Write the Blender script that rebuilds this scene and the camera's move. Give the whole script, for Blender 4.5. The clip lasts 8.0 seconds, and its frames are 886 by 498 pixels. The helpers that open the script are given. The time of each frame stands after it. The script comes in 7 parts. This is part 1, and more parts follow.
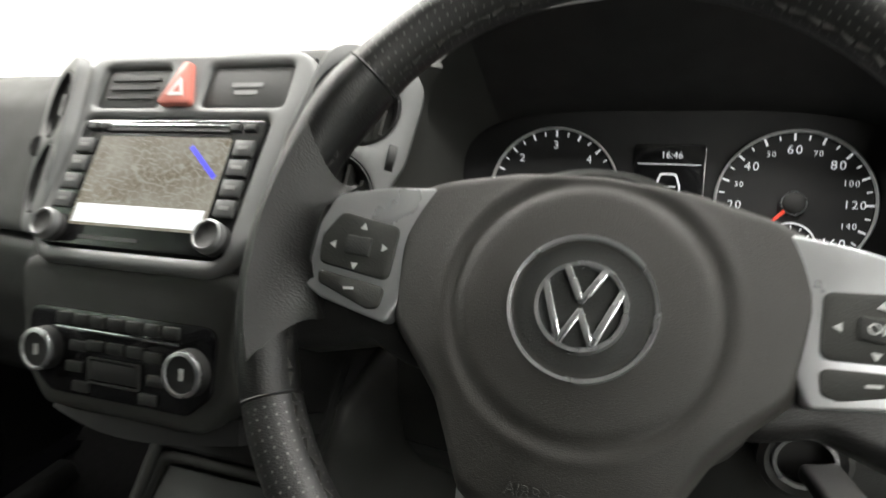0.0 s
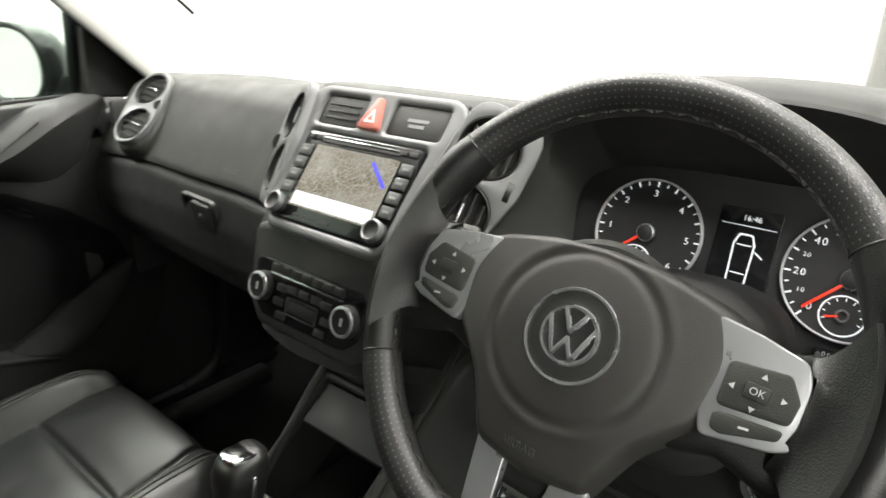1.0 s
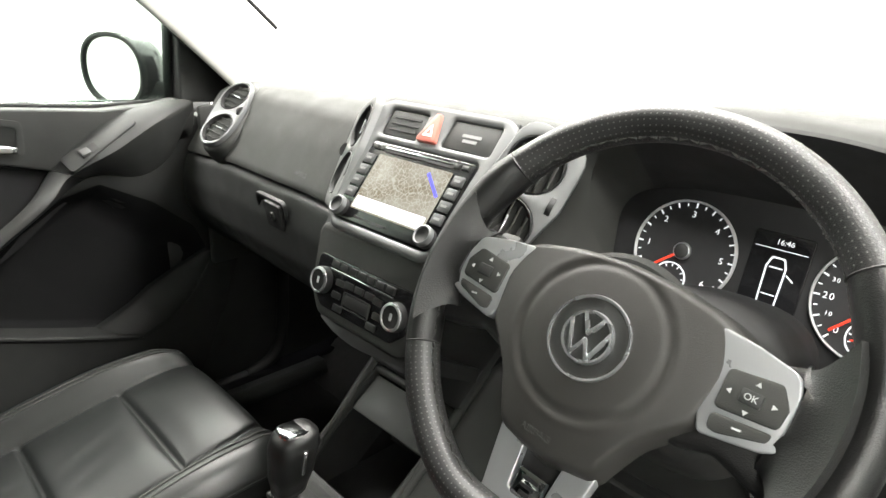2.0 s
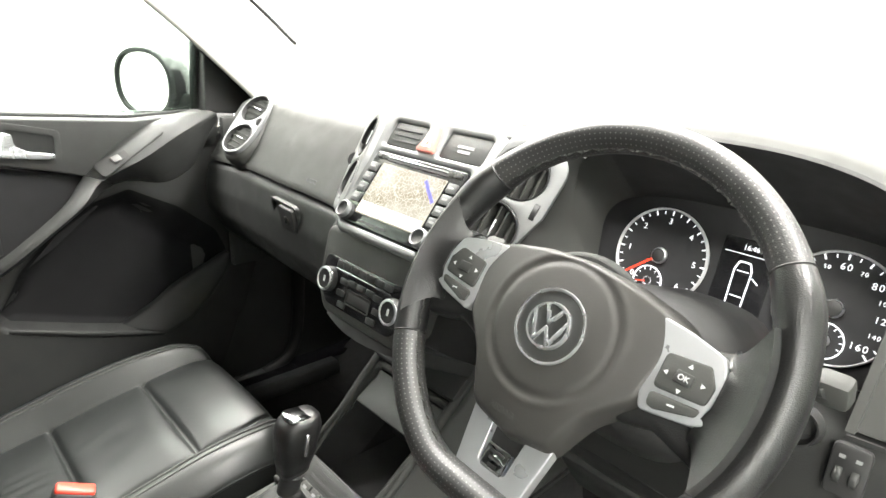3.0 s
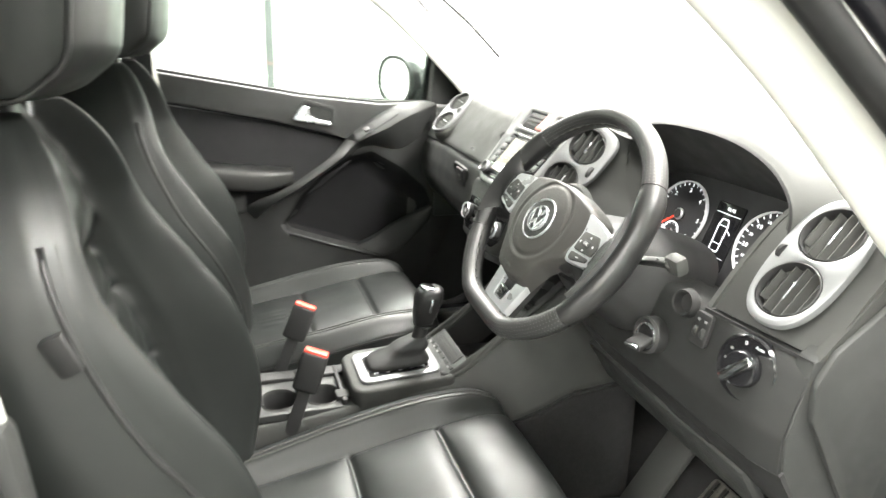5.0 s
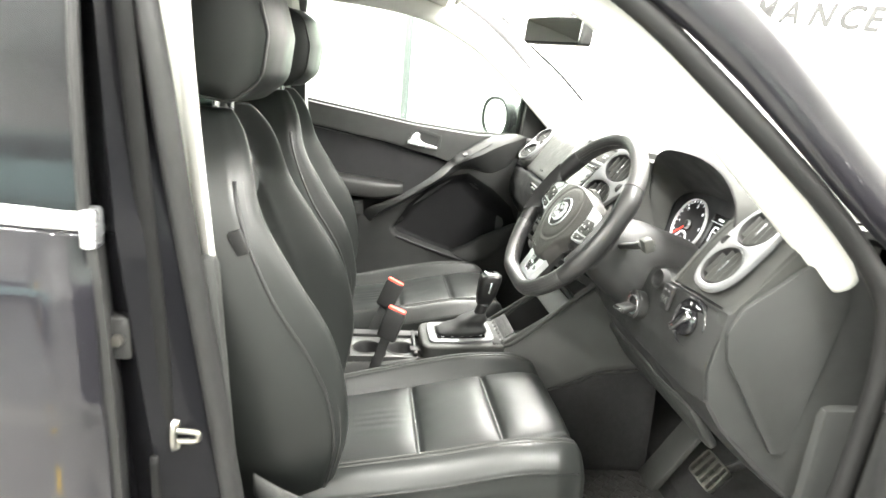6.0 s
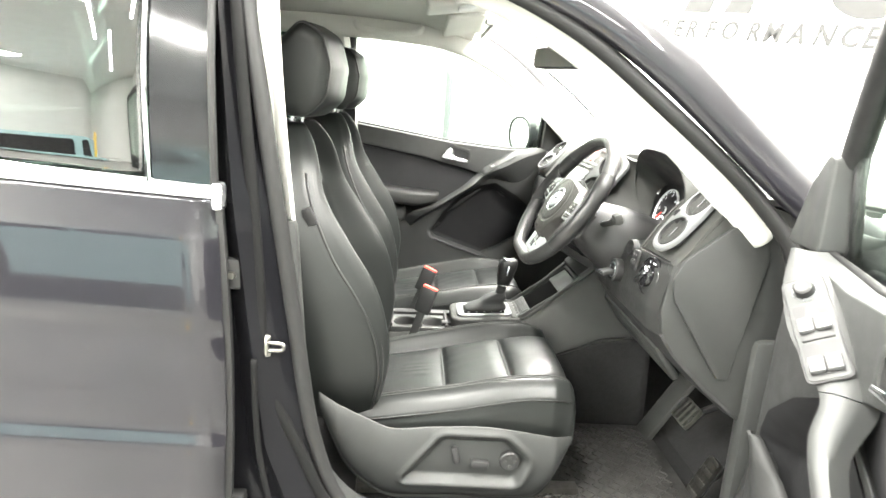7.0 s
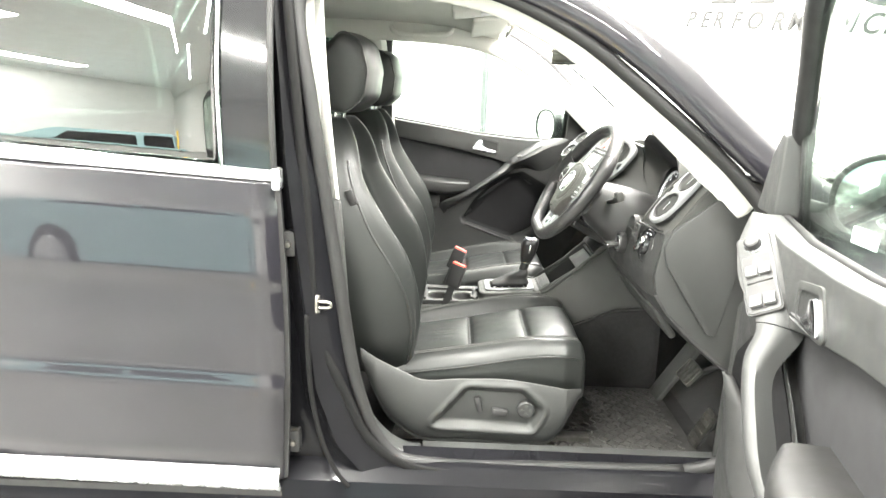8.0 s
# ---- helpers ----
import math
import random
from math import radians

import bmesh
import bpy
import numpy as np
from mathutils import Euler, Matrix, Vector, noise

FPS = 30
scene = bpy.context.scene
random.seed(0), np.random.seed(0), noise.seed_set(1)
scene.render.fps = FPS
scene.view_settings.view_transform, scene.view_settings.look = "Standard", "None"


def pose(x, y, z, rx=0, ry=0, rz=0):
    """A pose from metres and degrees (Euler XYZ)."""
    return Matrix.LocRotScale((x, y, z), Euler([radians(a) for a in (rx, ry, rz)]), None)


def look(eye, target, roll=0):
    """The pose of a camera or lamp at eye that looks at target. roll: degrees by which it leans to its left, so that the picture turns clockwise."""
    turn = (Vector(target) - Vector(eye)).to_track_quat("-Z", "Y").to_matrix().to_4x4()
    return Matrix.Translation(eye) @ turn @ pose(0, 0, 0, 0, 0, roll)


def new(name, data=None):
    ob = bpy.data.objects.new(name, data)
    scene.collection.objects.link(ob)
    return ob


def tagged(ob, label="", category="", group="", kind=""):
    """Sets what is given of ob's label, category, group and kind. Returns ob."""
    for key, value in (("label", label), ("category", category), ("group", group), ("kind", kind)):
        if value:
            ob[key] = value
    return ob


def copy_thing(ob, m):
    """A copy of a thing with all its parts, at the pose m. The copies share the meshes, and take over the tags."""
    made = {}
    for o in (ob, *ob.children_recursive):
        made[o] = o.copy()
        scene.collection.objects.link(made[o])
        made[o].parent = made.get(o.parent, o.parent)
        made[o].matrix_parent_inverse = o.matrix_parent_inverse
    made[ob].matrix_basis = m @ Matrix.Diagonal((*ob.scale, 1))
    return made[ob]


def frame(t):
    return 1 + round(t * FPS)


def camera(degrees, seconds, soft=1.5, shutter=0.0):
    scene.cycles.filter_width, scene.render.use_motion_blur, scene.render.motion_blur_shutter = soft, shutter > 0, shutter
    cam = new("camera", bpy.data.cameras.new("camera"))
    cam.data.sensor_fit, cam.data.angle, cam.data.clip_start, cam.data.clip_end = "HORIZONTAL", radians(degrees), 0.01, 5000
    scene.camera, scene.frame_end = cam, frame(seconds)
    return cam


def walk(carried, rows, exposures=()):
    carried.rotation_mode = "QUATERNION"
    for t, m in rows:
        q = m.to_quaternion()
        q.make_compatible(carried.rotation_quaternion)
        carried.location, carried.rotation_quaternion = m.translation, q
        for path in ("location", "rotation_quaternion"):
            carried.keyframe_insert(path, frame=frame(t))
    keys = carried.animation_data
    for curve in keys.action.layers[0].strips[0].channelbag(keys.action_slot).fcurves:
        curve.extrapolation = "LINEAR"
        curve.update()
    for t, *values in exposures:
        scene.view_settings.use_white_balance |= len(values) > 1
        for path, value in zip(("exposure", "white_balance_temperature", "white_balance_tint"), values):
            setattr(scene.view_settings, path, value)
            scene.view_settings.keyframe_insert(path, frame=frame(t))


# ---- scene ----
cam = camera(70.1, 8.0, 1.5, 0.5)
PATH = [
    (0, (0.42, -0.247, 1.195), (-0.265, 1.519, 0.554), -2.5),
    (0.5, (0.489, -0.305, 1.252), (-0.448, 1.335, 0.593), -1.6),
    (1, (0.556, -0.337, 1.285), (-0.62, 1.115, 0.573), 0.8),
    (1.5, (0.588, -0.363, 1.291), (-0.689, 1.007, 0.589), 2.0),
    (1.7, (0.593, -0.364, 1.295), (-0.706, 0.987, 0.598), 1.9),
    (2.8, (0.667, -0.385, 1.317), (-0.708, 0.904, 0.645), 2.1),
    (3, (0.68, -0.386, 1.315), (-0.706, 0.897, 0.655), 2.0),
    (3.5, (0.727, -0.401, 1.317), (-0.726, 0.802, 0.653), 2.2),
    (4, (0.848, -0.431, 1.323), (-0.694, 0.657, 0.659), 2.2),
    (4.5, (1.035, -0.451, 1.333), (-0.628, 0.414, 0.634), 2.0),
    (4.7, (1.101, -0.446, 1.339), (-0.608, 0.334, 0.654), 2.2),
    (5.8, (1.519, -0.374, 1.332), (-0.378, -0.084, 0.767), 5.5),
    (6, (1.608, -0.389, 1.334), (-0.298, -0.123, 0.789), 5.2),
    (6.5, (1.822, -0.39, 1.326), (-0.097, -0.186, 0.803), 5.1),
    (7, (1.984, -0.36, 1.316), (0.043, -0.247, 0.847), 3.5),
    (7.5, (2.122, -0.324, 1.319), (0.178, -0.31, 0.85), 2.7),
    (8, (2.217, -0.319, 1.318), (0.277, -0.339, 0.832), 2.0),
]
EXPOSURES = ((0.0, -0.3), (0.5, -0.1), (1.0, 0.0), (1.7, 0.25), (2.8, 1.25), (4.0, 1.3), (4.7, 1.35), (6.0, 1.76), (8.0, 1.9))
walk(cam, [(t, look(eye, target, roll)) for t, eye, target, roll in PATH], EXPOSURES)

# ---- world and light ----
WORLD = bpy.data.worlds.new("showroom_air")
scene.world = WORLD
WORLD.use_nodes = True
WORLD.node_tree.nodes["Background"].inputs[0].default_value = (0.9, 0.95, 1.0, 1)
WORLD.node_tree.nodes["Background"].inputs[1].default_value = 0.25


def lamp(name, at, sx, sy, watts, colour=(1.0, 0.98, 0.925), turn=24.0):
    data = bpy.data.lights.new(name, "AREA")
    data.shape, data.size, data.size_y, data.energy, data.color = "RECTANGLE", sx, sy, watts, colour
    ob = new(name, data)
    ob.matrix_world = pose(*at, 0, 0, turn)
    return ob


# fluorescent strips under the showroom ceiling
for lx, ly in ((-2.6, 0.6), (-0.4, 1.3), (2.2, 1.2), (-2.4, -1.6), (0.8, -1.2), (3.6, -2.2), (5.4, 0.2), (2.2, -3.9), (4.6, -4.6)):
    lamp("tube_light", (lx, ly, 3.43), 2.4, 0.22, 170 if ly < -3 else 190 if lx < 3 else 80)


# ---- materials ----
def material(name, colour, rough=0.5, metal=0.0, var=0.12, var_scale=6.0, grain=0.0, grain_scale=900.0,
             kind="noise", coat=0.0, spec=0.5, rough_var=0.08):
    """A surface with broad unevenness of colour and gloss, and a fine relief."""
    m = bpy.data.materials.new(name)
    m.use_nodes = True
    nt = m.node_tree
    b = nt.nodes["Principled BSDF"]
    add, link = nt.nodes.new, nt.links.new
    tc = add("ShaderNodeTexCoord")
    n1 = add("ShaderNodeTexNoise")
    n1.inputs["Scale"].default_value, n1.inputs["Detail"].default_value = var_scale, 6
    link(tc.outputs["Object"], n1.inputs["Vector"])
    ramp = add("ShaderNodeMapRange")
    ramp.inputs["From Min"].default_value, ramp.inputs["From Max"].default_value = 0.3, 0.7
    ramp.inputs["To Min"].default_value, ramp.inputs["To Max"].default_value = 1 - var, 1 + var
    link(n1.outputs["Fac"], ramp.inputs["Value"])
    mul = add("ShaderNodeVectorMath")
    mul.operation = "SCALE"
    mul.inputs[0].default_value = colour
    link(ramp.outputs["Result"], mul.inputs["Scale"])
    link(mul.outputs["Vector"], b.inputs["Base Color"])
    n2 = add("ShaderNodeTexNoise")
    n2.inputs["Scale"].default_value, n2.inputs["Detail"].default_value = var_scale * 4.3, 5
    link(tc.outputs["Object"], n2.inputs["Vector"])
    rr = add("ShaderNodeMapRange")
    rr.inputs["From Min"].default_value, rr.inputs["From Max"].default_value = 0.3, 0.7
    rr.inputs["To Min"].default_value, rr.inputs["To Max"].default_value = max(rough - rough_var, 0.02), min(rough + rough_var, 1)
    link(n2.outputs["Fac"], rr.inputs["Value"])
    link(rr.outputs["Result"], b.inputs["Roughness"])
    b.inputs["Metallic"].default_value = metal
    b.inputs["Coat Weight"].default_value = coat
    b.inputs["Coat Roughness"].default_value = 0.03
    b.inputs["Specular IOR Level"].default_value = spec
    if grain:
        g = add("ShaderNodeTexVoronoi" if kind == "hide" else "ShaderNodeTexNoise")
        g.inputs["Scale"].default_value = grain_scale
        link(tc.outputs["Object"], g.inputs["Vector"])
        bump = add("ShaderNodeBump")
        bump.inputs["Strength"].default_value, bump.inputs["Distance"].default_value = grain, 0.0006
        link(g.outputs["Distance" if kind == "hide" else "Fac"], bump.inputs["Height"])
        link(bump.outputs["Normal"], b.inputs["Normal"])
    return m


def glowing(name, colour, strength):
    m = bpy.data.materials.new(name)
    m.use_nodes = True
    b = m.node_tree.nodes["Principled BSDF"]
    b.inputs["Base Color"].default_value = (*[c * 0.6 for c in colour], 1)
    b.inputs["Emission Color"].default_value = (*colour, 1)
    b.inputs["Emission Strength"].default_value = strength
    b.inputs["Roughness"].default_value = 0.4
    return m


def glass(name, colour=(1, 1, 1), gloss=1.0, least=0.05):
    """A thin pane: it lets light straight through and mirrors at its face."""
    m = bpy.data.materials.new(name)
    m.use_nodes = True
    nt = m.node_tree
    nt.nodes.remove(nt.nodes["Principled BSDF"])
    add, link = nt.nodes.new, nt.links.new
    t, g, mx, fr = add("ShaderNodeBsdfTransparent"), add("ShaderNodeBsdfGlossy"), add("ShaderNodeMixShader"), add("ShaderNodeLayerWeight")
    pw, mu = add("ShaderNodeMath"), add("ShaderNodeMath")
    pw.operation, mu.operation = "POWER", "MULTIPLY_ADD"
    pw.inputs[1].default_value, mu.inputs[1].default_value, mu.inputs[2].default_value = 4.5, 0.55, least
    t.inputs["Color"].default_value = (*colour, 1)
    g.inputs["Roughness"].default_value = 0.01
    g.inputs["Color"].default_value = (gloss, gloss, gloss, 1)
    fr.inputs["Blend"].default_value = 0.5
    link(fr.outputs["Facing"], pw.inputs[0])
    link(pw.outputs["Value"], mu.inputs[0])
    link(mu.outputs["Value"], mx.inputs["Fac"])
    link(t.outputs["BSDF"], mx.inputs[1])
    link(g.outputs["BSDF"], mx.inputs[2])
    link(mx.outputs["Shader"], nt.nodes["Material Output"].inputs["Surface"])
    return m


PLASTIC = material("charcoal_grained_plastic", (0.036, 0.037, 0.0345), 0.62, grain=0.35, grain_scale=1300, kind="hide", spec=0.35)
PLASTIC_LOW = material("black_hard_plastic", (0.026, 0.027, 0.026), 0.52, grain=0.3, grain_scale=1100, kind="hide", spec=0.4)
DOOR_LOW = material("black_door_moulding", (0.021, 0.0215, 0.021), 0.6, grain=0.25, grain_scale=1100, kind="hide", spec=0.25)
PLASTIC_DARK = material("matt_black_plastic", (0.014, 0.014, 0.014), 0.6, grain=0.2)
TRIM_GREY = material("grey_door_plastic", (0.029, 0.030, 0.029), 0.55, grain=0.35, grain_scale=1200, kind="hide")
FABRIC = material("black_woven_insert", (0.026, 0.026, 0.027), 0.9, grain=0.6, grain_scale=1600, spec=0.15)
LEATHER = material("black_seat_leather", (0.0100, 0.0112, 0.0105), 0.41, var=0.15, grain=0.10, grain_scale=70, rough_var=0.05, spec=0.36)
# dash plastic darkened in its colour for the shadow lying on the lower panel
LOWER_DASH_SHADED = material("shaded_lower_dash_plastic", (0.0165, 0.017, 0.0165), 0.58, grain=0.3, grain_scale=1100, kind="hide", spec=0.3)
FLOCK = material("black_flocked_lining", (0.011, 0.011, 0.0115), 0.95, grain=0.5, grain_scale=1800, spec=0.1)
ARM_VINYL = material("black_padded_vinyl", (0.017, 0.017, 0.0165), 0.5, grain=0.3, grain_scale=1000, kind="hide", spec=0.35)
LEATHER_SMOOTH = material("smooth_wheel_leather", (0.011, 0.011, 0.011), 0.36, grain=0.3, grain_scale=900, kind="hide")
AIRBAG = material("grained_airbag_cover", (0.030, 0.0287, 0.0265), 0.50, grain=0.25, grain_scale=1500, kind="hide")
BEZEL = material("dull_silver_bezel", (0.130, 0.133, 0.133), 0.48, metal=0.1, var=0.05, spec=0.4)
SILVER = material("satin_silver_paint", (0.19, 0.194, 0.198), 0.42, metal=0.55, var=0.05)
ALU = material("brushed_aluminium", (0.62, 0.63, 0.65), 0.27, metal=0.9, var=0.06)
SPOKE_SILVER = material("satin_silver_spoke", (0.43, 0.44, 0.455), 0.32, metal=0.6, var=0.03)
CHROME = material("chrome", (0.82, 0.83, 0.85), 0.07, metal=1.0, var=0.03, rough_var=0.03)
STEEL = material("stamped_steel", (0.26, 0.25, 0.23), 0.35, metal=1.0, var=0.2, var_scale=40)
GLOSS = material("piano_black", (0.010, 0.010, 0.011), 0.12, var=0.05, rough_var=0.03)
PAINT = material("black_metallic_paint", (0.011, 0.0105, 0.0132), 0.38, metal=0.0, var=0.06, coat=1.0, spec=0.12, rough_var=0.04)
PAINT.node_tree.nodes["Principled BSDF"].inputs["Coat IOR"].default_value = 1.5
# body black with its gloss cut, standing in for dark surroundings it would mirror
JAMB = material("dulled_black_jamb_paint", (0.006, 0.006, 0.007), 0.22, var=0.03, coat=0.14, spec=0.05, rough_var=0.01)
CREAM = material("pale_grey_pillar_trim", (0.52, 0.52, 0.485), 0.75, var=0.04, grain=0.3, grain_scale=700)
LINING = material("pale_roof_lining", (0.60, 0.60, 0.56), 0.9, var=0.05, grain=0.5, grain_scale=500)
CHANNEL_BLACK = material("dull_black_channel_shade", (0.005, 0.005, 0.005), 0.75, var=0.05, spec=0.15)
RUBBER = material("black_rubber_seal", (0.013, 0.013, 0.013), 0.6, var=0.1, spec=0.3)
CARPET = material("black_carpet", (0.009, 0.009, 0.009), 0.95, var=0.3, var_scale=60, grain=0.9, grain_scale=900)
MAT_RUBBER = material("dusty_rubber_mat", (0.022, 0.0215, 0.020), 0.6, var=0.45, var_scale=18, grain=0.4, grain_scale=300)
RED = material("red_button_plastic", (0.60, 0.045, 0.025), 0.4, var=0.05)
WHITE_WALL = material("white_painted_wall", (0.82, 0.82, 0.80), 0.8, var=0.03, grain=0.2, grain_scale=60)
CONCRETE = material("grey_showroom_floor", (0.20, 0.20, 0.19), 0.4, var=0.2, var_scale=2.0, grain=0.2, grain_scale=80)
STRIP = material("corner_shade_strip", (0.13, 0.134, 0.138), 0.6, var=0.05, spec=0.2)
WALL_GREY = material("grey_sign_vinyl", (0.036, 0.036, 0.035), 0.7, var=0.05, spec=0.2)
YELLOW = material("yellow_paint", (0.72, 0.47, 0.03), 0.5)
MIRROR = material("mirror_glass", (0.9, 0.9, 0.9), 0.02, metal=1.0, var=0.0, rough_var=0.0)
SWITCH = material("pale_grey_switch", (0.085, 0.085, 0.085), 0.42, var=0.05)
HAZARD = material("pale_red_button", (0.45, 0.13, 0.10), 0.4, var=0.05)
STITCH = material("dark_grey_stitching", (0.035, 0.035, 0.033), 0.7)
GAITER = material("soft_black_gaiter", (0.016, 0.016, 0.016), 0.55, grain=0.2, grain_scale=300, spec=0.35)
DIAL = material("matt_dial_black", (0.012, 0.012, 0.013), 0.7, var=0.05)
LIT_WHITE = glowing("lit_white_marks", (0.95, 0.97, 1.0), 0.55)
LIT_RED = glowing("lit_red_needle", (0.95, 0.05, 0.02), 0.7)
PALE = material("pale_print", (0.55, 0.56, 0.56), 0.6, var=0.02)
KEY_GREY = material("grey_radio_key", (0.075, 0.076, 0.077), 0.45, var=0.05, spec=0.4)
DIM = material("dim_print", (0.20, 0.20, 0.20), 0.6, var=0.02)
CLEAR = glass("window_glass")
DOOR_GLASS = glass("green_door_glass", (0.80, 0.87, 0.83))
TINT = glass("dark_privacy_glass", (0.13, 0.17, 0.15), 1.0, 0.13)


def perforated():
    """Leather with rows of small punched holes, laid along the rim by its own unwrapping."""
    m = material("perforated_wheel_leather", (0.019, 0.019, 0.019), 0.42, grain=0.3, grain_scale=900, kind="hide")
    nt = m.node_tree
    add, link = nt.nodes.new, nt.links.new
    b = nt.nodes["Principled BSDF"]
    uv = add("ShaderNodeUVMap")
    uv.uv_map = "along"
    v = add("ShaderNodeTexVoronoi")
    v.inputs["Scale"].default_value, v.inputs["Randomness"].default_value = 1.0, 0.0
    link(uv.outputs["UV"], v.inputs["Vector"])
    r = add("ShaderNodeMapRange")
    r.inputs["From Min"].default_value, r.inputs["From Max"].default_value = 0.10, 0.16
    r.inputs["To Min"].default_value, r.inputs["To Max"].default_value = 0.0, 1.0
    link(v.outputs["Distance"], r.inputs["Value"])
    old = b.inputs["Base Color"].links[0].from_socket
    mx = add("ShaderNodeMix")
    mx.data_type = "RGBA"
    link(r.outputs["Result"], mx.inputs["Factor"])
    mx.inputs["A"].default_value = (0.12, 0.12, 0.115, 1)
    link(old, mx.inputs["B"])
    link(mx.outputs["Result"], b.inputs["Base Color"])
    return m


PERFORATED = perforated()


def map_screen():
    """The navigation picture: a pale map with a street pattern and a blue route."""
    m = bpy.data.materials.new("navigation_picture")
    m.use_nodes = True
    nt = m.node_tree
    add, link = nt.nodes.new, nt.links.new
    b = nt.nodes["Principled BSDF"]
    tc = add("ShaderNodeTexCoord")
    vor = add("ShaderNodeTexVoronoi")
    vor.feature = "DISTANCE_TO_EDGE"
    vor.inputs["Scale"].default_value = 170
    link(tc.outputs["Object"], vor.inputs["Vector"])
    ed = add("ShaderNodeMapRange")
    ed.inputs["From Min"].default_value, ed.inputs["From Max"].default_value = 0.03, 0.08
    link(vor.outputs["Distance"], ed.inputs["Value"])
    ns = add("ShaderNodeTexNoise")
    ns.inputs["Scale"].default_value = 22
    link(tc.outputs["Object"], ns.inputs["Vector"])
    ramp = add("ShaderNodeValToRGB")
    ramp.color_ramp.elements[0].color, ramp.color_ramp.elements[0].position = (0.33, 0.27, 0.17, 1), 0.35
    ramp.color_ramp.elements[1].color, ramp.color_ramp.elements[1].position = (0.62, 0.58, 0.47, 1), 0.65
    link(ns.outputs["Fac"], ramp.inputs["Fac"])
    mx = add("ShaderNodeMix")
    mx.data_type = "RGBA"
    link(ed.outputs["Result"], mx.inputs["Factor"])
    mx.inputs["A"].default_value = (0.75, 0.72, 0.6, 1)
    link(ramp.outputs["Color"], mx.inputs["B"])
    b.inputs["Base Color"].default_value = (0.03, 0.03, 0.03, 1)
    link(mx.outputs["Result"], b.inputs["Emission Color"])
    b.inputs["Emission Strength"].default_value = 0.55
    b.inputs["Roughness"].default_value = 0.12
    return m


MAP = map_screen()


# ---- mesh tools ----
def put(bm, m):
    """Moves a bmesh by a matrix, and keeps its faces outwards under a mirroring one."""
    bmesh.ops.transform(bm, matrix=m, verts=bm.verts)
    if m.determinant() < 0:
        bmesh.ops.reverse_faces(bm, faces=bm.faces)
    return bm


def thing(name, m=None, label="", category="", group="", kind=""):
    ob = new(name)
    ob.empty_display_size = 0.05
    if m is not None:
        ob.matrix_world = m
    return tagged(ob, label, category, group, kind)


def part(name, bm, mat, parent=None, label="", sharp=38, **tags):
    """Links a bmesh as one mesh object, under a thing or a part where one is given."""
    me = bpy.data.meshes.new(name)
    bmesh.ops.recalc_face_normals(bm, faces=bm.faces)
    bm.to_mesh(me)
    bm.free()
    me.materials.append(mat)
    me.shade_smooth()
    if sharp < 180:
        me.set_sharp_from_angle(angle=radians(sharp))
    ob = new(name, me)
    if parent is not None:
        ob.parent = parent
    return tagged(ob, label, **tags)


def box(sx, sy, sz, bev=0.0, m=None, seg=2):
    bm = bmesh.new()
    bmesh.ops.create_cube(bm, size=1, matrix=Matrix.Diagonal((sx, sy, sz, 1)))
    if bev:
        bmesh.ops.bevel(bm, geom=bm.edges[:], offset=bev, segments=seg, profile=0.5, affect="EDGES", clamp_overlap=True)
    return put(bm, m) if m is not None else bm


def cyl(r1, r2, h, seg=32, bev=0.0, m=None):
    """A turned piece from z = 0 to h."""
    bm = bmesh.new()
    bmesh.ops.create_cone(bm, cap_ends=True, segments=seg, radius1=r1, radius2=r2, depth=h, matrix=Matrix.Translation((0, 0, h / 2)))
    if bev:
        rim = [e for e in bm.edges if abs(e.verts[0].co.z - e.verts[1].co.z) < 1e-6]
        bmesh.ops.bevel(bm, geom=rim, offset=bev, segments=2, profile=0.5, affect="EDGES")
    return put(bm, m) if m is not None else bm


def lathe(profile, seg=40, m=None):
    """A body turned round z from (radius, height) pairs."""
    rings = [[(r * math.cos(2 * math.pi * i / seg), r * math.sin(2 * math.pi * i / seg), z) for i in range(seg)] for r, z in profile]
    bm = loft(rings, cap=False)
    return put(bm, m) if m is not None else bm


def loft(rings, cap=True, close=True):
    bm = bmesh.new()
    rows = [[bm.verts.new(p) for p in ring] for ring in rings]
    n = len(rows[0])
    for a, b in zip(rows, rows[1:]):
        for i in range(n if close else n - 1):
            j = (i + 1) % n
            bm.faces.new((a[i], a[j], b[j], b[i]))
    if cap:
        bm.faces.new(rows[0][::-1])
        bm.faces.new(rows[-1])
    return bm


def rounded(pts, r, n=5):
    """A polygon with its corners filleted; r is one radius or one for each corner."""
    out = []
    k = len(pts)
    for i in range(k):
        p, a, b = Vector(pts[i]), Vector(pts[i - 1]), Vector(pts[(i + 1) % k])
        rr = r[i] if isinstance(r, (list, tuple)) else r
        da, db = (a - p), (b - p)
        ang = da.angle(db)
        if rr <= 0 or ang > 3.05:
            out.append((p.x, p.y))
            continue
        cut = min(rr / math.tan(ang / 2), da.length * 0.48, db.length * 0.48)
        s, e = p + da.normalized() * cut, p + db.normalized() * cut
        for j in range(n + 1):
            t = j / n
            q = s * (1 - t) ** 2 + p * 2 * t * (1 - t) + e * t * t
            out.append((q.x, q.y))
    return out


def oval(rx, ry, n=40, cx=0, cy=0, power=2.0):
    out = []
    for i in range(n):
        a = 2 * math.pi * i / n
        c, s = math.cos(a), math.sin(a)
        out.append((cx + rx * math.copysign(abs(c) ** (2 / power), c), cy + ry * math.copysign(abs(s) ** (2 / power), s)))
    return out


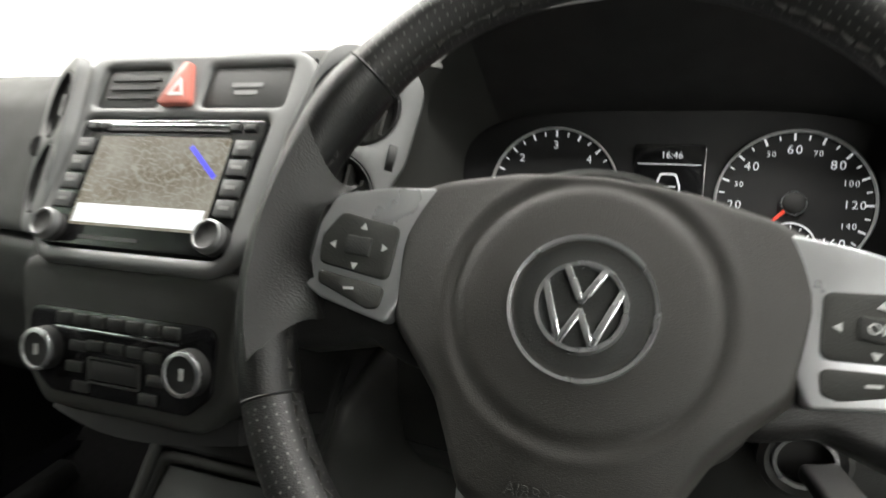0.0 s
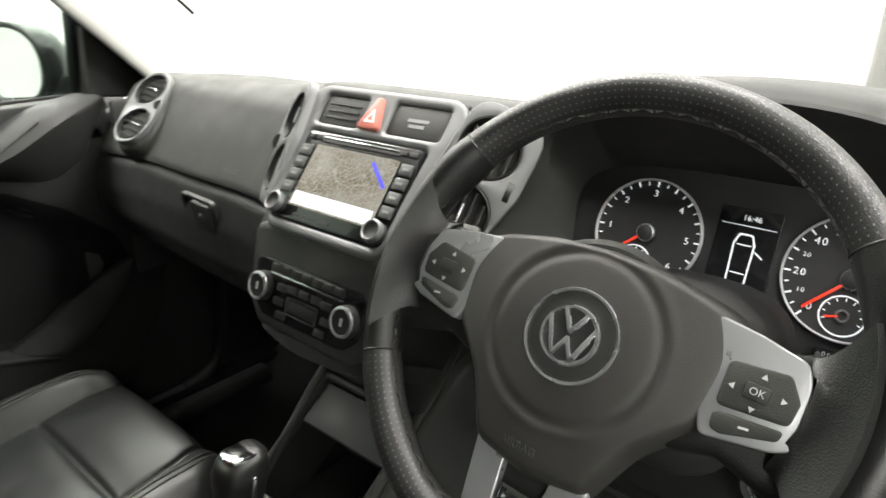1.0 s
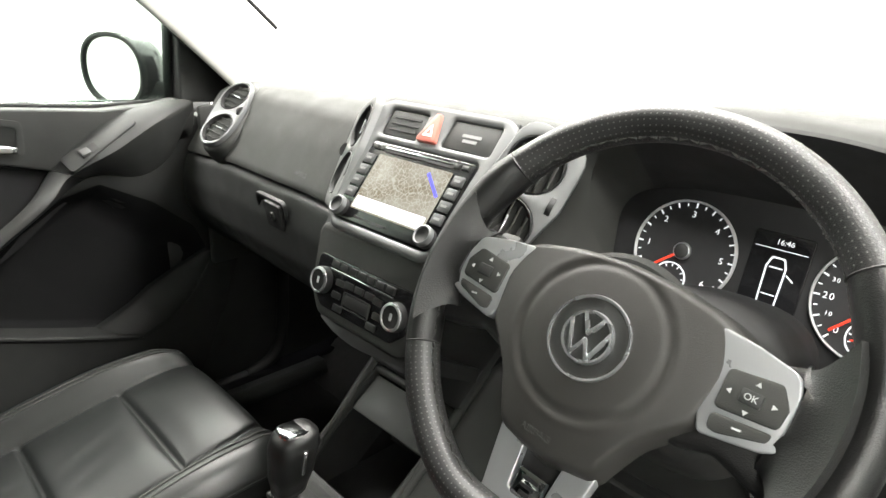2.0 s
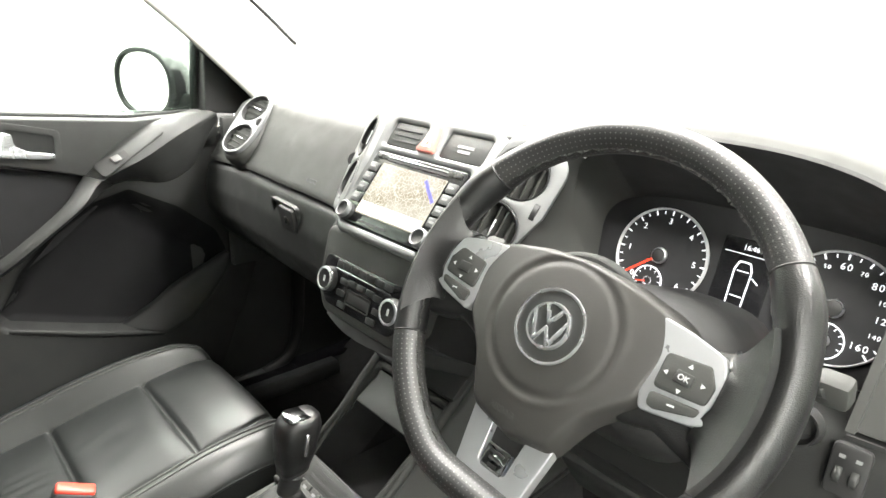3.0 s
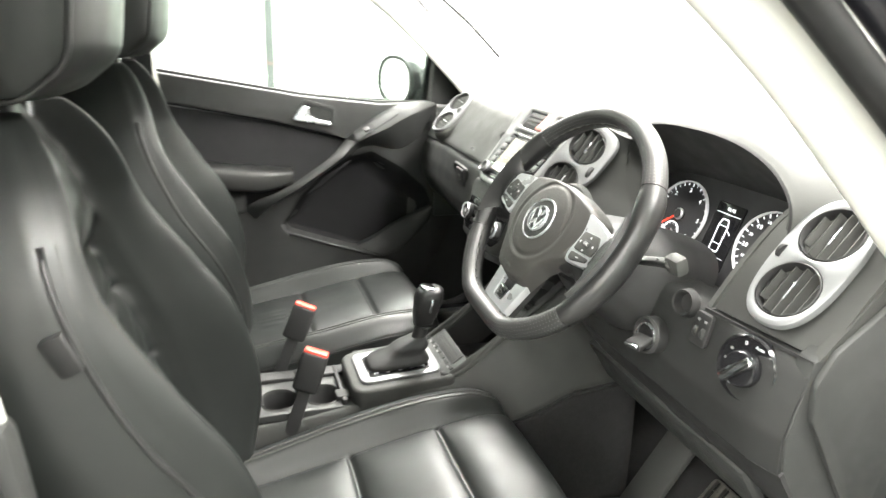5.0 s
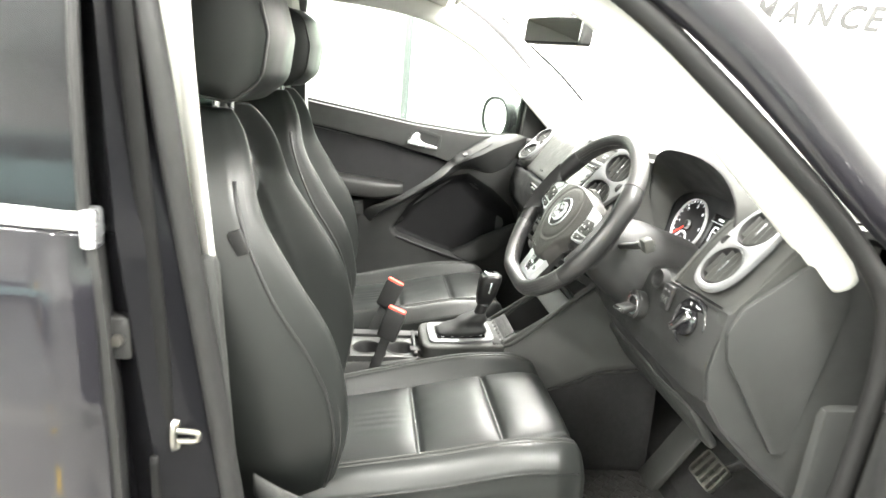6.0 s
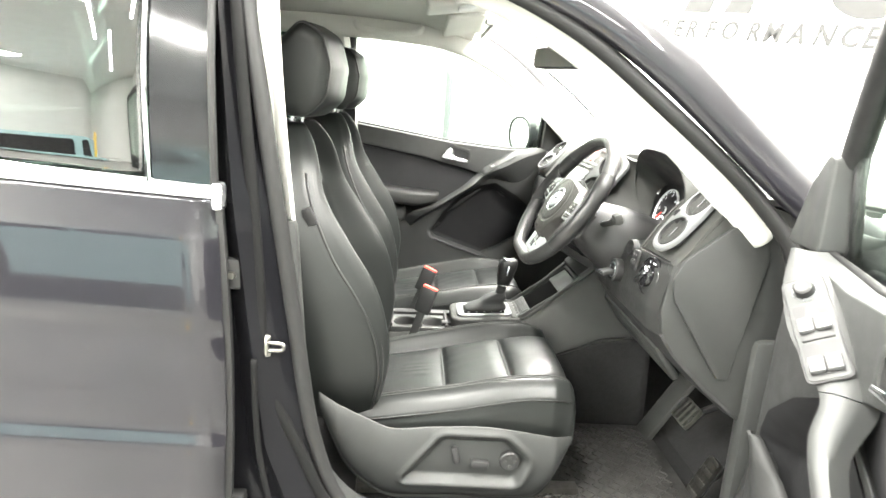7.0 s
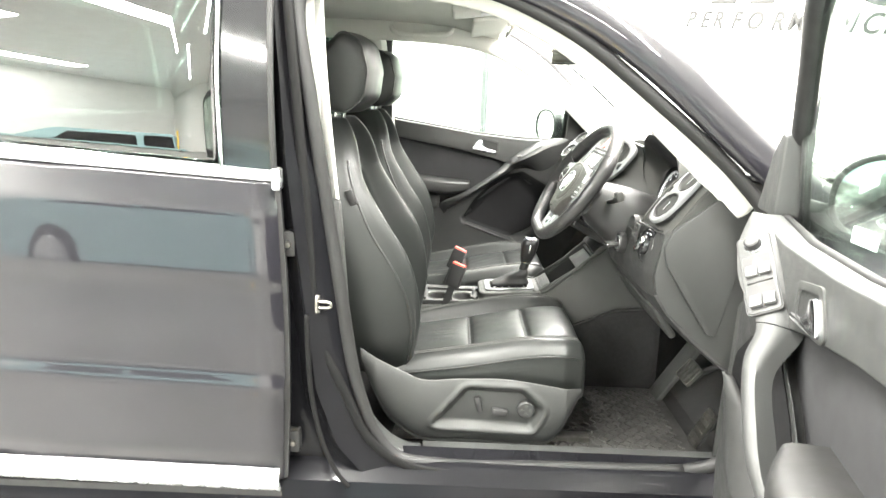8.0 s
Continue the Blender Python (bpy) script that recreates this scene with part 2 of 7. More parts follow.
def plate(outer, h, bev=0.0, holes=(), m=None, seg=2):
    """A flat plate of thickness h over an outline, holes cut through, its upper rims bevelled."""
    bm = bmesh.new()
    edges = []
    for loop in (outer, *holes):
        vs = [bm.verts.new((p[0], p[1], 0)) for p in loop]
        edges += [bm.edges.new((vs[i], vs[(i + 1) % len(vs)])) for i in range(len(vs))]
    if holes:
        bmesh.ops.triangle_fill(bm, use_beauty=True, edges=edges, normal=(0, 0, 1))
    else:
        f = bm.faces.new([e.verts[0] for e in edges])
        f.normal_update()
    bmesh.ops.recalc_face_normals(bm, faces=bm.faces)
    if bm.faces and sum(f.normal.z for f in bm.faces) < 0:
        bmesh.ops.reverse_faces(bm, faces=bm.faces)
    got = bmesh.ops.extrude_face_region(bm, geom=bm.faces[:])
    up = [v for v in got["geom"] if isinstance(v, bmesh.types.BMVert)]
    bmesh.ops.translate(bm, verts=up, vec=(0, 0, h))
    bmesh.ops.recalc_face_normals(bm, faces=bm.faces)
    if bev:
        rim = [e for e in bm.edges if len(e.link_faces) == 2 and all(v.co.z > h - 1e-6 for v in e.verts)
               and abs(e.link_faces[0].normal.z - e.link_faces[1].normal.z) > 0.5]
        bmesh.ops.bevel(bm, geom=rim, offset=bev, segments=seg, profile=0.5, affect="EDGES", clamp_overlap=True)
    return put(bm, m) if m is not None else bm


def sweep(path, rad, seg=12, closed=False, m=None, up=(0, 0, 1), uv=None):
    """A round or oval bar along a path. rad: a number, or a function of (index) giving the two half-widths."""
    pts = [Vector(p) for p in path]
    n = len(pts)
    rings = []
    for i, p in enumerate(pts):
        a = pts[i - 1] if (i or closed) else pts[i]
        b = pts[(i + 1) % n] if (i < n - 1 or closed) else pts[i]
        d = (b - a).normalized()
        side = d.cross(Vector(up))
        if side.length < 1e-4:
            side = d.cross(Vector((1, 0, 0)))
        side.normalize()
        top = side.cross(d)
        ra, rb = rad(i) if callable(rad) else (rad, rad)
        rings.append([p + side * ra * math.cos(2 * math.pi * k / seg) + top * rb * math.sin(2 * math.pi * k / seg) for k in range(seg)])
    if closed:
        rings.append(rings[0])
    bm = loft(rings, cap=not closed)
    if closed:
        bmesh.ops.remove_doubles(bm, verts=bm.verts, dist=1e-6)
    return put(bm, m) if m is not None else bm


def skin(fn, nu, nv, thick, m=None):
    """A curved sheet fn(u, v), u and v from 0 to 1, given a thickness."""
    bm = bmesh.new()
    g = [[bm.verts.new(fn(i / nu, j / nv)) for j in range(nv + 1)] for i in range(nu + 1)]
    for i in range(nu):
        for j in range(nv):
            bm.faces.new((g[i][j], g[i + 1][j], g[i + 1][j + 1], g[i][j + 1]))
    bmesh.ops.recalc_face_normals(bm, faces=bm.faces)
    bmesh.ops.solidify(bm, geom=bm.faces[:], thickness=thick)
    return put(bm, m) if m is not None else bm


def polar(fn, nu, nv):
    bm = bmesh.new()
    c = bm.verts.new(fn(0, 0))
    rows = [[bm.verts.new(fn(i / nu, j / nv)) for i in range(nu)] for j in range(1, nv + 1)]
    for i in range(nu):
        bm.faces.new((c, rows[0][i], rows[0][(i + 1) % nu]))
        for a, b in zip(rows, rows[1:]):
            bm.faces.new((a[i], b[i], b[(i + 1) % nu], a[(i + 1) % nu]))
    return bm


def spline(keys, t):
    """A smooth value between (t, value) keys."""
    if t <= keys[0][0]:
        return keys[0][1]
    for (a, p), (b, q) in zip(keys, keys[1:]):
        if t <= b:
            k = (t - a) / (b - a)
            k = k * k * (3 - 2 * k)
            return p + (q - p) * k
    return keys[-1][1]


def line(keys, t):
    """A straight-line value between (t, value) keys."""
    if t <= keys[0][0]:
        return keys[0][1]
    for (a, p), (b, q) in zip(keys, keys[1:]):
        if t <= b:
            return p + (q - p) * (t - a) / (b - a)
    return keys[-1][1]


def curve_points(keys, n):
    """n + 1 points on a smooth line through the given points."""
    k = [Vector(p) for p in keys]
    out = []
    for i in range(n + 1):
        t = i / n * (len(k) - 1)
        j = min(int(t), len(k) - 2)
        f = t - j
        p0, p1, p2, p3 = k[max(j - 1, 0)], k[j], k[j + 1], k[min(j + 2, len(k) - 1)]
        out.append(0.5 * ((2 * p1) + (p2 - p0) * f + (2 * p0 - 5 * p1 + 4 * p2 - p3) * f * f + (3 * p1 - p0 - 3 * p2 + p3) * f ** 3))
    return out


def inside_depth(poly, x, y):
    """Distance from (x, y) to a polygon's border, positive inside."""
    best, odd = 9.0, False
    p = Vector((x, y))
    for (ax, ay), (bx, by) in zip(poly, poly[1:] + poly[:1]):
        a, b = Vector((ax, ay)), Vector((bx, by))
        k = max(0, min(1, (p - a).dot(b - a) / (b - a).length_squared))
        best = min(best, (p - a - (b - a) * k).length)
        if (ay > y) != (by > y) and x < ax + (bx - ax) * (y - ay) / (by - ay):
            odd = not odd
    return best if odd else -best


def words(text, size, m, depth=0.0003, spacing=1.0, shear=0.0, align="CENTER", bold=0.0):
    """Lettering in Blender's own font as a bmesh."""
    cu = bpy.data.curves.new("words", "FONT")
    cu.body, cu.size, cu.extrude, cu.align_x, cu.align_y = text, size, depth, align, "CENTER"
    cu.space_character, cu.shear, cu.resolution_u, cu.offset = spacing, shear, 3, bold
    ob = bpy.data.objects.new("words", cu)
    scene.collection.objects.link(ob)
    dg = bpy.context.evaluated_depsgraph_get()
    me = bpy.data.meshes.new_from_object(ob.evaluated_get(dg))
    bm = bmesh.new()
    bm.from_mesh(me)
    bpy.data.objects.remove(ob)
    bpy.data.curves.remove(cu)
    bpy.data.meshes.remove(me)
    return put(bm, m)


def basis(o, x, y):
    """A frame at o with its x axis along x and its z axis square to x and y."""
    x, y = Vector(x).normalized(), Vector(y)
    z = x.cross(y).normalized()
    y = z.cross(x)
    return Matrix(((x.x, y.x, z.x, o[0]), (x.y, y.y, z.y, o[1]), (x.z, y.z, z.z, o[2]), (0, 0, 0, 1)))


def at(x, y, z=0.0, rz=0.0):
    return pose(x, y, z, 0, 0, rz)


# ---- the showroom ----
ROOM = pose(0, 0, 0, 0, 0, 24.0)          # the showroom's walls stand at a slant to the car
X0, X1, Y0, Y1, TOP = -5.2, 7.5, -7.0, 2.20, 3.5
part("floor", box(X1 - X0 + 0.4, Y1 - Y0 + 0.4, 0.2, m=ROOM @ at((X0 + X1) / 2, (Y0 + Y1) / 2, -0.1)), CONCRETE,
     label="smooth grey sealed showroom floor under the car", category="floor", kind="structure")
part("ceiling", box(X1 - X0 + 0.4, Y1 - Y0 + 0.4, 0.15, m=ROOM @ at((X0 + X1) / 2, (Y0 + Y1) / 2, TOP + 0.075)), WHITE_WALL,
     label="white showroom ceiling with strip lights", category="ceiling", kind="structure")
part("wall_front", box(X1 - X0 + 0.4, 0.2, TOP, m=ROOM @ at((X0 + X1) / 2, Y1 + 0.1, TOP / 2)), WHITE_WALL,
     label="bright white showroom wall carrying grey lettering", category="wall", kind="structure")
part("wall_left", box(0.2, Y1 - Y0, TOP, m=ROOM @ at(X0 - 0.1, (Y0 + Y1) / 2, TOP / 2)), WHITE_WALL,
     label="bright white showroom side wall", category="wall", kind="structure")
part("wall_right", box(0.2, Y1 - Y0, TOP, m=ROOM @ at(X1 + 0.1, (Y0 + Y1) / 2, TOP / 2)), WHITE_WALL,
     label="white showroom wall facing the open car door", category="wall", kind="structure")
part("wall_back", box(X1 - X0 + 0.4, 0.2, TOP, m=ROOM @ at((X0 + X1) / 2, Y0 - 0.1, TOP / 2)), WHITE_WALL,
     label="plain white rear wall of the showroom", category="wall", kind="structure")
# this first strip stands in for the shading line of the room's corner
part("trim_strip", box(0.10, 0.04, TOP - 0.02, 0.008, m=ROOM @ at(-4.85, Y1 - 0.022, TOP / 2)), STRIP,
     label="slim grey strip marking a vertical joint in the white walls", category="wall strip", kind="structure")
part("trim_strip", box(0.09, 0.04, TOP - 0.02, 0.008, m=ROOM @ at(1.293, Y1 - 0.022, TOP / 2)), CONCRETE,
     label="slim grey strip marking a vertical joint in the white walls", category="wall strip", kind="structure")

SIGN = ROOM @ basis((-1.77, Y1 - 0.004, 1.859), (1, 0, -0.098), (0, 0, 1))
sign = thing("wall_sign", SIGN, "grey cut vinyl word and emblem on the white wall", "sign")
for letter, across in zip("PERFORMANCE", (0.0, 0.135, 0.245, 0.405, 0.525, 0.715, 0.828, 0.988, 1.138, 1.285, 1.405)):
    part("letter", words(letter, 0.150, at(across, 0.0, 0), 0.0015, 1.0, 0.20, "LEFT", 0.003), WALL_GREY, sign)
for ex, ew in ((0.30, 0.22), (0.61, 0.19)):
    part("emblem", plate(rounded([(ex - ew / 2, 0.105), (ex + ew / 2, 0.105), (ex + ew / 2 + 0.05, 0.30), (ex - ew / 2 + 0.10, 0.30)], 0.012), 0.003), WALL_GREY, sign)
part("emblem", plate(oval(0.24, 0.17, 40, 1.40, 0.258), 0.003), WALL_GREY, sign)


# ---- the car's shell ----
def side(x):
    return Matrix.Diagonal((x, 1, 1, 1))


shell = thing("car_body", None, "black metallic car body shell with pale grey roof lining", "car body", kind="structure")
part("floor_pan", box(1.5, 1.9, 0.04, m=at(0, -0.15, 0.325)), CARPET, shell, "black carpeted floor")
part("firewall", box(1.5, 0.04, 0.66, m=pose(0, 0.80, 0.64, 12)), CARPET, shell, "dark footwell wall")
part("footwell_ramp", box(1.5, 0.5, 0.03, m=pose(0, 0.62, 0.44, 35)), CARPET, shell)
part("kick_panel", box(0.05, 0.42, 0.50, 0.02, m=at(0.735, 0.60, 0.60)), PLASTIC_LOW, shell)
part("kick_panel", box(0.05, 0.67, 0.76, 0.02, m=at(-0.834, 0.475, 0.70)), PLASTIC_LOW, shell)

# pillars, rails and sills, one of each a side
for s in (1, -1):
    M = side(s)
    # windscreen pillar: pale trim inside, painted outside
    fwd, wide = (0.012, 0.70) if s > 0 else (0.080, 0.95)
    inner = curve_points([(0.752, 0.355 + fwd, 1.066)] + [(x, y + fwd, z) for x, y, z in ((0.742, 0.27, 1.155), (0.715, 0.07, 1.338), (0.68, -0.11, 1.468))] +
                         [(0.64, -0.30 + 0.6 * fwd, 1.550), (0.62, -0.62, 1.575), (0.61, -1.1, 1.58)], 36)
    part("pillar_trim", sweep(inner, lambda i: (wide * line([(0, 0.030), (6, 0.050), (20, 0.058), (36, 0.06)], i), 0.018), 16, m=M, up=(1, -0.55, -0.1)), CREAM, shell,
         "pale grey windscreen pillar trim", sharp=180)
    ahead, thick = (0.0, 1.0) if s > 0 else (-0.03, 0.6)
    outer = curve_points([(x, y + ahead, z - (0.05 if s < 0 and y > 0.3 else 0)) for x, y, z in ((0.825, 0.70, 1.02), (0.80, 0.44, 1.145), (0.765, 0.12, 1.40), (0.735, -0.07, 1.515), (0.705, -0.30, 1.592), (0.69, -0.62, 1.622), (0.69, -1.5, 1.60))], 44)
    part("pillar", sweep(outer, lambda i: (0.048 * thick, 0.03 * thick), 18, m=M, up=(1, 0, 0.6)), PAINT, shell, "gloss black painted pillar", sharp=180)
    # sill with its scuff plate
    part("sill", skin(lambda u, v: (line([(0, 0.73), (0.25, 0.79), (0.5, 0.845), (0.8, 0.868), (1, 0.85)], v), -1.6 + 2.3 * u,
                                    line([(0, 0.408), (0.25, 0.402), (0.5, 0.372), (0.8, 0.30), (1, 0.20)], v)), 8, 16, 0.01, m=M), JAMB, shell, "gloss black painted door sill")
    part("scuff_plate", skin(lambda u, v: (line([(0, 0.682), (0.10, 0.688), (0.20, 0.696), (0.85, 0.754), (1, 0.762)], v), -0.37 + 0.86 * u, line([(0, 0.372), (0.10, 0.398), (0.20, 0.406), (0.85, 0.402), (1, 0.386)], v)), 12, 14, 0.006, m=M), PLASTIC_LOW, shell, "worn grey plastic entry strip", sharp=180)
    part("scuff_plate", skin(lambda u, v: (line([(0, 0.690), (0.15, 0.700), (0.85, 0.750), (1, 0.758)], v) + 0.012 * u, -0.376 - 0.19 * u, line([(0, 0.376), (0.15, 0.400), (0.85, 0.398), (1, 0.384)], v) + 0.20 * u ** 2.2), 12, 12, 0.006, m=M), PLASTIC_LOW, shell, "grey plastic foot of the middle pillar", sharp=180)
    # the door opening's rubber seal
    seal = curve_points([(0.775, 0.30, 0.395), (0.778, 0.0, 0.392), (0.78, -0.34, 0.39), (0.782, -0.46, 0.43), (0.782, -0.535, 0.60), (0.78, -0.582, 0.89), (0.772, -0.637, 1.26),
                         (0.735, -0.672, 1.50), (0.71, -0.60, 1.572), (0.715, -0.30, 1.548), (0.742, -0.08, 1.462), (0.768, 0.10, 1.335), (0.79, 0.33, 1.145), (0.80, 0.42, 1.0), (0.79, 0.43, 0.70), (0.78, 0.40, 0.45), (0.775, 0.30, 0.395)], 110)
    if s < 0:
        seal = [Vector((p.x, p.y + 0.055 * spline([(-0.35, 0.0), (-0.15, 1.0)], p.y), p.z)) if p.z > 1.05 else p for p in seal]
    part("door_seal", sweep(seal, 0.0165, 12, m=M, up=(1, 0.01, 0.02)), RUBBER, shell, "thick black rubber door seal", sharp=180)
    # near-black strips stand in for the shade in the recessed channels beside the seal
    lip = curve_points([(0.735, -0.700, 1.56), (0.768, -0.684, 1.43), (0.790, -0.668, 1.28), (0.802, -0.652, 1.10), (0.808, -0.640, 0.93), (0.808, -0.636, 0.79), (0.806, -0.620, 0.714), (0.806, -0.588, 0.649), (0.806, -0.556, 0.582), (0.806, -0.510, 0.480), (0.806, -0.435, 0.412), (0.806, -0.334, 0.384), (0.806, -0.10, 0.376), (0.806, 0.30, 0.376)], 60)
    part("inner_channel_shade", sweep(lip, lambda i: (0.005, 0.012), 10, m=M, up=(0, 1, 0.5)), CHANNEL_BLACK, shell, "dark strip for the shade of the channel round the opening", sharp=180)
    groove = curve_points([(0.832, -0.646, 0.80), (0.834, -0.643, 0.682), (0.836, -0.636, 0.594), (0.842, -0.614, 0.489), (0.850, -0.580, 0.410), (0.856, -0.545, 0.365)], 30)
    part("outer_channel_shade", sweep(groove, lambda i: (0.004, 0.006), 10, m=M, up=(0, 1, 0.5)), CHANNEL_BLACK, shell, "slim dark strip for the shade in the pillar channel", sharp=180)
    # middle pillar
    def pillar_row(v):
        z = 0.36 + 1.25 * v
        lean = line([(0.36, 0.0), (1.1, 0.0), (1.55, -0.085)], z)
        y1 = line([(0.36, -0.36), (0.45, -0.47), (0.6, -0.545), (0.9, -0.592), (1.26, -0.648), (1.6, -0.70)], z)
        return z, lean, y1
    def pillar_face(u, v):
        z, lean, y1 = pillar_row(v)
        y = y1 + (-0.83 - y1) * u
        return (line([(0, 0.785), (0.08, 0.80), (0.3, 0.822), (0.45, 0.79), (1, 0.785)], u) + lean, y, z)
    part("middle_pillar", skin(pillar_face, 24, 40, 0.012, m=M), JAMB, shell, "gloss black painted middle pillar")
    def pillar_inside(u, v):
        z = 1.06 + 0.52 * v
        y = -0.588 - 0.052 * v - u * 0.19
        return (line([(0, 0.755), (0.08, 0.735), (0.9, 0.715), (1, 0.72)], u) - 0.10 * v * v * v, y, z)
    part("pillar_cover", skin(pillar_inside, 10, 16, 0.008, m=M), CREAM, shell, "pale grey upper belt pillar cover")
    part("pillar_base", box(0.03, 0.17, 0.66, 0.012, m=M @ pose(0.752, -0.64, 0.73, 4)), PLASTIC_LOW, shell)

# roof, windscreen, bonnet and front wing
part("roof_lining", skin(lambda u, v: (-0.64 + 1.28 * u, -0.14 - 1.6 * v, 1.575 + 0.055 * math.sin(math.pi * u) + 0.03 * math.sin(math.pi * min(v * 1.3, 1)) - 0.03 * (1 - min(v * 8, 1))), 24, 24, 0.01), LINING, shell,
     "pale woven roof lining", sharp=180)
part("roof_panel", skin(lambda u, v: (-0.70 + 1.40 * u, -0.10 - 1.75 * v, 1.625 + 0.05 * math.sin(math.pi * u) + 0.02 * math.sin(math.pi * v)), 20, 20, 0.008), PAINT, shell, "black painted roof", sharp=180)
pane = part("windscreen", skin(lambda u, v: ((-1 + 2 * u) * (0.765 - 0.12 * v), 0.83 - 0.93 * v + 0.05 * math.sin(math.pi * u), 1.10 + 0.49 * v + 0.03 * math.sin(math.pi * u)), 16, 10, 0.004), CLEAR, shell, "clear windscreen", sharp=180)
pane.visible_shadow = False
part("screen_edge", sweep(curve_points([(-0.695, -0.06, 1.60), (-0.70, 0.03, 1.553), (-0.70, 0.20, 1.428), (-0.70, 0.30, 1.355), (-0.70, 0.40, 1.268)], 24), 0.0045, 8), RUBBER, shell, "thin dark windscreen edge")
part("scuttle", box(1.5, 0.12, 0.03, 0.01, m=at(0, 0.88, 1.035)), PLASTIC_DARK, shell)
part("bonnet", skin(lambda u, v: ((-1 + 2 * u) * (0.80 - 0.08 * v * v), 0.86 + 0.80 * v, 1.035 + 0.03 * math.sin(math.pi * u) - 0.10 * v * v), 20, 14, 0.01), PAINT, shell, "black painted bonnet", sharp=180)
for s in (1, -1):
    part("front_wing", skin(lambda u, v: (line([(0, 0.80), (0.15, 0.845), (0.4, 0.88), (1, 0.87)], v) - 0.10 * u * u, 0.44 + 1.25 * u, 1.07 - 0.12 * u * u - 0.66 * v), 14, 14, 0.008, m=side(s)), PAINT, shell, "black painted front wing", sharp=180)
for s in (1, -1):
    wip = curve_points([(s * 0.05 - 0.1, 0.90, 1.075), (s * 0.05 + 0.2, 0.85, 1.098), (s * 0.05 + 0.45, 0.84, 1.105)], 12)
    part("wiper", sweep(wip, 0.007, 6), PLASTIC_DARK, shell)
# cabin rear: bench back and rear bulkhead close the space behind the front seats
part("rear_seat_back", box(1.36, 0.16, 0.60, 0.06, m=pose(0, -1.42, 0.92, -18), seg=4), LEATHER, shell, "black leather rear bench back")
part("rear_seat_base", box(1.36, 0.50, 0.18, 0.05, m=at(0, -1.14, 0.58), seg=4), LEATHER, shell, "black leather rear bench")


# ---- rear door of the driver's side, closed ----
rear_door = thing("rear_door", None, "closed gloss black rear car door with chrome window strip", "car door")


def rear_skin(u, v):
    y = -0.705 - 1.0 * u
    z = 1.115 + 0.045 * u - (0.74 + 0.02 * u) * v
    x = line([(0, 0.838), (0.10, 0.857), (0.30, 0.868), (0.345, 0.862), (0.62, 0.862), (0.66, 0.872), (0.90, 0.868), (1, 0.85)], v)
    return (x - 0.02 * max(0, u - 0.6) - 0.0 * u, y + 0.012 * math.sin(math.pi * v), z)


part("door_skin", skin(rear_skin, 14, 60, 0.012), PAINT, rear_door, "glossy black door panel", sharp=180)
part("shut_face", skin(lambda u, v: (0.85 - 0.062 * u, -0.708 + 0.012 * math.sin(math.pi * v) - 0.012 * u, 1.10 - 0.72 * v), 3, 24, 0.012), PLASTIC_DARK, rear_door)
part("belt_strip", skin(lambda u, v: (0.845 - 0.004 + 0.006 * math.sin(math.pi * v), -0.715 - 1.0 * u, 1.112 + 0.052 * u + (0.026 + 0.012 * u) * v), 10, 6, 0.008), CHROME, rear_door, "polished chrome window strip")
part("lower_strip", skin(lambda u, v: (0.864 + 0.012 * math.sin(math.pi * v), -0.712 - 1.0 * u, 0.352 + 0.012 * u + 0.062 * v - 0.05 * v * max(0, u - 0.75) * 4), 10, 6, 0.008), ALU, rear_door, "bright metal lower door strip")
part("lower_cladding", skin(lambda u, v: (0.862 - 0.03 * v, -0.71 - 1.0 * u, 0.352 - 0.15 * v), 6, 6, 0.01), PLASTIC_DARK, rear_door)
part("window_frame", skin(lambda u, v: (0.842 - 0.10 * v * v, -0.712 - 0.012 * v - 0.105 * u, 1.138 + 0.44 * v), 4, 14, 0.012), GLOSS, rear_door, "gloss black window pillar cover")
part("frame_edge", sweep(curve_points([(0.846, -0.708, 1.12), (0.822, -0.716, 1.35), (0.755, -0.726, 1.575)], 16), 0.007, 8), RUBBER, rear_door)
part("window_bar", sweep(curve_points([(0.844, -0.824, 1.138), (0.822, -0.83, 1.35), (0.757, -0.835, 1.575)], 14), 0.005, 8), CHROME, rear_door, "thin bright window bar")
part("window_frame", skin(lambda u, v: (0.748 - 0.02 * v, -0.82 - 0.9 * u, 1.565 + 0.035 * v), 6, 3, 0.02), PAINT, rear_door)
part("pane", skin(lambda u, v: (0.836 - 0.09 * v * v, -0.826 - 0.88 * u, 1.135 + 0.05 * u + (0.435 - 0.05 * u) * v), 8, 12, 0.004), TINT, rear_door, "dark tinted door window", sharp=180)
part("door_inner", box(0.06, 0.95, 0.70, 0.02, m=at(0.775, -1.21, 0.76)), TRIM_GREY, rear_door)
part("belt_end", box(0.03, 0.02, 0.05, 0.006, m=at(0.84, -0.703, 1.118)), ALU, rear_door)
for dz in (0.965, 0.40 + 0.06):
    hp = part("hinge", box(0.03, 0.035, 0.06, 0.006, m=at(0.805, -0.69, dz)), PLASTIC_DARK, rear_door)
    part("bolt", cyl(0.009, 0.007, 0.008, 6, m=pose(0.822, -0.688, dz, 0, 90)), STEEL, hp)

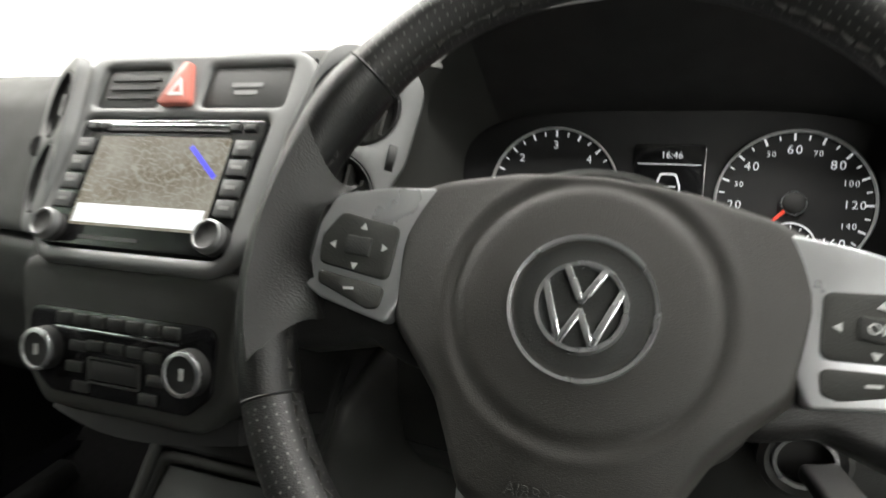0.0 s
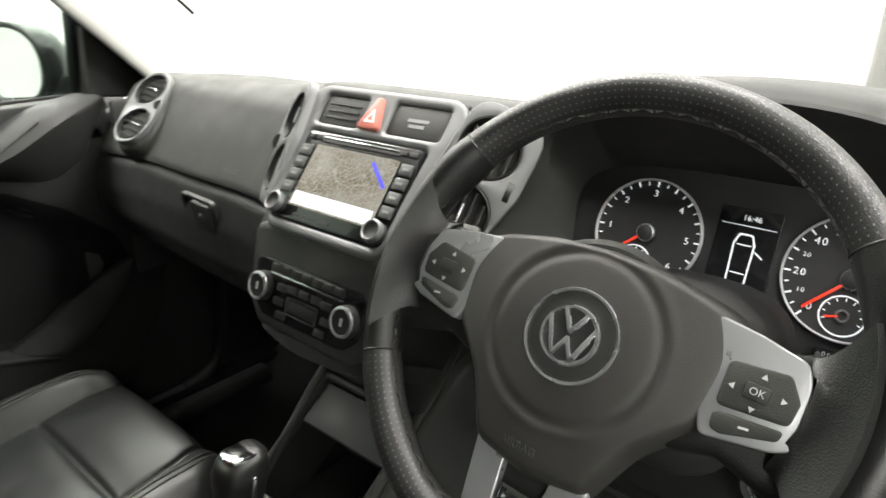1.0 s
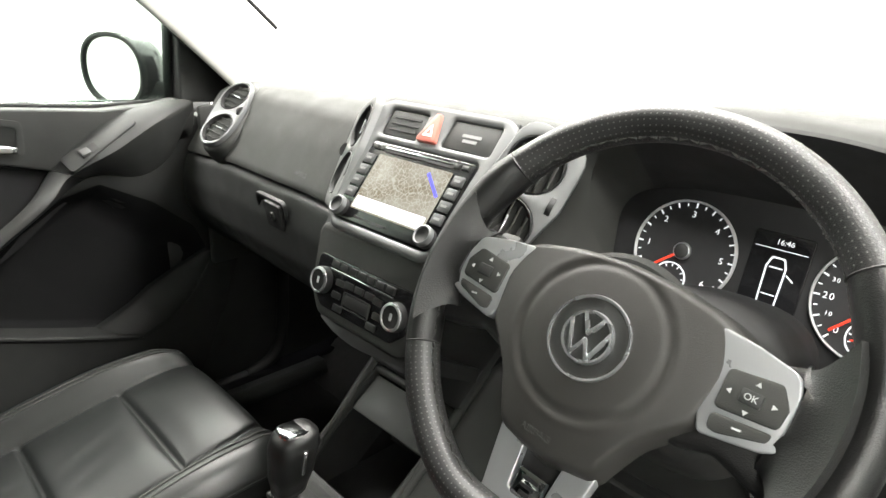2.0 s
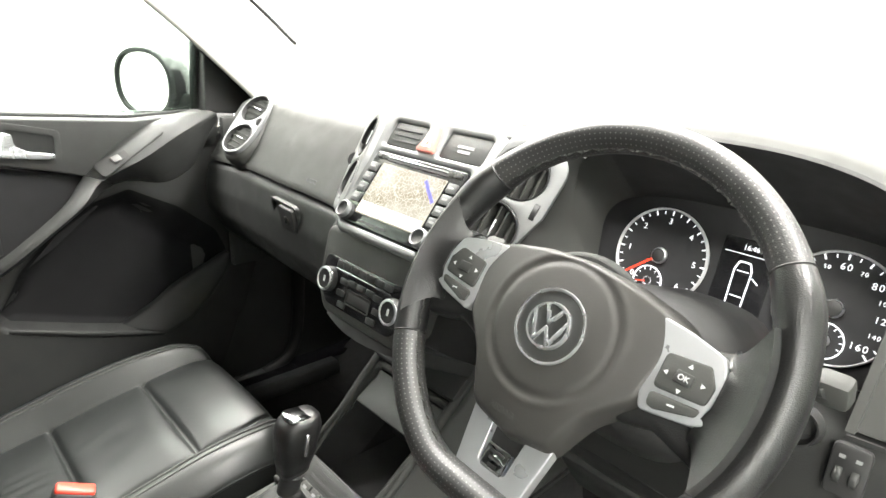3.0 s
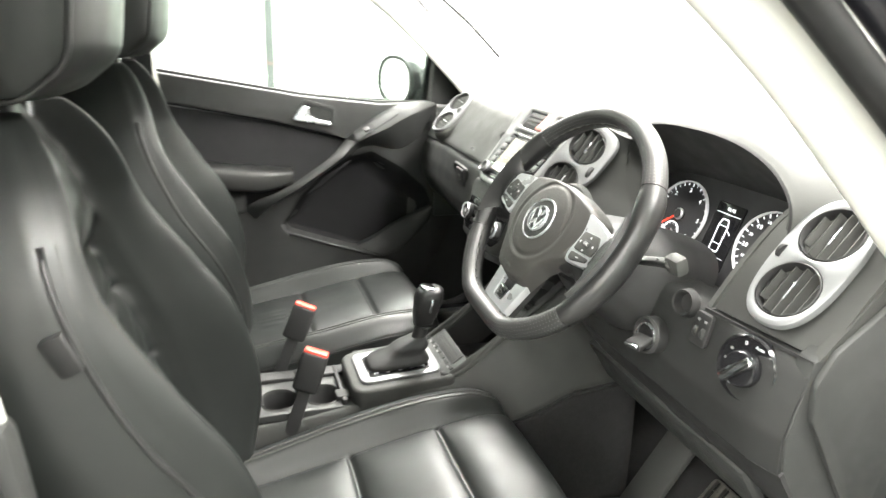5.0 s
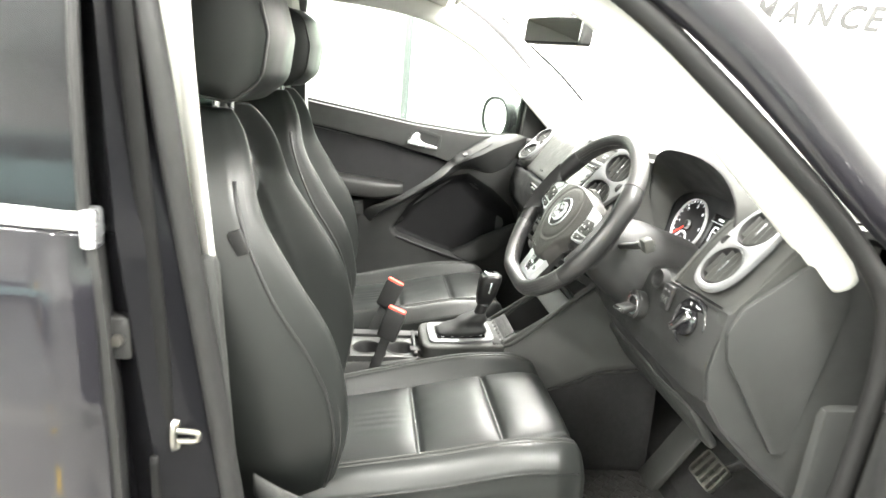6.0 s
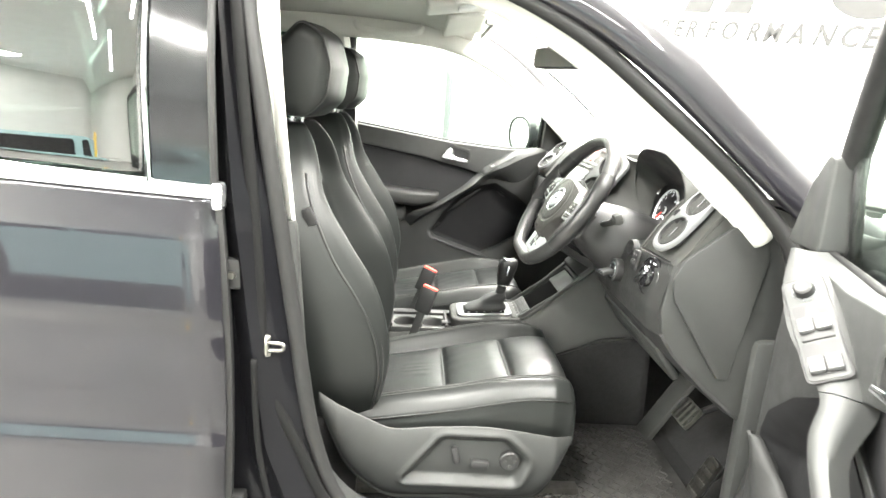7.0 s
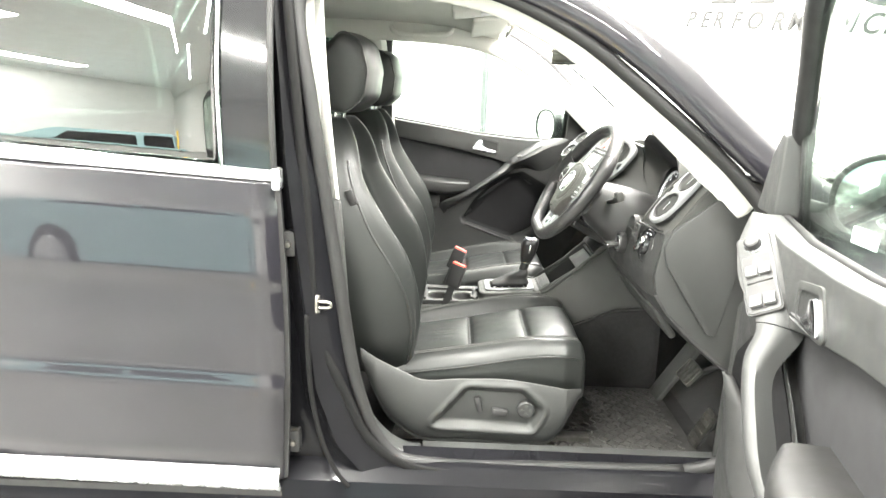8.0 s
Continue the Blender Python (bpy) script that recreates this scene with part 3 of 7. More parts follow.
# door striker on the middle pillar
striker = thing("door_striker", at(0.81, -0.628, 0.82), "shiny steel door latch striker on the black pillar", "striker")
part("base_plate", plate(oval(0.012, 0.024, 24), 0.006, 0.002, m=basis((0, 0, 0), (-1, 0, 0), (0, 0, 1))), STEEL, striker)
part("loop", sweep(curve_points([(0.002, 0.0, 0.008), (0.004, 0.030, 0.007), (0.005, 0.036, 0.0), (0.004, 0.030, -0.007), (0.002, 0.0, -0.008)], 14), 0.0036, 10), STEEL, striker, "bright steel latch loop")
for dz in (0.017, -0.017):
    part("bolt", cyl(0.006, 0.005, 0.005, 6, m=pose(0, 0.004, dz, -90)), STEEL, striker)


# the far rear door, the tail, the nose and the wheels close the car
copy_thing(rear_door, side(-1))
for s in (1, -1):
    part("rear_wing", skin(lambda u, v: (line([(0, 0.80), (0.2, 0.862), (0.7, 0.872), (1, 0.84)], v) - 0.16 * u * u, -1.71 - 0.58 * u, 1.16 - 0.78 * v), 12, 14, 0.01, m=side(s)), PAINT, shell, "black painted rear wing", sharp=180)
    rq = part("rear_side_pane", skin(lambda u, v: (0.815 - 0.10 * v * v - 0.10 * u, -1.72 - (0.52 - 0.30 * v) * u, 1.18 + 0.39 * v), 6, 8, 0.004, m=side(s)), TINT, shell, "dark tinted rear side window", sharp=180)
    part("headlamp", skin(lambda u, v: ((0.42 + 0.30 * u), 1.72 - 0.10 * u * u - 0.05 * v, 0.70 + 0.16 * v), 10, 6, 0.02, m=side(s)), GLOSS, shell, "dark headlamp", sharp=180)
    part("tail_lamp", box(0.10, 0.06, 0.20, 0.02, m=side(s) @ at(0.68, -2.27, 0.98)), RED, shell, "red tail lamp")
part("tailgate", skin(lambda u, v: ((-1 + 2 * u) * 0.72, -2.29 + 0.03 * (2 * u - 1) ** 2 + 0.06 * (1 - v), 1.14 - 0.62 * v), 14, 10, 0.02), PAINT, shell, "black painted tailgate", sharp=180)
part("rear_window", skin(lambda u, v: ((-1 + 2 * u) * (0.70 - 0.06 * v), -2.23 + 0.42 * v + 0.03 * (2 * u - 1) ** 2, 1.15 + 0.44 * v), 12, 8, 0.004), TINT, shell, "dark tinted rear window", sharp=180)
part("rear_bumper", skin(lambda u, v: ((-1 + 2 * u) * 0.80, -2.34 + 0.14 * (2 * u - 1) ** 4 + 0.03 * v, 0.56 - 0.28 * v), 18, 8, 0.03), PLASTIC_LOW, shell, "black rear bumper", sharp=180)
part("front_bumper", skin(lambda u, v: ((-1 + 2 * u) * 0.78, 1.76 - 0.16 * (2 * u - 1) ** 4 - 0.02 * v, 0.92 - 0.64 * v), 18, 10, 0.03), PAINT, shell, "black painted nose and bumper", sharp=180)
part("underbody", box(1.40, 3.9, 0.05, 0.01, m=at(0, -0.28, 0.255)), PLASTIC_DARK, shell)
for wx in (0.765, -0.765):
    for wy in (1.18, -1.98):
        d = 1 if wx > 0 else -1
        W = basis((wx - d * 0.11, wy, 0.335), (0, d, 0), (0, 0, 1))
        tyre = part("tyre", lathe([(0.20, 0.0), (0.30, 0.0), (0.33, 0.03), (0.335, 0.06), (0.335, 0.16), (0.33, 0.19), (0.30, 0.215), (0.225, 0.21), (0.215, 0.19)], 48, m=W), RUBBER, shell, "black road tyre")
        part("rim", lathe([(0.0, 0.185), (0.05, 0.19), (0.07, 0.175), (0.19, 0.165), (0.215, 0.20), (0.222, 0.20), (0.215, 0.05)], 48, m=W), ALU, tyre, "silver alloy rim")


# ---- dashboard ----
dash = thing("dashboard", None, "charcoal grained plastic dashboard with silver-ringed air vents", "dashboard")

PAD = [(0.0, 0.86, 1.085), (0.22, 0.62, 1.128), (0.42, 0.42, 1.158), (0.54, 0.30, 1.168), (0.62, 0.245, 1.163), (0.68, 0.212, 1.148), (0.78, 0.172, 1.098),
       (0.88, 0.138, 1.050), (0.94, 0.126, 1.032), (0.97, 0.128, 1.026), (1.0, 0.15, 1.024)]
py, pz = [(a, b) for a, b, c in PAD], [(a, c) for a, b, c in PAD]


def pad_left(u, v):
    x = -0.735 + 0.628 * u
    back = spline([(-0.72, 0.062), (-0.28, 0.045), (-0.10, 0.030)], x)
    drop = 0.012 * spline([(-0.735, 1.0), (-0.5, 0.0)], x)
    return (x, line(py, v) + back * spline([(0.3, 0.0), (0.7, 1.0)], v), line(pz, v) - drop)


part("upper_pad", skin(pad_left, 30, 44, 0.012), PLASTIC, dash, "soft charcoal upper dashboard pad", sharp=60)

GLOVE = [(0.0, 0.15, 1.0225), (0.03, 0.128, 1.0215), (0.06, 0.122, 1.014), (0.25, 0.110, 0.965), (0.45, 0.112, 0.91), (0.65, 0.145, 0.85), (0.85, 0.23, 0.775), (1.0, 0.36, 0.735)]
gy, gz = [(a, b) for a, b, c in GLOVE], [(a, c) for a, b, c in GLOVE]


def glove_left(u, v):
    x = -0.735 + 0.628 * u
    back = spline([(-0.72, 0.062), (-0.28, 0.045), (-0.10, 0.030)], x)
    return (x, line(gy, v) + back, line(gz, v) - 0.012 * spline([(-0.735, 1.0), (-0.5, 0.0)], x) * (1 - v))


glove = part("glove_box", skin(glove_left, 30, 30, 0.012), PLASTIC_LOW, dash, "black glove box with a latch", sharp=60)
# latch recess and lock
GL = basis((-0.334, 0.162, 0.979), (1, -0.06, 0), (0, -0.18, 1))
part("latch_recess", plate(rounded([(-0.056, -0.028), (0.046, -0.028), (0.046, 0.028), (-0.056, 0.028)], 0.012), 0.008, 0.002, holes=[rounded([(-0.051, -0.023), (-0.010, -0.023), (-0.010, 0.023), (-0.051, 0.023)], 0.010)], m=GL @ at(0, 0, -0.003)), PLASTIC_LOW, glove, sharp=60)
# dark plate gives the uncut latch recess the shade of a deep one
part("recess_shade", plate(rounded([(-0.051, -0.023), (-0.010, -0.023), (-0.010, 0.023), (-0.051, 0.023)], 0.010), 0.002, m=GL @ at(0, 0, -0.002)), PLASTIC_DARK, glove)
part("latch", plate(rounded([(-0.014, -0.023), (0.042, -0.023), (0.042, 0.023), (-0.014, 0.023)], 0.006), 0.010, 0.003, m=GL @ at(0, 0, 0.002)), PLASTIC_DARK, glove)
part("lock", lathe([(0, 0.013), (0.007, 0.013), (0.008, 0.012), (0.008, 0.004)], 24, m=GL @ at(0.016, 0, 0.001)), STEEL, glove, "small steel lock")
part("lock_slot", box(0.003, 0.010, 0.002, m=GL @ at(0.016, 0, 0.0145)), PLASTIC_DARK, glove)
part("lettering", words("AIRBAG", 0.010, basis((-0.205, 0.144, 1.068), (1, -0.08, 0), (0, 0.62, 1)) @ at(0, 0, 0.009)), KEY_GREY, dash)

# middle of the pad, behind the centre stack, with its lidded tray
part("upper_pad", skin(lambda u, v: (-0.140 + 0.310 * u, 0.86 - 0.618 * v, line([(0, 1.085), (0.4, 1.132), (0.72, 1.168), (0.88, 1.184), (0.97, 1.188), (1, 1.168)], v)), 8, 40, 0.012), PLASTIC, dash, sharp=60)
part("tray_slot", box(0.15, 0.012, 0.010, 0.003, m=pose(0.09, 0.33, 1.172, -6)), PLASTIC_DARK, dash, "narrow tray slot on the dashboard")

# instrument hood
HX, HZ = 0.405, 1.118


def hood_rim(a, grow=0.0):
    c, s = math.cos(a), math.sin(a)
    x = HX + (0.212 + grow) * math.copysign(abs(c) ** 0.82, c)
    z = HZ + ((0.101 + grow) * abs(s) ** 0.9 if s > 0 else -(0.165 + grow) * abs(s) ** 0.7)
    y = 0.252 + 0.035 * max(0, -c) ** 2 + (0.05 * -s if s < 0 else 0.0)
    return Vector((x, y, z))


def hood_top(u, v):
    a = math.pi * (1 - u)
    p = hood_rim(a)
    lip = Vector((p.x, p.y + 0.012, p.z + 0.012))
    q = Vector((0.17 + 0.57 * u, 0.82, 1.105))
    r = Vector((0.18 + 0.56 * u, 0.52, 1.185 + 0.045 * math.sin(math.pi * u)))
    if v < 0.12:
        return p + (lip - p) * (v / 0.12)
    t = (v - 0.12) / 0.88
    return lip * (1 - t) ** 2 + r * 2 * t * (1 - t) + q * t * t


part("instrument_hood", skin(hood_top, 40, 20, 0.008), PLASTIC, dash, "charcoal hood over the instruments", sharp=60)


def hood_well(u, v):
    a = 2 * math.pi * u
    p = hood_rim(a)
    c, s = math.cos(a), math.sin(a)
    q = Vector((0.410 + 0.196 * math.copysign(abs(c) ** 0.5, c), 0.339 + 0.03 * s, 1.047 + 0.078 * math.copysign(abs(s) ** 0.5, s)))
    return p.lerp(q, v)


part("instrument_well", skin(lambda u, v: hood_well(0.655 + 0.715 * u, v), 56, 10, 0.004), PLASTIC_DARK, dash, "matt black well round the instruments", sharp=70)
part("well_cheek", skin(lambda u, v: hood_well(0.365 + 0.295 * u, v), 24, 10, 0.004), PLASTIC, dash, "charcoal inner cheek of the instrument well", sharp=70)
# shoulder between the centre vents and the hood


def shoulder(u, v):
    a = Vector((0.130 + 0.02 * v, 0.280, 1.176)).lerp(Vector((0.150, 0.180, 1.02)), v) if v < 0.7 else Vector((0.144, 0.280 - 0.15 * v, 1.176 - 0.156 * 0.7 - 0.30 * (v - 0.7)))
    p = hood_rim(math.pi - 0.55 + 1.35 * v)
    b = Vector((p.x + 0.004, p.y, p.z))
    q = a.lerp(b, u)
    return q + Vector((0, -0.016 * math.sin(math.pi * u), 0.004 * math.sin(math.pi * u)))


part("shoulder", skin(shoulder, 14, 20, 0.01), PLASTIC, dash, "charcoal panel beside the centre vents", sharp=60)


# vents
def vent(parent, m, r, slats=5, label="round air vent"):
    """A round vent in the plane z = 0 of m: a deep cup with slanted fins across it."""
    v = part("vent", lathe([(r, 0.003), (r * 0.96, 0.004), (r * 0.93, 0.0), (r * 0.90, -0.030), (0.0, -0.034)], 36, m=m), PLASTIC_DARK, parent, label)
    for i in range(slats):
        k = (i - (slats - 1) / 2) / (slats / 2)
        h = math.sqrt(max(1 - k * k, 0.05)) * r * 0.90
        fin = skin(lambda u, w: (k * r * 0.90 + 0.006 * w, -h + 2 * h * u, -0.001 - 0.014 * w), 4, 1, 0.0022, m=m)
        part("fin", fin, PLASTIC, v)
    part("fin_clip", box(0.0025, r * 0.7, 0.003, 0.001, m=m @ at(0.002, 0, 0.0)), ALU, v, "bright fin edge")
    return v


def vent_pair(parent, m, r, gap, wheel_side, rim=0.013, turn=0):
    """A silver plate with two round vents and a thumb wheel."""
    w, h = r + rim, gap / 2 + r + rim
    outer = oval(w, h, 56, 0, 0, 2.6)
    surround = part("vent_surround", plate(outer, 0.010, 0.004, holes=[oval(r, r, 36, 0, gap / 2), oval(r, r, 36, 0, -gap / 2)], m=m @ at(0, 0, -0.006)), SILVER, parent, "satin silver vent surround")
    vent(surround, m @ at(0, gap / 2, 0, turn), r)
    vent(surround, m @ at(0, -gap / 2, 0, turn), r)
    part("thumb_wheel", cyl(0.010, 0.010, 0.005, 20, m=m @ at(wheel_side * (r + 0.002), 0, 0.001) @ pose(-0.0025, 0, 0, 0, 90)), PLASTIC_DARK, surround)


# end vents, passenger's and driver's side
SIDE_POD = basis((-0.593, 0.217, 1.112), (0.93, 0.33, 0.08), (-0.30, 0.68, 0.66))
part("vent_pod", plate(oval(0.047, 0.088, 48, 0, 0, 2.6), 0.040, 0.012, m=SIDE_POD @ at(0, 0, -0.046), seg=4), PLASTIC, dash, sharp=60)
vent_pair(dash, SIDE_POD, 0.034, 0.080, 1, 0.007, 70)
POD = basis((0.666, 0.240, 1.094), (1, 0.05, 0), (0, 0.64, 0.77))
vent_pair(dash, POD, 0.0385, 0.085, -1)


def pod(u, v):
    x = 0.585 + 0.155 * u
    y = 0.190 + 0.02 * u + 0.122 * v
    z = 1.008 + 0.152 * v + 0.018 * math.sin(math.pi * v)
    return (x, y - 0.004, z - 0.004)


part("vent_pod", skin(pod, 12, 12, 0.015), PLASTIC, dash, "charcoal end pod of the dashboard", sharp=60)
part("vent_pod", skin(lambda u, v: (0.585 + 0.155 * u, 0.299 + 0.02 * u + 0.30 * v, 1.155 - 0.02 * v), 6, 6, 0.012), PLASTIC, dash, sharp=60)
part("pod_flank", skin(lambda u, v: (0.586, 0.18 + 0.125 * v + 0.10 * u, 1.004 + 0.150 * v + 0.018 * math.sin(math.pi * v)), 4, 10, 0.008), PLASTIC, dash)
part("pod_cheek", skin(lambda u, v: (0.742 - 0.008 * u, 0.198 + 0.125 * v + (0.43 - 0.198 - 0.125 * v) * u, 1.004 + 0.148 * v * (1 - 0.2 * u) + 0.0 * u), 6, 10, 0.012), PLASTIC, dash)
part("demister_vent", box(0.03, 0.05, 0.012, 0.004, m=pose(0.715, 0.325, 1.158, 0, 12)), PLASTIC_DARK, dash)

# driver's lower panel
LOWER = [(0.0, 0.24, 1.002), (0.05, 0.192, 1.000), (0.10, 0.180, 0.985), (0.25, 0.170, 0.945), (0.45, 0.163, 0.90), (0.60, 0.172, 0.85), (0.72, 0.205, 0.805), (0.86, 0.285, 0.730), (1.0, 0.37, 0.662)]
ly, lz = [(a, b) for a, b, c in LOWER], [(a, c) for a, b, c in LOWER]


def lower_right(u, v):
    x = 0.205 + 0.535 * u
    return (x, line(ly, v) + 0.012 * spline([(0.70, 0.0), (0.74, 1.0)], x) + 0.02 * spline([(0.2, 1.0), (0.34, 0.0)], x), line(lz, v))


part("lower_panel", skin(lambda u, v: lower_right(u, 0.60 * v), 30, 22, 0.012), LOWER_DASH_SHADED, dash, "lower dashboard panel, coloured darker for the shade on it", sharp=60)


def knee_cover(u, v):
    x, y, z = lower_right(u, 0.595 + 0.405 * v)
    return (x, y + 0.010, z + 0.002)


part("knee_cover", skin(knee_cover, 24, 14, 0.010), PLASTIC_DARK, dash, "matt black cover below the dashboard", sharp=60)
part("panel_seam", box(0.16, 0.003, 0.004, m=pose(0.66, 0.186, 1.001, 0, 0, 6)), PLASTIC_DARK, dash)
part("fuse_cover", plate(rounded([(0.193, 0.975), (0.212, 1.016), (0.305, 1.092), (0.372, 1.092), (0.392, 1.028), (0.345, 0.752), (0.320, 0.756), (0.203, 0.928)], [0.03, 0.02, 0.03, 0.01, 0.02, 0.01, 0.01, 0.03]), 0.008, 0.004,
                         m=basis((0.743, 0, 0), (0, 1, 0), (0, 0, 1))), PLASTIC_LOW, dash, "removable black fuse box cover")
part("end_wall", plate(rounded([(0.192, 1.002), (0.186, 0.945), (0.180, 0.90), (0.190, 0.85), (0.222, 0.80), (0.298, 0.735), (0.376, 0.666), (0.47, 0.666), (0.47, 1.09), (0.32, 1.09)], 0.01), 0.024, 0.006, m=basis((0.718, 0, 0), (0, 1, 0), (0, 0, 1))), PLASTIC_LOW, dash)
part("end_wall", box(0.02, 0.34, 0.36, 0.008, m=at(-0.728, 0.385, 0.93)), PLASTIC_LOW, dash)
part("knee_panel", box(0.40, 0.02, 0.10, 0.008, m=pose(0.47, 0.245, 0.755, 35)), PLASTIC_LOW, dash)
part("diagnosis_flap", box(0.10, 0.012, 0.035, 0.005, m=pose(0.56, 0.205, 0.812, 30)), PLASTIC_DARK, dash)

# light switch
LS = basis((0.668, 0.178, 0.958), (1, 0.10, 0), (0, 0.16, 1))
light_switch = thing("light_switch", LS, "round black headlamp switch with a chrome grip", "light switch")
part("bezel", lathe([(0.044, -0.012), (0.044, 0.004), (0.041, 0.007), (0.038, 0.004), (0.0, 0.003)], 44), GLOSS, light_switch)
part("knob", lathe([(0.024, 0.002), (0.0235, 0.016), (0.021, 0.019), (0.0, 0.019)], 36), GLOSS, light_switch)
part("grip", box(0.014, 0.052, 0.014, 0.004, m=pose(0, 0, 0.022, 0, 0, -42)), CHROME, light_switch, "chrome turning grip")
for i in range(5):
    a = radians(150 + 30 * i) if i < 4 else radians(20)
    part("mark", box(0.004, 0.003, 0.0008, m=at(0.031 * math.cos(a), 0.031 * math.sin(a), 0.0046)), DIM, light_switch)
part("lettering", words("0", 0.008, at(-0.010, 0.030, 0.0048)), PALE, light_switch)
part("lettering", words("Auto", 0.006, at(0.010, 0.031, 0.0048)), PALE, light_switch)
DS = basis((0.590, 0.171, 0.975), (1, 0.05, 0), (0, 0.16, 1))
dimmer = thing("dimmer_switch", DS @ Matrix.Scale(0.78, 4), "black thumb-wheel dimmer and headlamp range switch", "switch")
part("bezel", plate(rounded([(-0.019, -0.030), (0.019, -0.030), (0.019, 0.030), (-0.019, 0.030)], 0.008), 0.008, 0.003), PLASTIC_DARK, dimmer)
for sx in (-0.008, 0.008):
    part("thumb_wheel", cyl(0.011, 0.011, 0.008, 26, 0.002, m=at(sx, -0.006, 0.003) @ pose(-0.004, 0, 0, 0, 90)), PLASTIC_LOW, dimmer)
    part("mark", box(0.006, 0.004, 0.001, m=at(sx, 0.016, 0.0082)), DIM, dimmer)

# ignition and key
IG = basis((0.508, 0.152, 0.928), (1, 0.04, 0), (0, 0.10, 1))
ignition = thing("ignition_lock", IG, "black ignition lock with a key fob in it", "ignition lock")
part("bezel", lathe([(0.028, -0.012), (0.028, 0.006), (0.024, 0.009), (0.019, 0.006), (0.018, -0.004), (0, -0.004)], 36), PLASTIC_DARK, ignition)
part("ring", lathe([(0.020, 0.006), (0.019, 0.0085), (0.0165, 0.0085), (0.016, 0.006)], 36), ALU, ignition)
part("key_fob", box(0.026, 0.012, 0.036, 0.004, m=pose(0.012, -0.005, 0.026, 10, 20), seg=3), PLASTIC_DARK, ignition, "black key fob")
part("key_trim", box(0.022, 0.006, 0.007, 0.002, m=pose(0.019, -0.006, 0.045, 10, 20)), CHROME, ignition, "chrome end of the key")

DIAL_RING = material("pale_satin_dial_ring", (0.72, 0.73, 0.74), 0.35, metal=0.3, var=0.03)
# ---- instrument cluster ----
CL = basis((0.410, 0.337, 1.047), (1, -0.01, 0), (0, 0.30, 0.954))
cluster = thing("instrument_cluster", CL, "black instrument cluster with two white-ringed dials", "instrument cluster")
part("face", plate(rounded([(-0.205, -0.085), (0.205, -0.085), (0.205, 0.05), (0.16, 0.088), (-0.16, 0.088), (-0.205, 0.05)], 0.03), 0.006, 0.002, m=at(0, 0, -0.012)), DIAL, cluster)
part("lower_bar", box(0.40, 0.035, 0.05, 0.008, m=at(0, -0.098, 0.012)), PLASTIC_DARK, cluster)


def dial(name, cx, r, marks, labels, zero, sweep_deg, needle, label):
    d = part(name, lathe([(0, 0.0), (r * 0.96, 0.0), (r * 0.97, 0.001), (r, 0.001), (r * 1.0, -0.004)], 64, m=at(cx, 0.002, -0.004)), DIAL, cluster, label)
    part("ring", lathe([(r * 0.978, -0.004), (r * 0.978, 0.001), (r * 0.995, 0.0025), (r * 1.015, 0.001), (r * 1.02, -0.004)], 72, m=at(cx, 0.002, 0)), DIAL_RING, d, "silver dial ring")
    for i in range(marks + 1):
        a = radians(zero - sweep_deg * i / marks)
        big = i % 2 == 0
        part("mark", box(0.006 if big else 0.004, 0.0018 if big else 0.0012, 0.0006, m=at(cx, 0.002, -0.003) @ pose(0, 0, 0, 0, 0, math.degrees(a)) @ at(r * 0.92, 0)), LIT_WHITE, d)
    for text, k, size in labels:
        a = radians(zero - sweep_deg * k)
        for j, digit in enumerate(text):
            shift = (j - (len(text) - 1) / 2) * size * 0.62
            part("numeral", words(digit, size, at(cx + shift + r * 0.74 * math.cos(a), 0.002 + r * 0.74 * math.sin(a), -0.0025)), LIT_WHITE, d)
    a = radians(zero - sweep_deg * needle)
    nd = part("needle", box(r * 0.80, 0.0026, 0.0014, 0.0005, m=at(cx, 0.002, 0.003) @ pose(0, 0, 0, 0, 0, math.degrees(a)) @ at(r * 0.42, 0)), LIT_RED, d, "red needle")
    part("hub", lathe([(0.0, 0.006), (0.007, 0.006), (0.0085, 0.005), (0.0095, 0.0), (0.0095, -0.003)], 28, m=at(cx, 0.002, 0)), PLASTIC_DARK, nd)
    part("hub_ring", lathe([(0.0088, 0.0045), (0.0100, 0.0035), (0.0106, 0.0)], 28, m=at(cx, 0.002, 0.0004)), ALU, nd)
    # small inset gauge
    sx, sy, sr = cx + 0.004 * (1 if cx > 0 else -1) - 0.004, -0.034, r * 0.33
    g = part("inset_gauge", lathe([(sr * 0.93, -0.003), (sr * 0.93, -0.001), (sr, -0.001), (sr, -0.003)], 40, m=at(sx, sy, 0)), LIT_WHITE, d)
    for i in range(9):
        b = radians(200 - 220 * i / 8)
        part("mark", box(0.003, 0.001, 0.0005, m=at(sx, sy, -0.0025) @ pose(0, 0, 0, 0, 0, math.degrees(b)) @ at(sr * 0.8, 0)), LIT_WHITE, g)
    part("hub_ring", lathe([(0.0040, -0.001), (0.0055, 0.001), (0.0065, -0.001)], 20, m=at(sx, sy, -0.001)), ALU, g)
    part("needle", box(sr * 0.6, 0.0016, 0.0008, m=at(sx, sy, -0.001) @ pose(0, 0, 0, 0, 0, 195) @ at(sr * 0.45, 0)), LIT_RED, g)
    return d


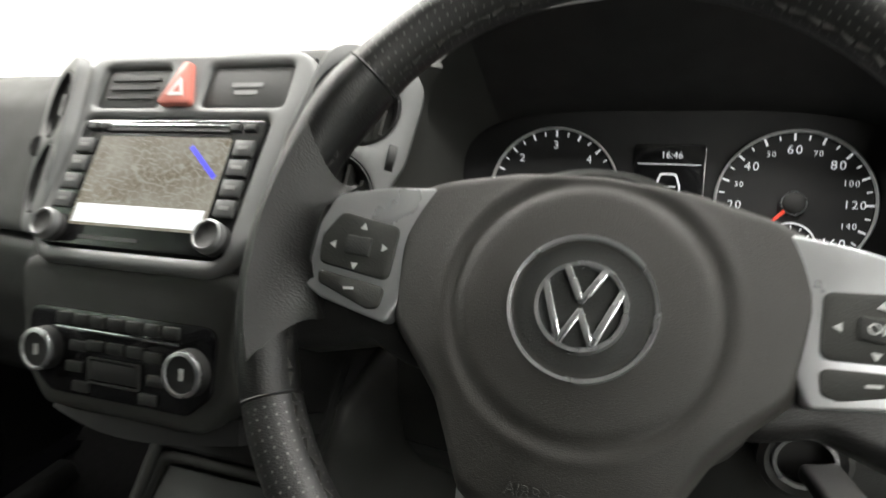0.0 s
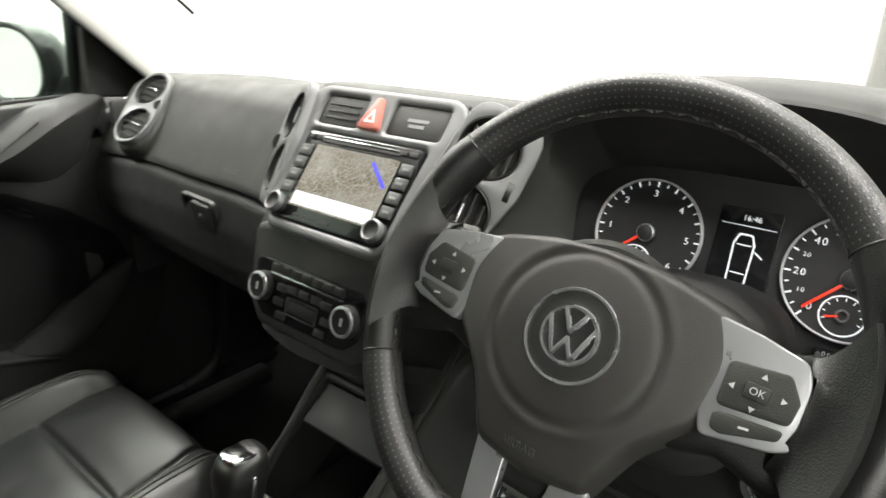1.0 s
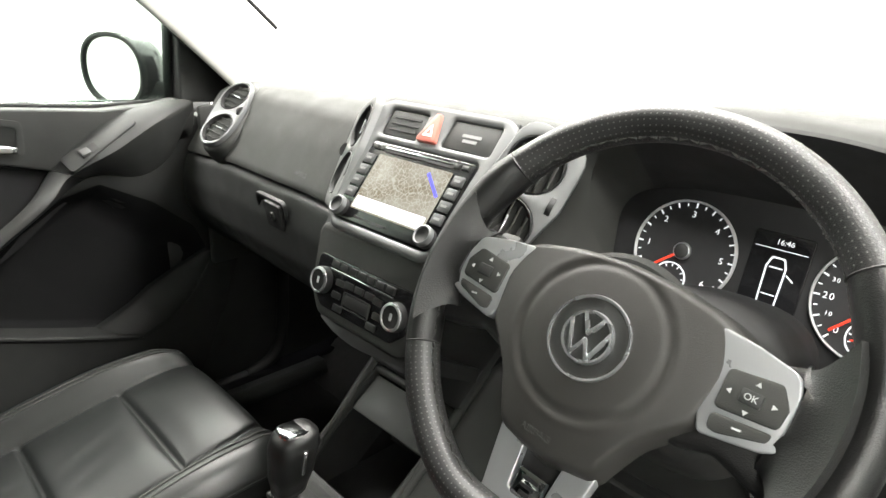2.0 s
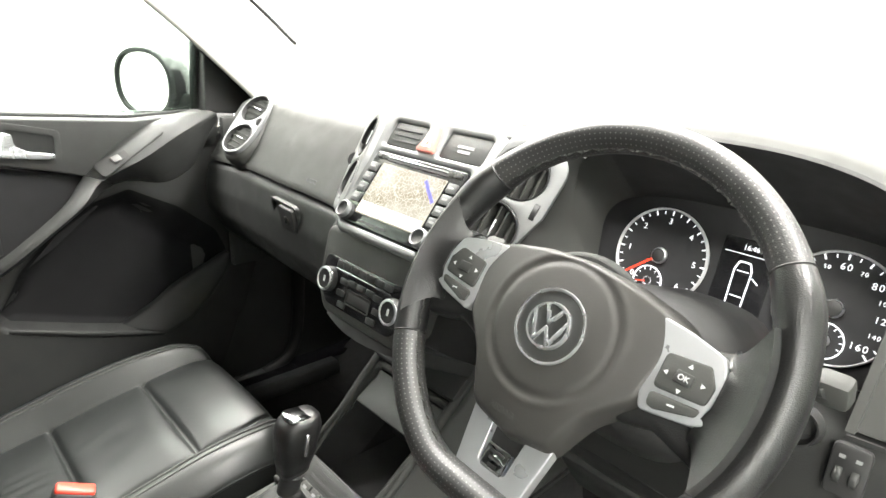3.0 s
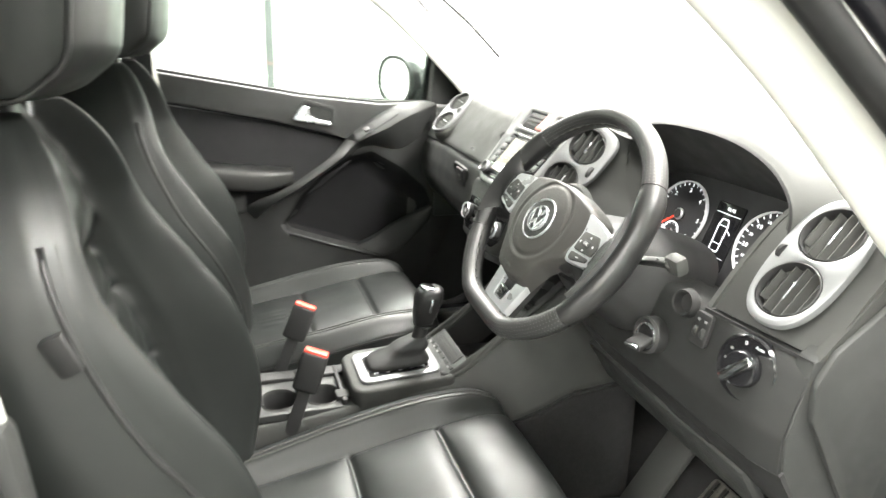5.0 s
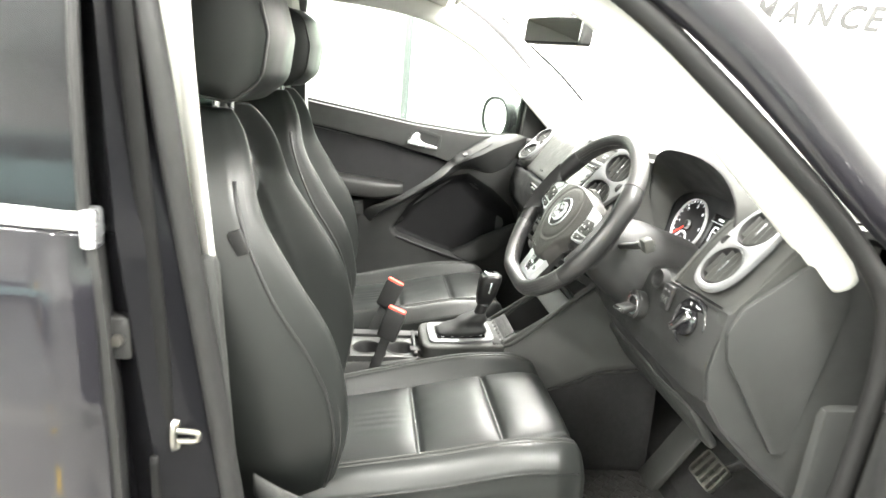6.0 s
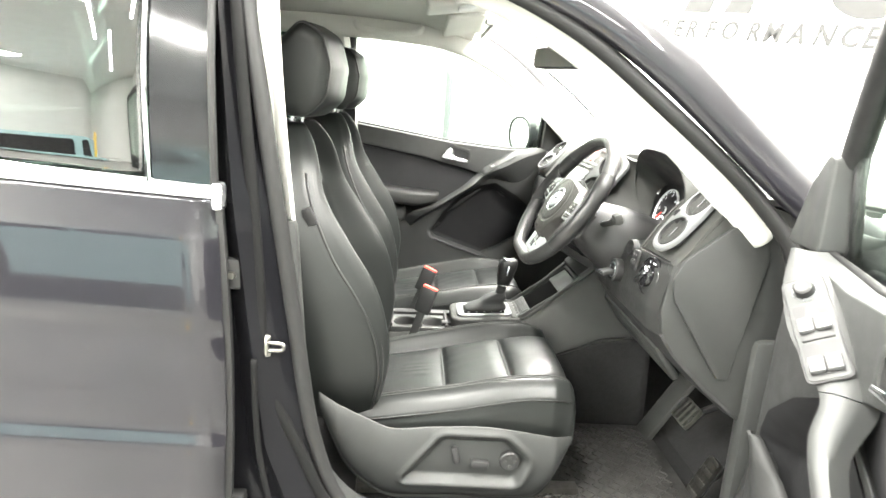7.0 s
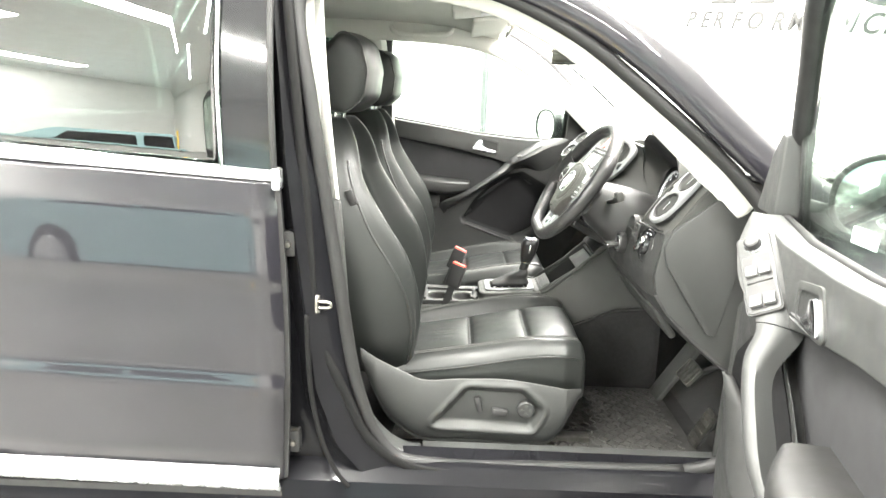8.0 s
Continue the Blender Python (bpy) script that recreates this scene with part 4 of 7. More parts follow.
dial("tachometer", -0.103, 0.061, 24, [(str(i), i / 6, 0.0105) for i in range(7)], 225, 270, 0.02, "rev counter dial marked nought to six")
dial("speedometer", 0.101, 0.061, 24, [(str(n), k / 12, size) for n, k, size in ((0, 0, 0.010), (10, 1, 0.0065), (20, 2, 0.010), (30, 3, 0.0065), (40, 4, 0.0105), (50, 5, 0.0065), (60, 6, 0.0105), (70, 7, 0.0065),
                                     (80, 8, 0.0105), (100, 9, 0.007), (120, 10, 0.0095), (140, 11, 0.007), (160, 12, 0.0105))], 230, 275, 0.012, "speedometer dial in miles per hour")
scr = part("trip_display", plate(rounded([(-0.031, -0.062), (0.031, -0.062), (0.031, 0.05), (-0.031, 0.05)], 0.004), 0.003, 0.001, m=at(0, 0, -0.006)), GLOSS, cluster, "black trip computer display")
part("lettering", words("16:46", 0.0085, at(0.002, 0.040, -0.0028)), LIT_WHITE, scr)
part("lettering", words("2143.0", 0.0085, at(0.008, -0.054, -0.0028)), LIT_WHITE, scr)
part("lettering", words("trip", 0.005, at(0.018, -0.045, -0.0028)), LIT_WHITE, scr)
for yy in (0.032, -0.040):
    part("rule", box(0.054, 0.0008, 0.0005, m=at(0, yy, -0.0028)), LIT_WHITE, scr)
CAR = rounded([(-0.010, -0.030), (0.010, -0.030), (0.011, 0.016), (0.007, 0.027), (-0.007, 0.027), (-0.011, 0.016)], 0.004)
part("car_outline", plate(CAR, 0.0006, holes=[[(x * 0.84, y * 0.93) for x, y in CAR]], m=at(0, -0.003, -0.0029)), LIT_WHITE, scr)
for yy in (0.012, -0.018):
    part("car_outline", box(0.014, 0.0012, 0.0006, m=at(0, yy, -0.0028)), LIT_WHITE, scr)
part("car_outline", box(0.010, 0.0014, 0.0006, m=pose(0.016, 0.004, -0.0028, 0, 0, -35)), LIT_WHITE, scr)
part("reset_button", box(0.040, 0.009, 0.006, 0.002, m=at(0.106, -0.073, 0.004)), GLOSS, cluster)
part("lettering", words("0.0 / SET", 0.0065, at(0.106, -0.073, 0.0075)), PALE, cluster)

# ---- centre stack ----
ST = basis((0.0, 0.157, 1.082), (1, 0, 0), (0, 0.63, 0.777)) @ Matrix.Scale(1.08, 4)
stack = thing("centre_stack", ST, "silver-framed centre stack with storage vents and hazard button", "centre stack")
OUT = rounded([(-0.084, -0.068), (0.084, -0.068), (0.116, -0.034), (0.132, 0.085), (0.112, 0.125), (-0.112, 0.125), (-0.132, 0.085), (-0.116, -0.034)], [0.02, 0.02, 0.03, 0.04, 0.03, 0.03, 0.04, 0.03])
IN = rounded([(-0.086, -0.054), (0.086, -0.054), (0.094, 0.062), (-0.094, 0.062)], 0.008)
part("bezel", plate(OUT, 0.016, 0.006, holes=[IN, rounded([(-0.093, 0.073), (-0.022, 0.073), (-0.022, 0.112), (-0.093, 0.112)], 0.006), rounded([(0.020, 0.073), (0.100, 0.073), (0.100, 0.112), (0.020, 0.112)], 0.006)],
                    m=at(0, 0, -0.012), seg=3), BEZEL, stack, "dull silver radio surround")
part("housing", plate([(x * 1.06, y * 1.06) for x, y in OUT], 0.06, 0.02, m=at(0, 0, -0.073), seg=3), PLASTIC, stack)
part("backing", box(0.22, 0.19, 0.02, m=at(0, 0.03, -0.018)), PLASTIC_DARK, stack)
gr = part("grille", plate(rounded([(-0.0925, 0.0735), (-0.0225, 0.0735), (-0.0225, 0.1115), (-0.0925, 0.1115)], 0.006), 0.008, 0.002, m=at(0, 0, -0.008)), PLASTIC_LOW, stack)
for yy in (0.083, 0.092, 0.101):
    part("slot", box(0.052, 0.003, 0.003, m=at(-0.057, yy, 0.0)), PLASTIC_DARK, gr)
HZD = rounded([(-0.019, 0.072), (0.017, 0.072), (0.004, 0.112), (-0.004, 0.113)], 0.004)
hz = part("hazard_button", plate(HZD, 0.016, 0.0025, m=at(0, 0, -0.0065)), HAZARD, stack, "red triangular hazard button")
part("symbol", plate(rounded([(-0.009, 0.079), (0.008, 0.079), (0.0, 0.097)], 0.001), 0.0006, holes=[[(-0.005, 0.082), (0.004, 0.082), (0.0, 0.091)]], m=at(0, 0, 0.0095)), PALE, hz)
pl = part("warning_panel", plate(rounded([(0.0205, 0.0735), (0.0995, 0.0735), (0.0995, 0.1115), (0.0205, 0.1115)], 0.006), 0.008, 0.002, m=at(0, 0, -0.008)), PLASTIC_LOW, stack)
for xx, yy, w in ((0.060, 0.094, 0.030), (0.060, 0.087, 0.022)):
    part("print_bar", box(w, 0.004, 0.0006, m=at(xx, yy, 0.0004)), DIM, pl)
# side wings with their vents
for s in (1, -1):
    W = basis((s * (0.156 if s > 0 else 0.142), 0.044, -0.010), (0.84, 0, -s * 0.54) if s > 0 else (0.90, 0, 0.44), (s * 0.24, 0.97, 0.0))
    wing = plate(rounded([(-0.044, -0.092), (0.020, -0.082), (0.046, 0.0), (0.050, 0.075), (-0.030, 0.085), (-0.044, 0.0)] if s > 0 else
                         [(-0.020, -0.082), (0.044, -0.092), (0.044, 0.0), (0.030, 0.085), (-0.050, 0.075), (-0.046, 0.0)], 0.03), 0.012, 0.004,
                 holes=[oval(0.032, 0.032, 32, 0, 0.036), oval(0.032, 0.032, 32, -s * 0.004, -0.036)], m=W @ at(0, 0, -0.008))
    wg = part("vent_surround", wing, BEZEL, stack, "satin silver vent surround")
    vent(wg, W @ at(0, 0.036), 0.032)
    vent(wg, W @ at(-s * 0.004, -0.036), 0.032)
    part("thumb_wheel", cyl(0.011, 0.011, 0.006, 20, m=W @ at(s * 0.034, 0.002, 0.0) @ pose(-0.003, 0, 0, 0, 90)), PLASTIC_DARK, wg)

radio = thing("radio", ST, "gloss black navigation radio showing a street map", "radio")
part("body", plate(rounded([(-0.0925, -0.053), (0.0925, -0.053), (0.0925, 0.060), (-0.0925, 0.060)], 0.006), 0.014, 0.002, m=at(0, 0, -0.010)), GLOSS, radio)
part("disc_slot", box(0.125, 0.0035, 0.002, m=at(0, 0.050, 0.0045)), PLASTIC_DARK, radio)
part("slot_lip", box(0.135, 0.002, 0.003, 0.0008, m=at(0, 0.0535, 0.0048)), CHROME, radio)
sc = part("screen", plate(rounded([(-0.066, -0.036), (0.066, -0.036), (0.066, 0.043), (-0.066, 0.043)], 0.002), 0.002, m=at(0, 0, 0.003)), MAP, radio, "lit screen with a pale street map")
part("route", box(0.004, 0.040, 0.0004, m=pose(0.046, 0.022, 0.0053, 0, 0, 50)), glowing("route_blue", (0.06, 0.06, 0.75), 0.9), sc)
part("menu_bar", box(0.126, 0.016, 0.0004, m=at(0, -0.026, 0.0053)), LIT_WHITE, sc)
for s in (1, -1):
    for i in range(4):
        part("key", box(0.017, 0.0135, 0.004, 0.0012, m=at(s * 0.080, 0.034 - 0.0165 * i, 0.005)), KEY_GREY, radio)
        part("symbol", box(0.009, 0.003, 0.0005, m=at(s * 0.080, 0.034 - 0.0165 * i, 0.0072)), DIM, radio)
    k = part("knob", lathe([(0.0125, 0.003), (0.0122, 0.013), (0.0105, 0.016), (0.0085, 0.0145), (0.0, 0.0145)], 32, m=at(s * 0.080, -0.040, 0)), PLASTIC_DARK, radio)
    part("knob_ring", lathe([(0.0128, 0.010), (0.0125, 0.0155), (0.0105, 0.0168), (0.0095, 0.0155)], 32, m=at(s * 0.080, -0.040, 0)), SILVER, k, "silver knob ring")
for i in range(2):
    for s in (1, -1):
        part("key", box(0.011, 0.006, 0.003, 0.001, m=at(s * (0.066 + 0.014 * i), 0.0525, 0.005)), PLASTIC_LOW, radio)
part("card_slot", box(0.06, 0.003, 0.002, m=at(-0.02, -0.046, 0.004)), PLASTIC_DARK, radio)

CM = basis((0.0, 0.090, 0.955), (1, 0, 0), (0, 0.30, 0.954))
climate = thing("climate_panel", CM, "black climate control panel with two chrome-ringed knobs", "climate panel")
part("panel", plate(rounded([(-0.122, 0.078), (-0.112, -0.020), (-0.085, -0.052), (0.085, -0.052), (0.112, -0.020), (0.122, 0.078)], 0.02), 0.040, 0.010, m=at(0, 0, -0.040), seg=3), PLASTIC, climate)
part("inlay", plate(rounded([(-0.100, 0.036), (-0.096, -0.018), (-0.074, -0.036), (0.074, -0.036), (0.096, -0.018), (0.100, 0.036)], 0.014), 0.003, 0.001), GLOSS, climate)
part("rail", box(0.132, 0.003, 0.004, 0.001, m=at(0, 0.020, 0.004)), CHROME, climate, "chrome strip")
for i in range(7):
    part("key", box(0.016, 0.010, 0.005, 0.0015, m=at(-0.057 + 0.019 * i, 0.028, 0.004)), PLASTIC_LOW, climate)
for x, y in ((-0.040, 0.006), (0.040, 0.006), (-0.044, -0.012), (0.044, -0.012), (-0.022, 0.008), (0.022, 0.008), (0.0, 0.008), (-0.036, -0.028), (0.036, -0.028)):
    part("key", box(0.018, 0.009, 0.004, 0.0012, m=at(x, y, 0.004)), PLASTIC_LOW, climate)
part("display", box(0.050, 0.016, 0.003, 0.001, m=at(0, -0.012, 0.004)), PLASTIC_DARK, climate)
part("display_rim", plate(rounded([(-0.028, -0.023), (0.028, -0.023), (0.028, -0.001), (-0.028, -0.001)], 0.003), 0.002, holes=[rounded([(-0.026, -0.0215), (0.026, -0.0215), (0.026, -0.0025), (-0.026, -0.0025)], 0.002)], m=at(0, 0, 0.004)), PLASTIC, climate)
for s in (1, -1):
    k = part("knob", lathe([(0.0190, 0.0), (0.0185, 0.012), (0.016, 0.0145), (0.0, 0.0135)], 36, m=at(s * 0.077, 0.0, 0)), PLASTIC_DARK, climate)
    part("knob_ring", lathe([(0.0182, 0.0115), (0.0175, 0.0152), (0.0150, 0.0158), (0.0140, 0.0135)], 36, m=at(s * 0.077, 0.0, 0)), ALU, k, "satin metal knob ring")
    part("mark", box(0.004, 0.009, 0.001, m=at(s * 0.077, 0.0, 0.0140)), PALE, k)
part("stack_foot", skin(lambda u, v: (-0.10 + 0.20 * u, 0.105 + 0.02 * math.sin(math.pi * u) * -1 + 0.16 * v, 0.905 - 0.09 * v), 8, 4, 0.02), PLASTIC_DARK, dash)


# ---- steering wheel and column ----
WY, WT = radians(3.4), radians(32.5)
WX = Vector((math.cos(WY), math.sin(WY), 0))
WN = Vector((math.sin(WY) * math.cos(WT), -math.cos(WY) * math.cos(WT), math.sin(WT)))
WHEEL = basis((0.382, 0.031, 1.0675), WX, WN.cross(WX)) @ pose(0, 0, 0, 0, 0, -5.5)
wheel = thing("steering_wheel", WHEEL, "black leather flat-bottomed steering wheel with silver spokes", "steering wheel")
RIM, FLAT = 0.1765, -0.158


def rim_point(deg):
    a = radians(deg)
    x, y = 0.006 + RIM * math.cos(a), 0.011 + 1.015 * RIM * math.sin(a)
    k = 1 / (1 + math.exp((y - FLAT + 0.004) / 0.006))
    return Vector((x, y + (FLAT - y) * k, 0.0))


def rim_piece(name, d0, d1, mat, fat, label=""):
    """A stretch of the rim between two angles, unwrapped along its length."""
    n, seg = max(int((d1 - d0) / 2.5), 4), 24
    bm = bmesh.new()
    uv = bm.loops.layers.uv.new("along")
    rows, dist = [], [0.0]
    for i in range(n + 1):
        d = d0 + (d1 - d0) * i / n
        p, q = rim_point(d - 0.5), rim_point(d + 0.5)
        c = rim_point(d)
        t = (q - p).normalized()
        out = Vector((t.y, -t.x, 0))
        e = min(i, n - i)
        w = fat(d) * (0.975 if e == 0 else 1.0)
        rows.append([bm.verts.new(c + out * w * 0.0152 * math.cos(2 * math.pi * k / seg) + Vector((0, 0, 1)) * w * 0.0185 * math.sin(2 * math.pi * k / seg)) for k in range(seg)])
        if i:
            dist.append(dist[-1] + (c - rim_point(d0 + (d1 - d0) * (i - 1) / n)).length)
    for i in range(n):
        for k in range(seg):
            j = (k + 1) % seg
            f = bm.faces.new((rows[i][k], rows[i][j], rows[i + 1][j], rows[i + 1][k]))
            for lp, (ii, kk) in zip(f.loops, ((i, k), (i, k + 1), (i + 1, k + 1), (i + 1, k))):
                lp[uv].uv = (dist[ii] / 0.0052, kk / seg * 20)
    bm.faces.new(rows[0][::-1])
    bm.faces.new(rows[-1])
    return part(name, bm, mat, wheel, label, sharp=60)


def grip(d):
    """The rim swells at the thumb rests."""
    return 1.0 + 0.16 * math.exp(-((d - 152) / 9) ** 2) + 0.16 * math.exp(-((d - 28) / 9) ** 2) + 0.04 * math.exp(-((d + 8) / 20) ** 2) + 0.04 * math.exp(-((d - 188) / 20) ** 2)


rim_piece("rim", 37, 145, PERFORATED, grip, "perforated black leather rim section")
rim_piece("rim", 145.4, 208, LEATHER_SMOOTH, grip, "smooth black leather grip section")
rim_piece("rim", 208.4, 329, PERFORATED, grip, "perforated black leather rim section")
rim_piece("rim", 329.4, 396.6, LEATHER_SMOOTH, lambda d: grip(d - 360), "smooth black leather grip section")
for d in (37, 145.2, 208.2, 329.2):
    p, q = rim_point(d - 0.5), rim_point(d + 0.5)
    t = (q - p).normalized()
    M = basis(rim_point(d), (t.y, -t.x, 0), (0, 0, 1))
    part("seam", lathe([(0.0148 * grip(d), -0.0012), (0.0158 * grip(d), 0.0), (0.0148 * grip(d), 0.0012)], 24, m=M @ Matrix.Diagonal((1.0, 1.2, 1.0, 1.0))), PLASTIC_DARK, wheel)
# stitches along the inside of the rim
for d in range(44, 400, 3):
    if 256 < d % 360 < 284:
        continue
    p, q = rim_point(d - 0.5), rim_point(d + 0.5)
    t = (q - p).normalized()
    inn = Vector((-t.y, t.x, 0))
    part("stitch", box(0.0070, 0.0022, 0.0018, m=basis(rim_point(d) + inn * 0.0146 + Vector((0, 0, 0.005)), t + inn * (0.35 if d % 2 else -0.35), inn)), STITCH, wheel)


COVER_HALF = [(0.0, 0.070), (0.045, 0.067), (0.085, 0.059), (0.109, 0.049), (0.104, 0.014), (0.098, -0.022), (0.080, -0.040), (0.066, -0.055), (0.056, -0.075), (0.045, -0.099), (0.0, -0.107)]
COVER_LINE = rounded(COVER_HALF + [(-x, y) for x, y in COVER_HALF[-2:0:-1]], [0.0, 0.05, 0.05, 0.012, 0.03, 0.02, 0.04, 0.04, 0.05, 0.012, 0.0, 0.012, 0.05, 0.04, 0.04, 0.02, 0.03, 0.012, 0.05, 0.05], 6)


def cover_edge(a):
    """Distance from the hub to the cover's border in the direction a."""
    d = Vector((math.cos(a), math.sin(a)))
    best = 0.0
    for (ax, ay), (bx, by) in zip(COVER_LINE, COVER_LINE[1:] + COVER_LINE[:1]):
        ex, ey = bx - ax, by - ay
        det = d.x * -ey + d.y * ex
        if abs(det) < 1e-12:
            continue
        r = (ax * -ey + ay * ex) / det
        k = (d.x * ay - d.y * ax) / det
        if r > 0 and -1e-6 <= k <= 1 + 1e-6:
            best = max(best, r)
    return best


EDGES = [cover_edge(2 * math.pi * i / 144) for i in range(144)]


def cover(u, v):
    a = 2 * math.pi * u
    r = EDGES[int(round(u * 144)) % 144] * v
    z = 0.036 - 0.007 * (r / 0.08) ** 2 - 0.0015 * math.exp(-((r - 0.060) / 0.0036) ** 2) + 0.0006 * math.exp(-((r - 0.067) / 0.003) ** 2)
    z -= 0.026 * max(0, (v - 0.88) / 0.12) ** 2.2
    return (r * math.cos(a), r * math.sin(a), z)


cov = part("airbag_cover", put(polar(cover, 144, 56), at(0, 0, -0.018)), AIRBAG, wheel, "round grained black airbag cover", sharp=180)
HUB = at(0, 0, -0.018)
badge = part("badge", lathe([(0.0, 0.0362), (0.0195, 0.0360), (0.0300, 0.0350), (0.0325, 0.0325)], 52, m=HUB), PLASTIC_LOW, cov, "round chrome emblem in a chrome ring")
part("badge_ring", lathe([(0.0308, 0.0335), (0.0318, 0.0366), (0.0334, 0.0370), (0.0344, 0.0335)], 64, m=HUB), ALU, badge, "thin chrome ring")
emblem = part("badge_rim", lathe([(0.0178, 0.0358), (0.0186, 0.0392), (0.0204, 0.0394), (0.0214, 0.0356)], 52, m=HUB), ALU, badge, "raised chrome emblem")
for path in ([(-0.0085, 0.0170), (0.0, 0.0022), (0.0085, 0.0170)], [(-0.0170, 0.0088), (-0.0072, -0.0165), (0.0, -0.0022), (0.0072, -0.0165), (0.0170, 0.0088)]):
    for (x0, y0), (x1, y1) in zip(path, path[1:]):
        dx, dy = x1 - x0, y1 - y0
        part("badge_bar", box(math.hypot(dx, dy) + 0.002, 0.0036, 0.0032, 0.0009, m=HUB @ pose((x0 + x1) / 2, (y0 + y1) / 2, 0.0378, 0, 0, math.degrees(math.atan2(dy, dx)))), ALU, emblem)
# hub and spoke carriers behind the cover
part("hub", lathe([(0.0, -0.055), (0.056, -0.055), (0.068, -0.035), (0.078, -0.014), (0.072, -0.006), (0.0, -0.006)], 48), PLASTIC_LOW, wheel)


def spoke_web(u, v, s):
    """Leather that flows from the outer edge of a side spoke into the rim."""
    x0 = spline([(0.0, 0.137), (0.25, 0.143), (0.6, 0.143), (1.0, 0.136)], v)
    y0 = spline([(0.0, 0.040), (0.25, 0.026), (0.6, 0.004), (1.0, -0.020)], v)
    a = radians(22 - 46 * v)
    x1, y1 = 0.006 + 0.172 * math.cos(a), 0.011 + 0.172 * math.sin(a)
    sag = (0.012 * (1 - v) ** 3 - 0.012 * v ** 3) * math.sin(math.pi * u)
    return (s * (x0 + (x1 - x0) * u), y0 + (y1 - y0) * u - sag, -0.006 + 0.019 * u ** 1.6 - 0.012 * (abs(2 * v - 1) ** 4) * (1 - u) + 0.005 * math.sin(math.pi * v) * (1 - u))


SPOKE = at(0, 0, -0.008) @ Matrix.Diagonal((0.965, 1.0, 1.0, 1.0))
for s in (1, -1):
    def sided(pts):
        return [(s * x, y) for x, y in (pts if s > 0 else pts[::-1])]
    arm = sided([(0.066, 0.044), (0.115, 0.040), (0.152, 0.052), (0.180, 0.036), (0.180, -0.036), (0.152, -0.046), (0.110, -0.034), (0.072, -0.046)])
    part("spoke", plate(rounded(arm, 0.014), 0.026, 0.010, m=SPOKE @ at(0, 0, -0.022), seg=4), LEATHER_SMOOTH, wheel, "black leather spoke")
    web = skin(lambda u, v: spoke_web(u, v, s), 14, 28, 0.012)
    part("spoke", web, LEATHER_SMOOTH, wheel, "smooth leather web between spoke and rim", sharp=70)
    tr = sided([(0.070, 0.0515), (0.112, 0.0470), (0.143, 0.0400), (0.1525, 0.0130), (0.1515, -0.0110), (0.138, -0.0170), (0.098, -0.0240), (0.088, 0.0)])
    trim = part("spoke_trim", plate(rounded(tr, [0.003, 0.02, 0.012, 0.03, 0.008, 0.008, 0.006, 0.004] if s > 0 else [0.004, 0.006, 0.008, 0.008, 0.03, 0.012, 0.02, 0.003]), 0.012, 0.003, m=SPOKE @ at(0, 0, 0.004), seg=3), SPOKE_SILVER, wheel, "satin silver spoke trim")
    pad = sided([(0.1005, 0.0260), (0.1360, 0.0300), (0.1450, 0.0160), (0.1435, 0.0010), (0.1010, -0.0030)])
    kp = part("key_pad", plate(rounded(pad, 0.005), 0.006, 0.002, m=SPOKE @ at(0, 0, 0.0125)), PLASTIC, trim, "dark multifunction key pad")
    part("key", box(0.0150, 0.0100, 0.004, 0.0012, m=SPOKE @ at(s * 0.1215, 0.0125, 0.0185)), PLASTIC_LOW, kp)
    for dx, dy in ((0.001, 0.0105), (0.0, -0.0105), (0.0150, 0.001), (-0.0150, -0.001)):
        tri = plate([(-0.0020, -0.0014), (0.0020, -0.0014), (0.0, 0.0020)], 0.0006, m=SPOKE @ pose(s * 0.1215 + dx, 0.0125 + dy, 0.0184, 0, 0, math.degrees(math.atan2(dy, dx)) - 90))
        part("symbol", tri, PALE, kp)
    low = sided([(0.1015, -0.0062), (0.1425, -0.0025), (0.1405, -0.0095), (0.1100, -0.0185), (0.1030, -0.0175)])
    lk = part("key", plate(rounded(low, 0.004), 0.006, 0.002, m=SPOKE @ at(0, 0, 0.0125)), PLASTIC, trim)
    part("symbol", box(0.006, 0.0014, 0.0006, m=SPOKE @ pose(s * 0.1215, -0.0100, 0.0186, 0, 0, 8)), PALE, lk)
    part("gap_cover", skin(lambda u, v: (s * (0.062 + 0.046 * u), -0.050 + 0.026 * u + (0.018 - 0.010 * u) * v, -0.030 + 0.012 * math.sin(math.pi * v / 2)), 8, 6, 0.003), PLASTIC_DARK, wheel)
part("lettering", words("OK", 0.0065, SPOKE @ at(0.1215, 0.0125, 0.0207)), PALE, wheel)
part("lettering", words("AIRBAG", 0.008, HUB @ pose(-0.006, -0.084, 0.0305, 6), 0.0003), PLASTIC, wheel)
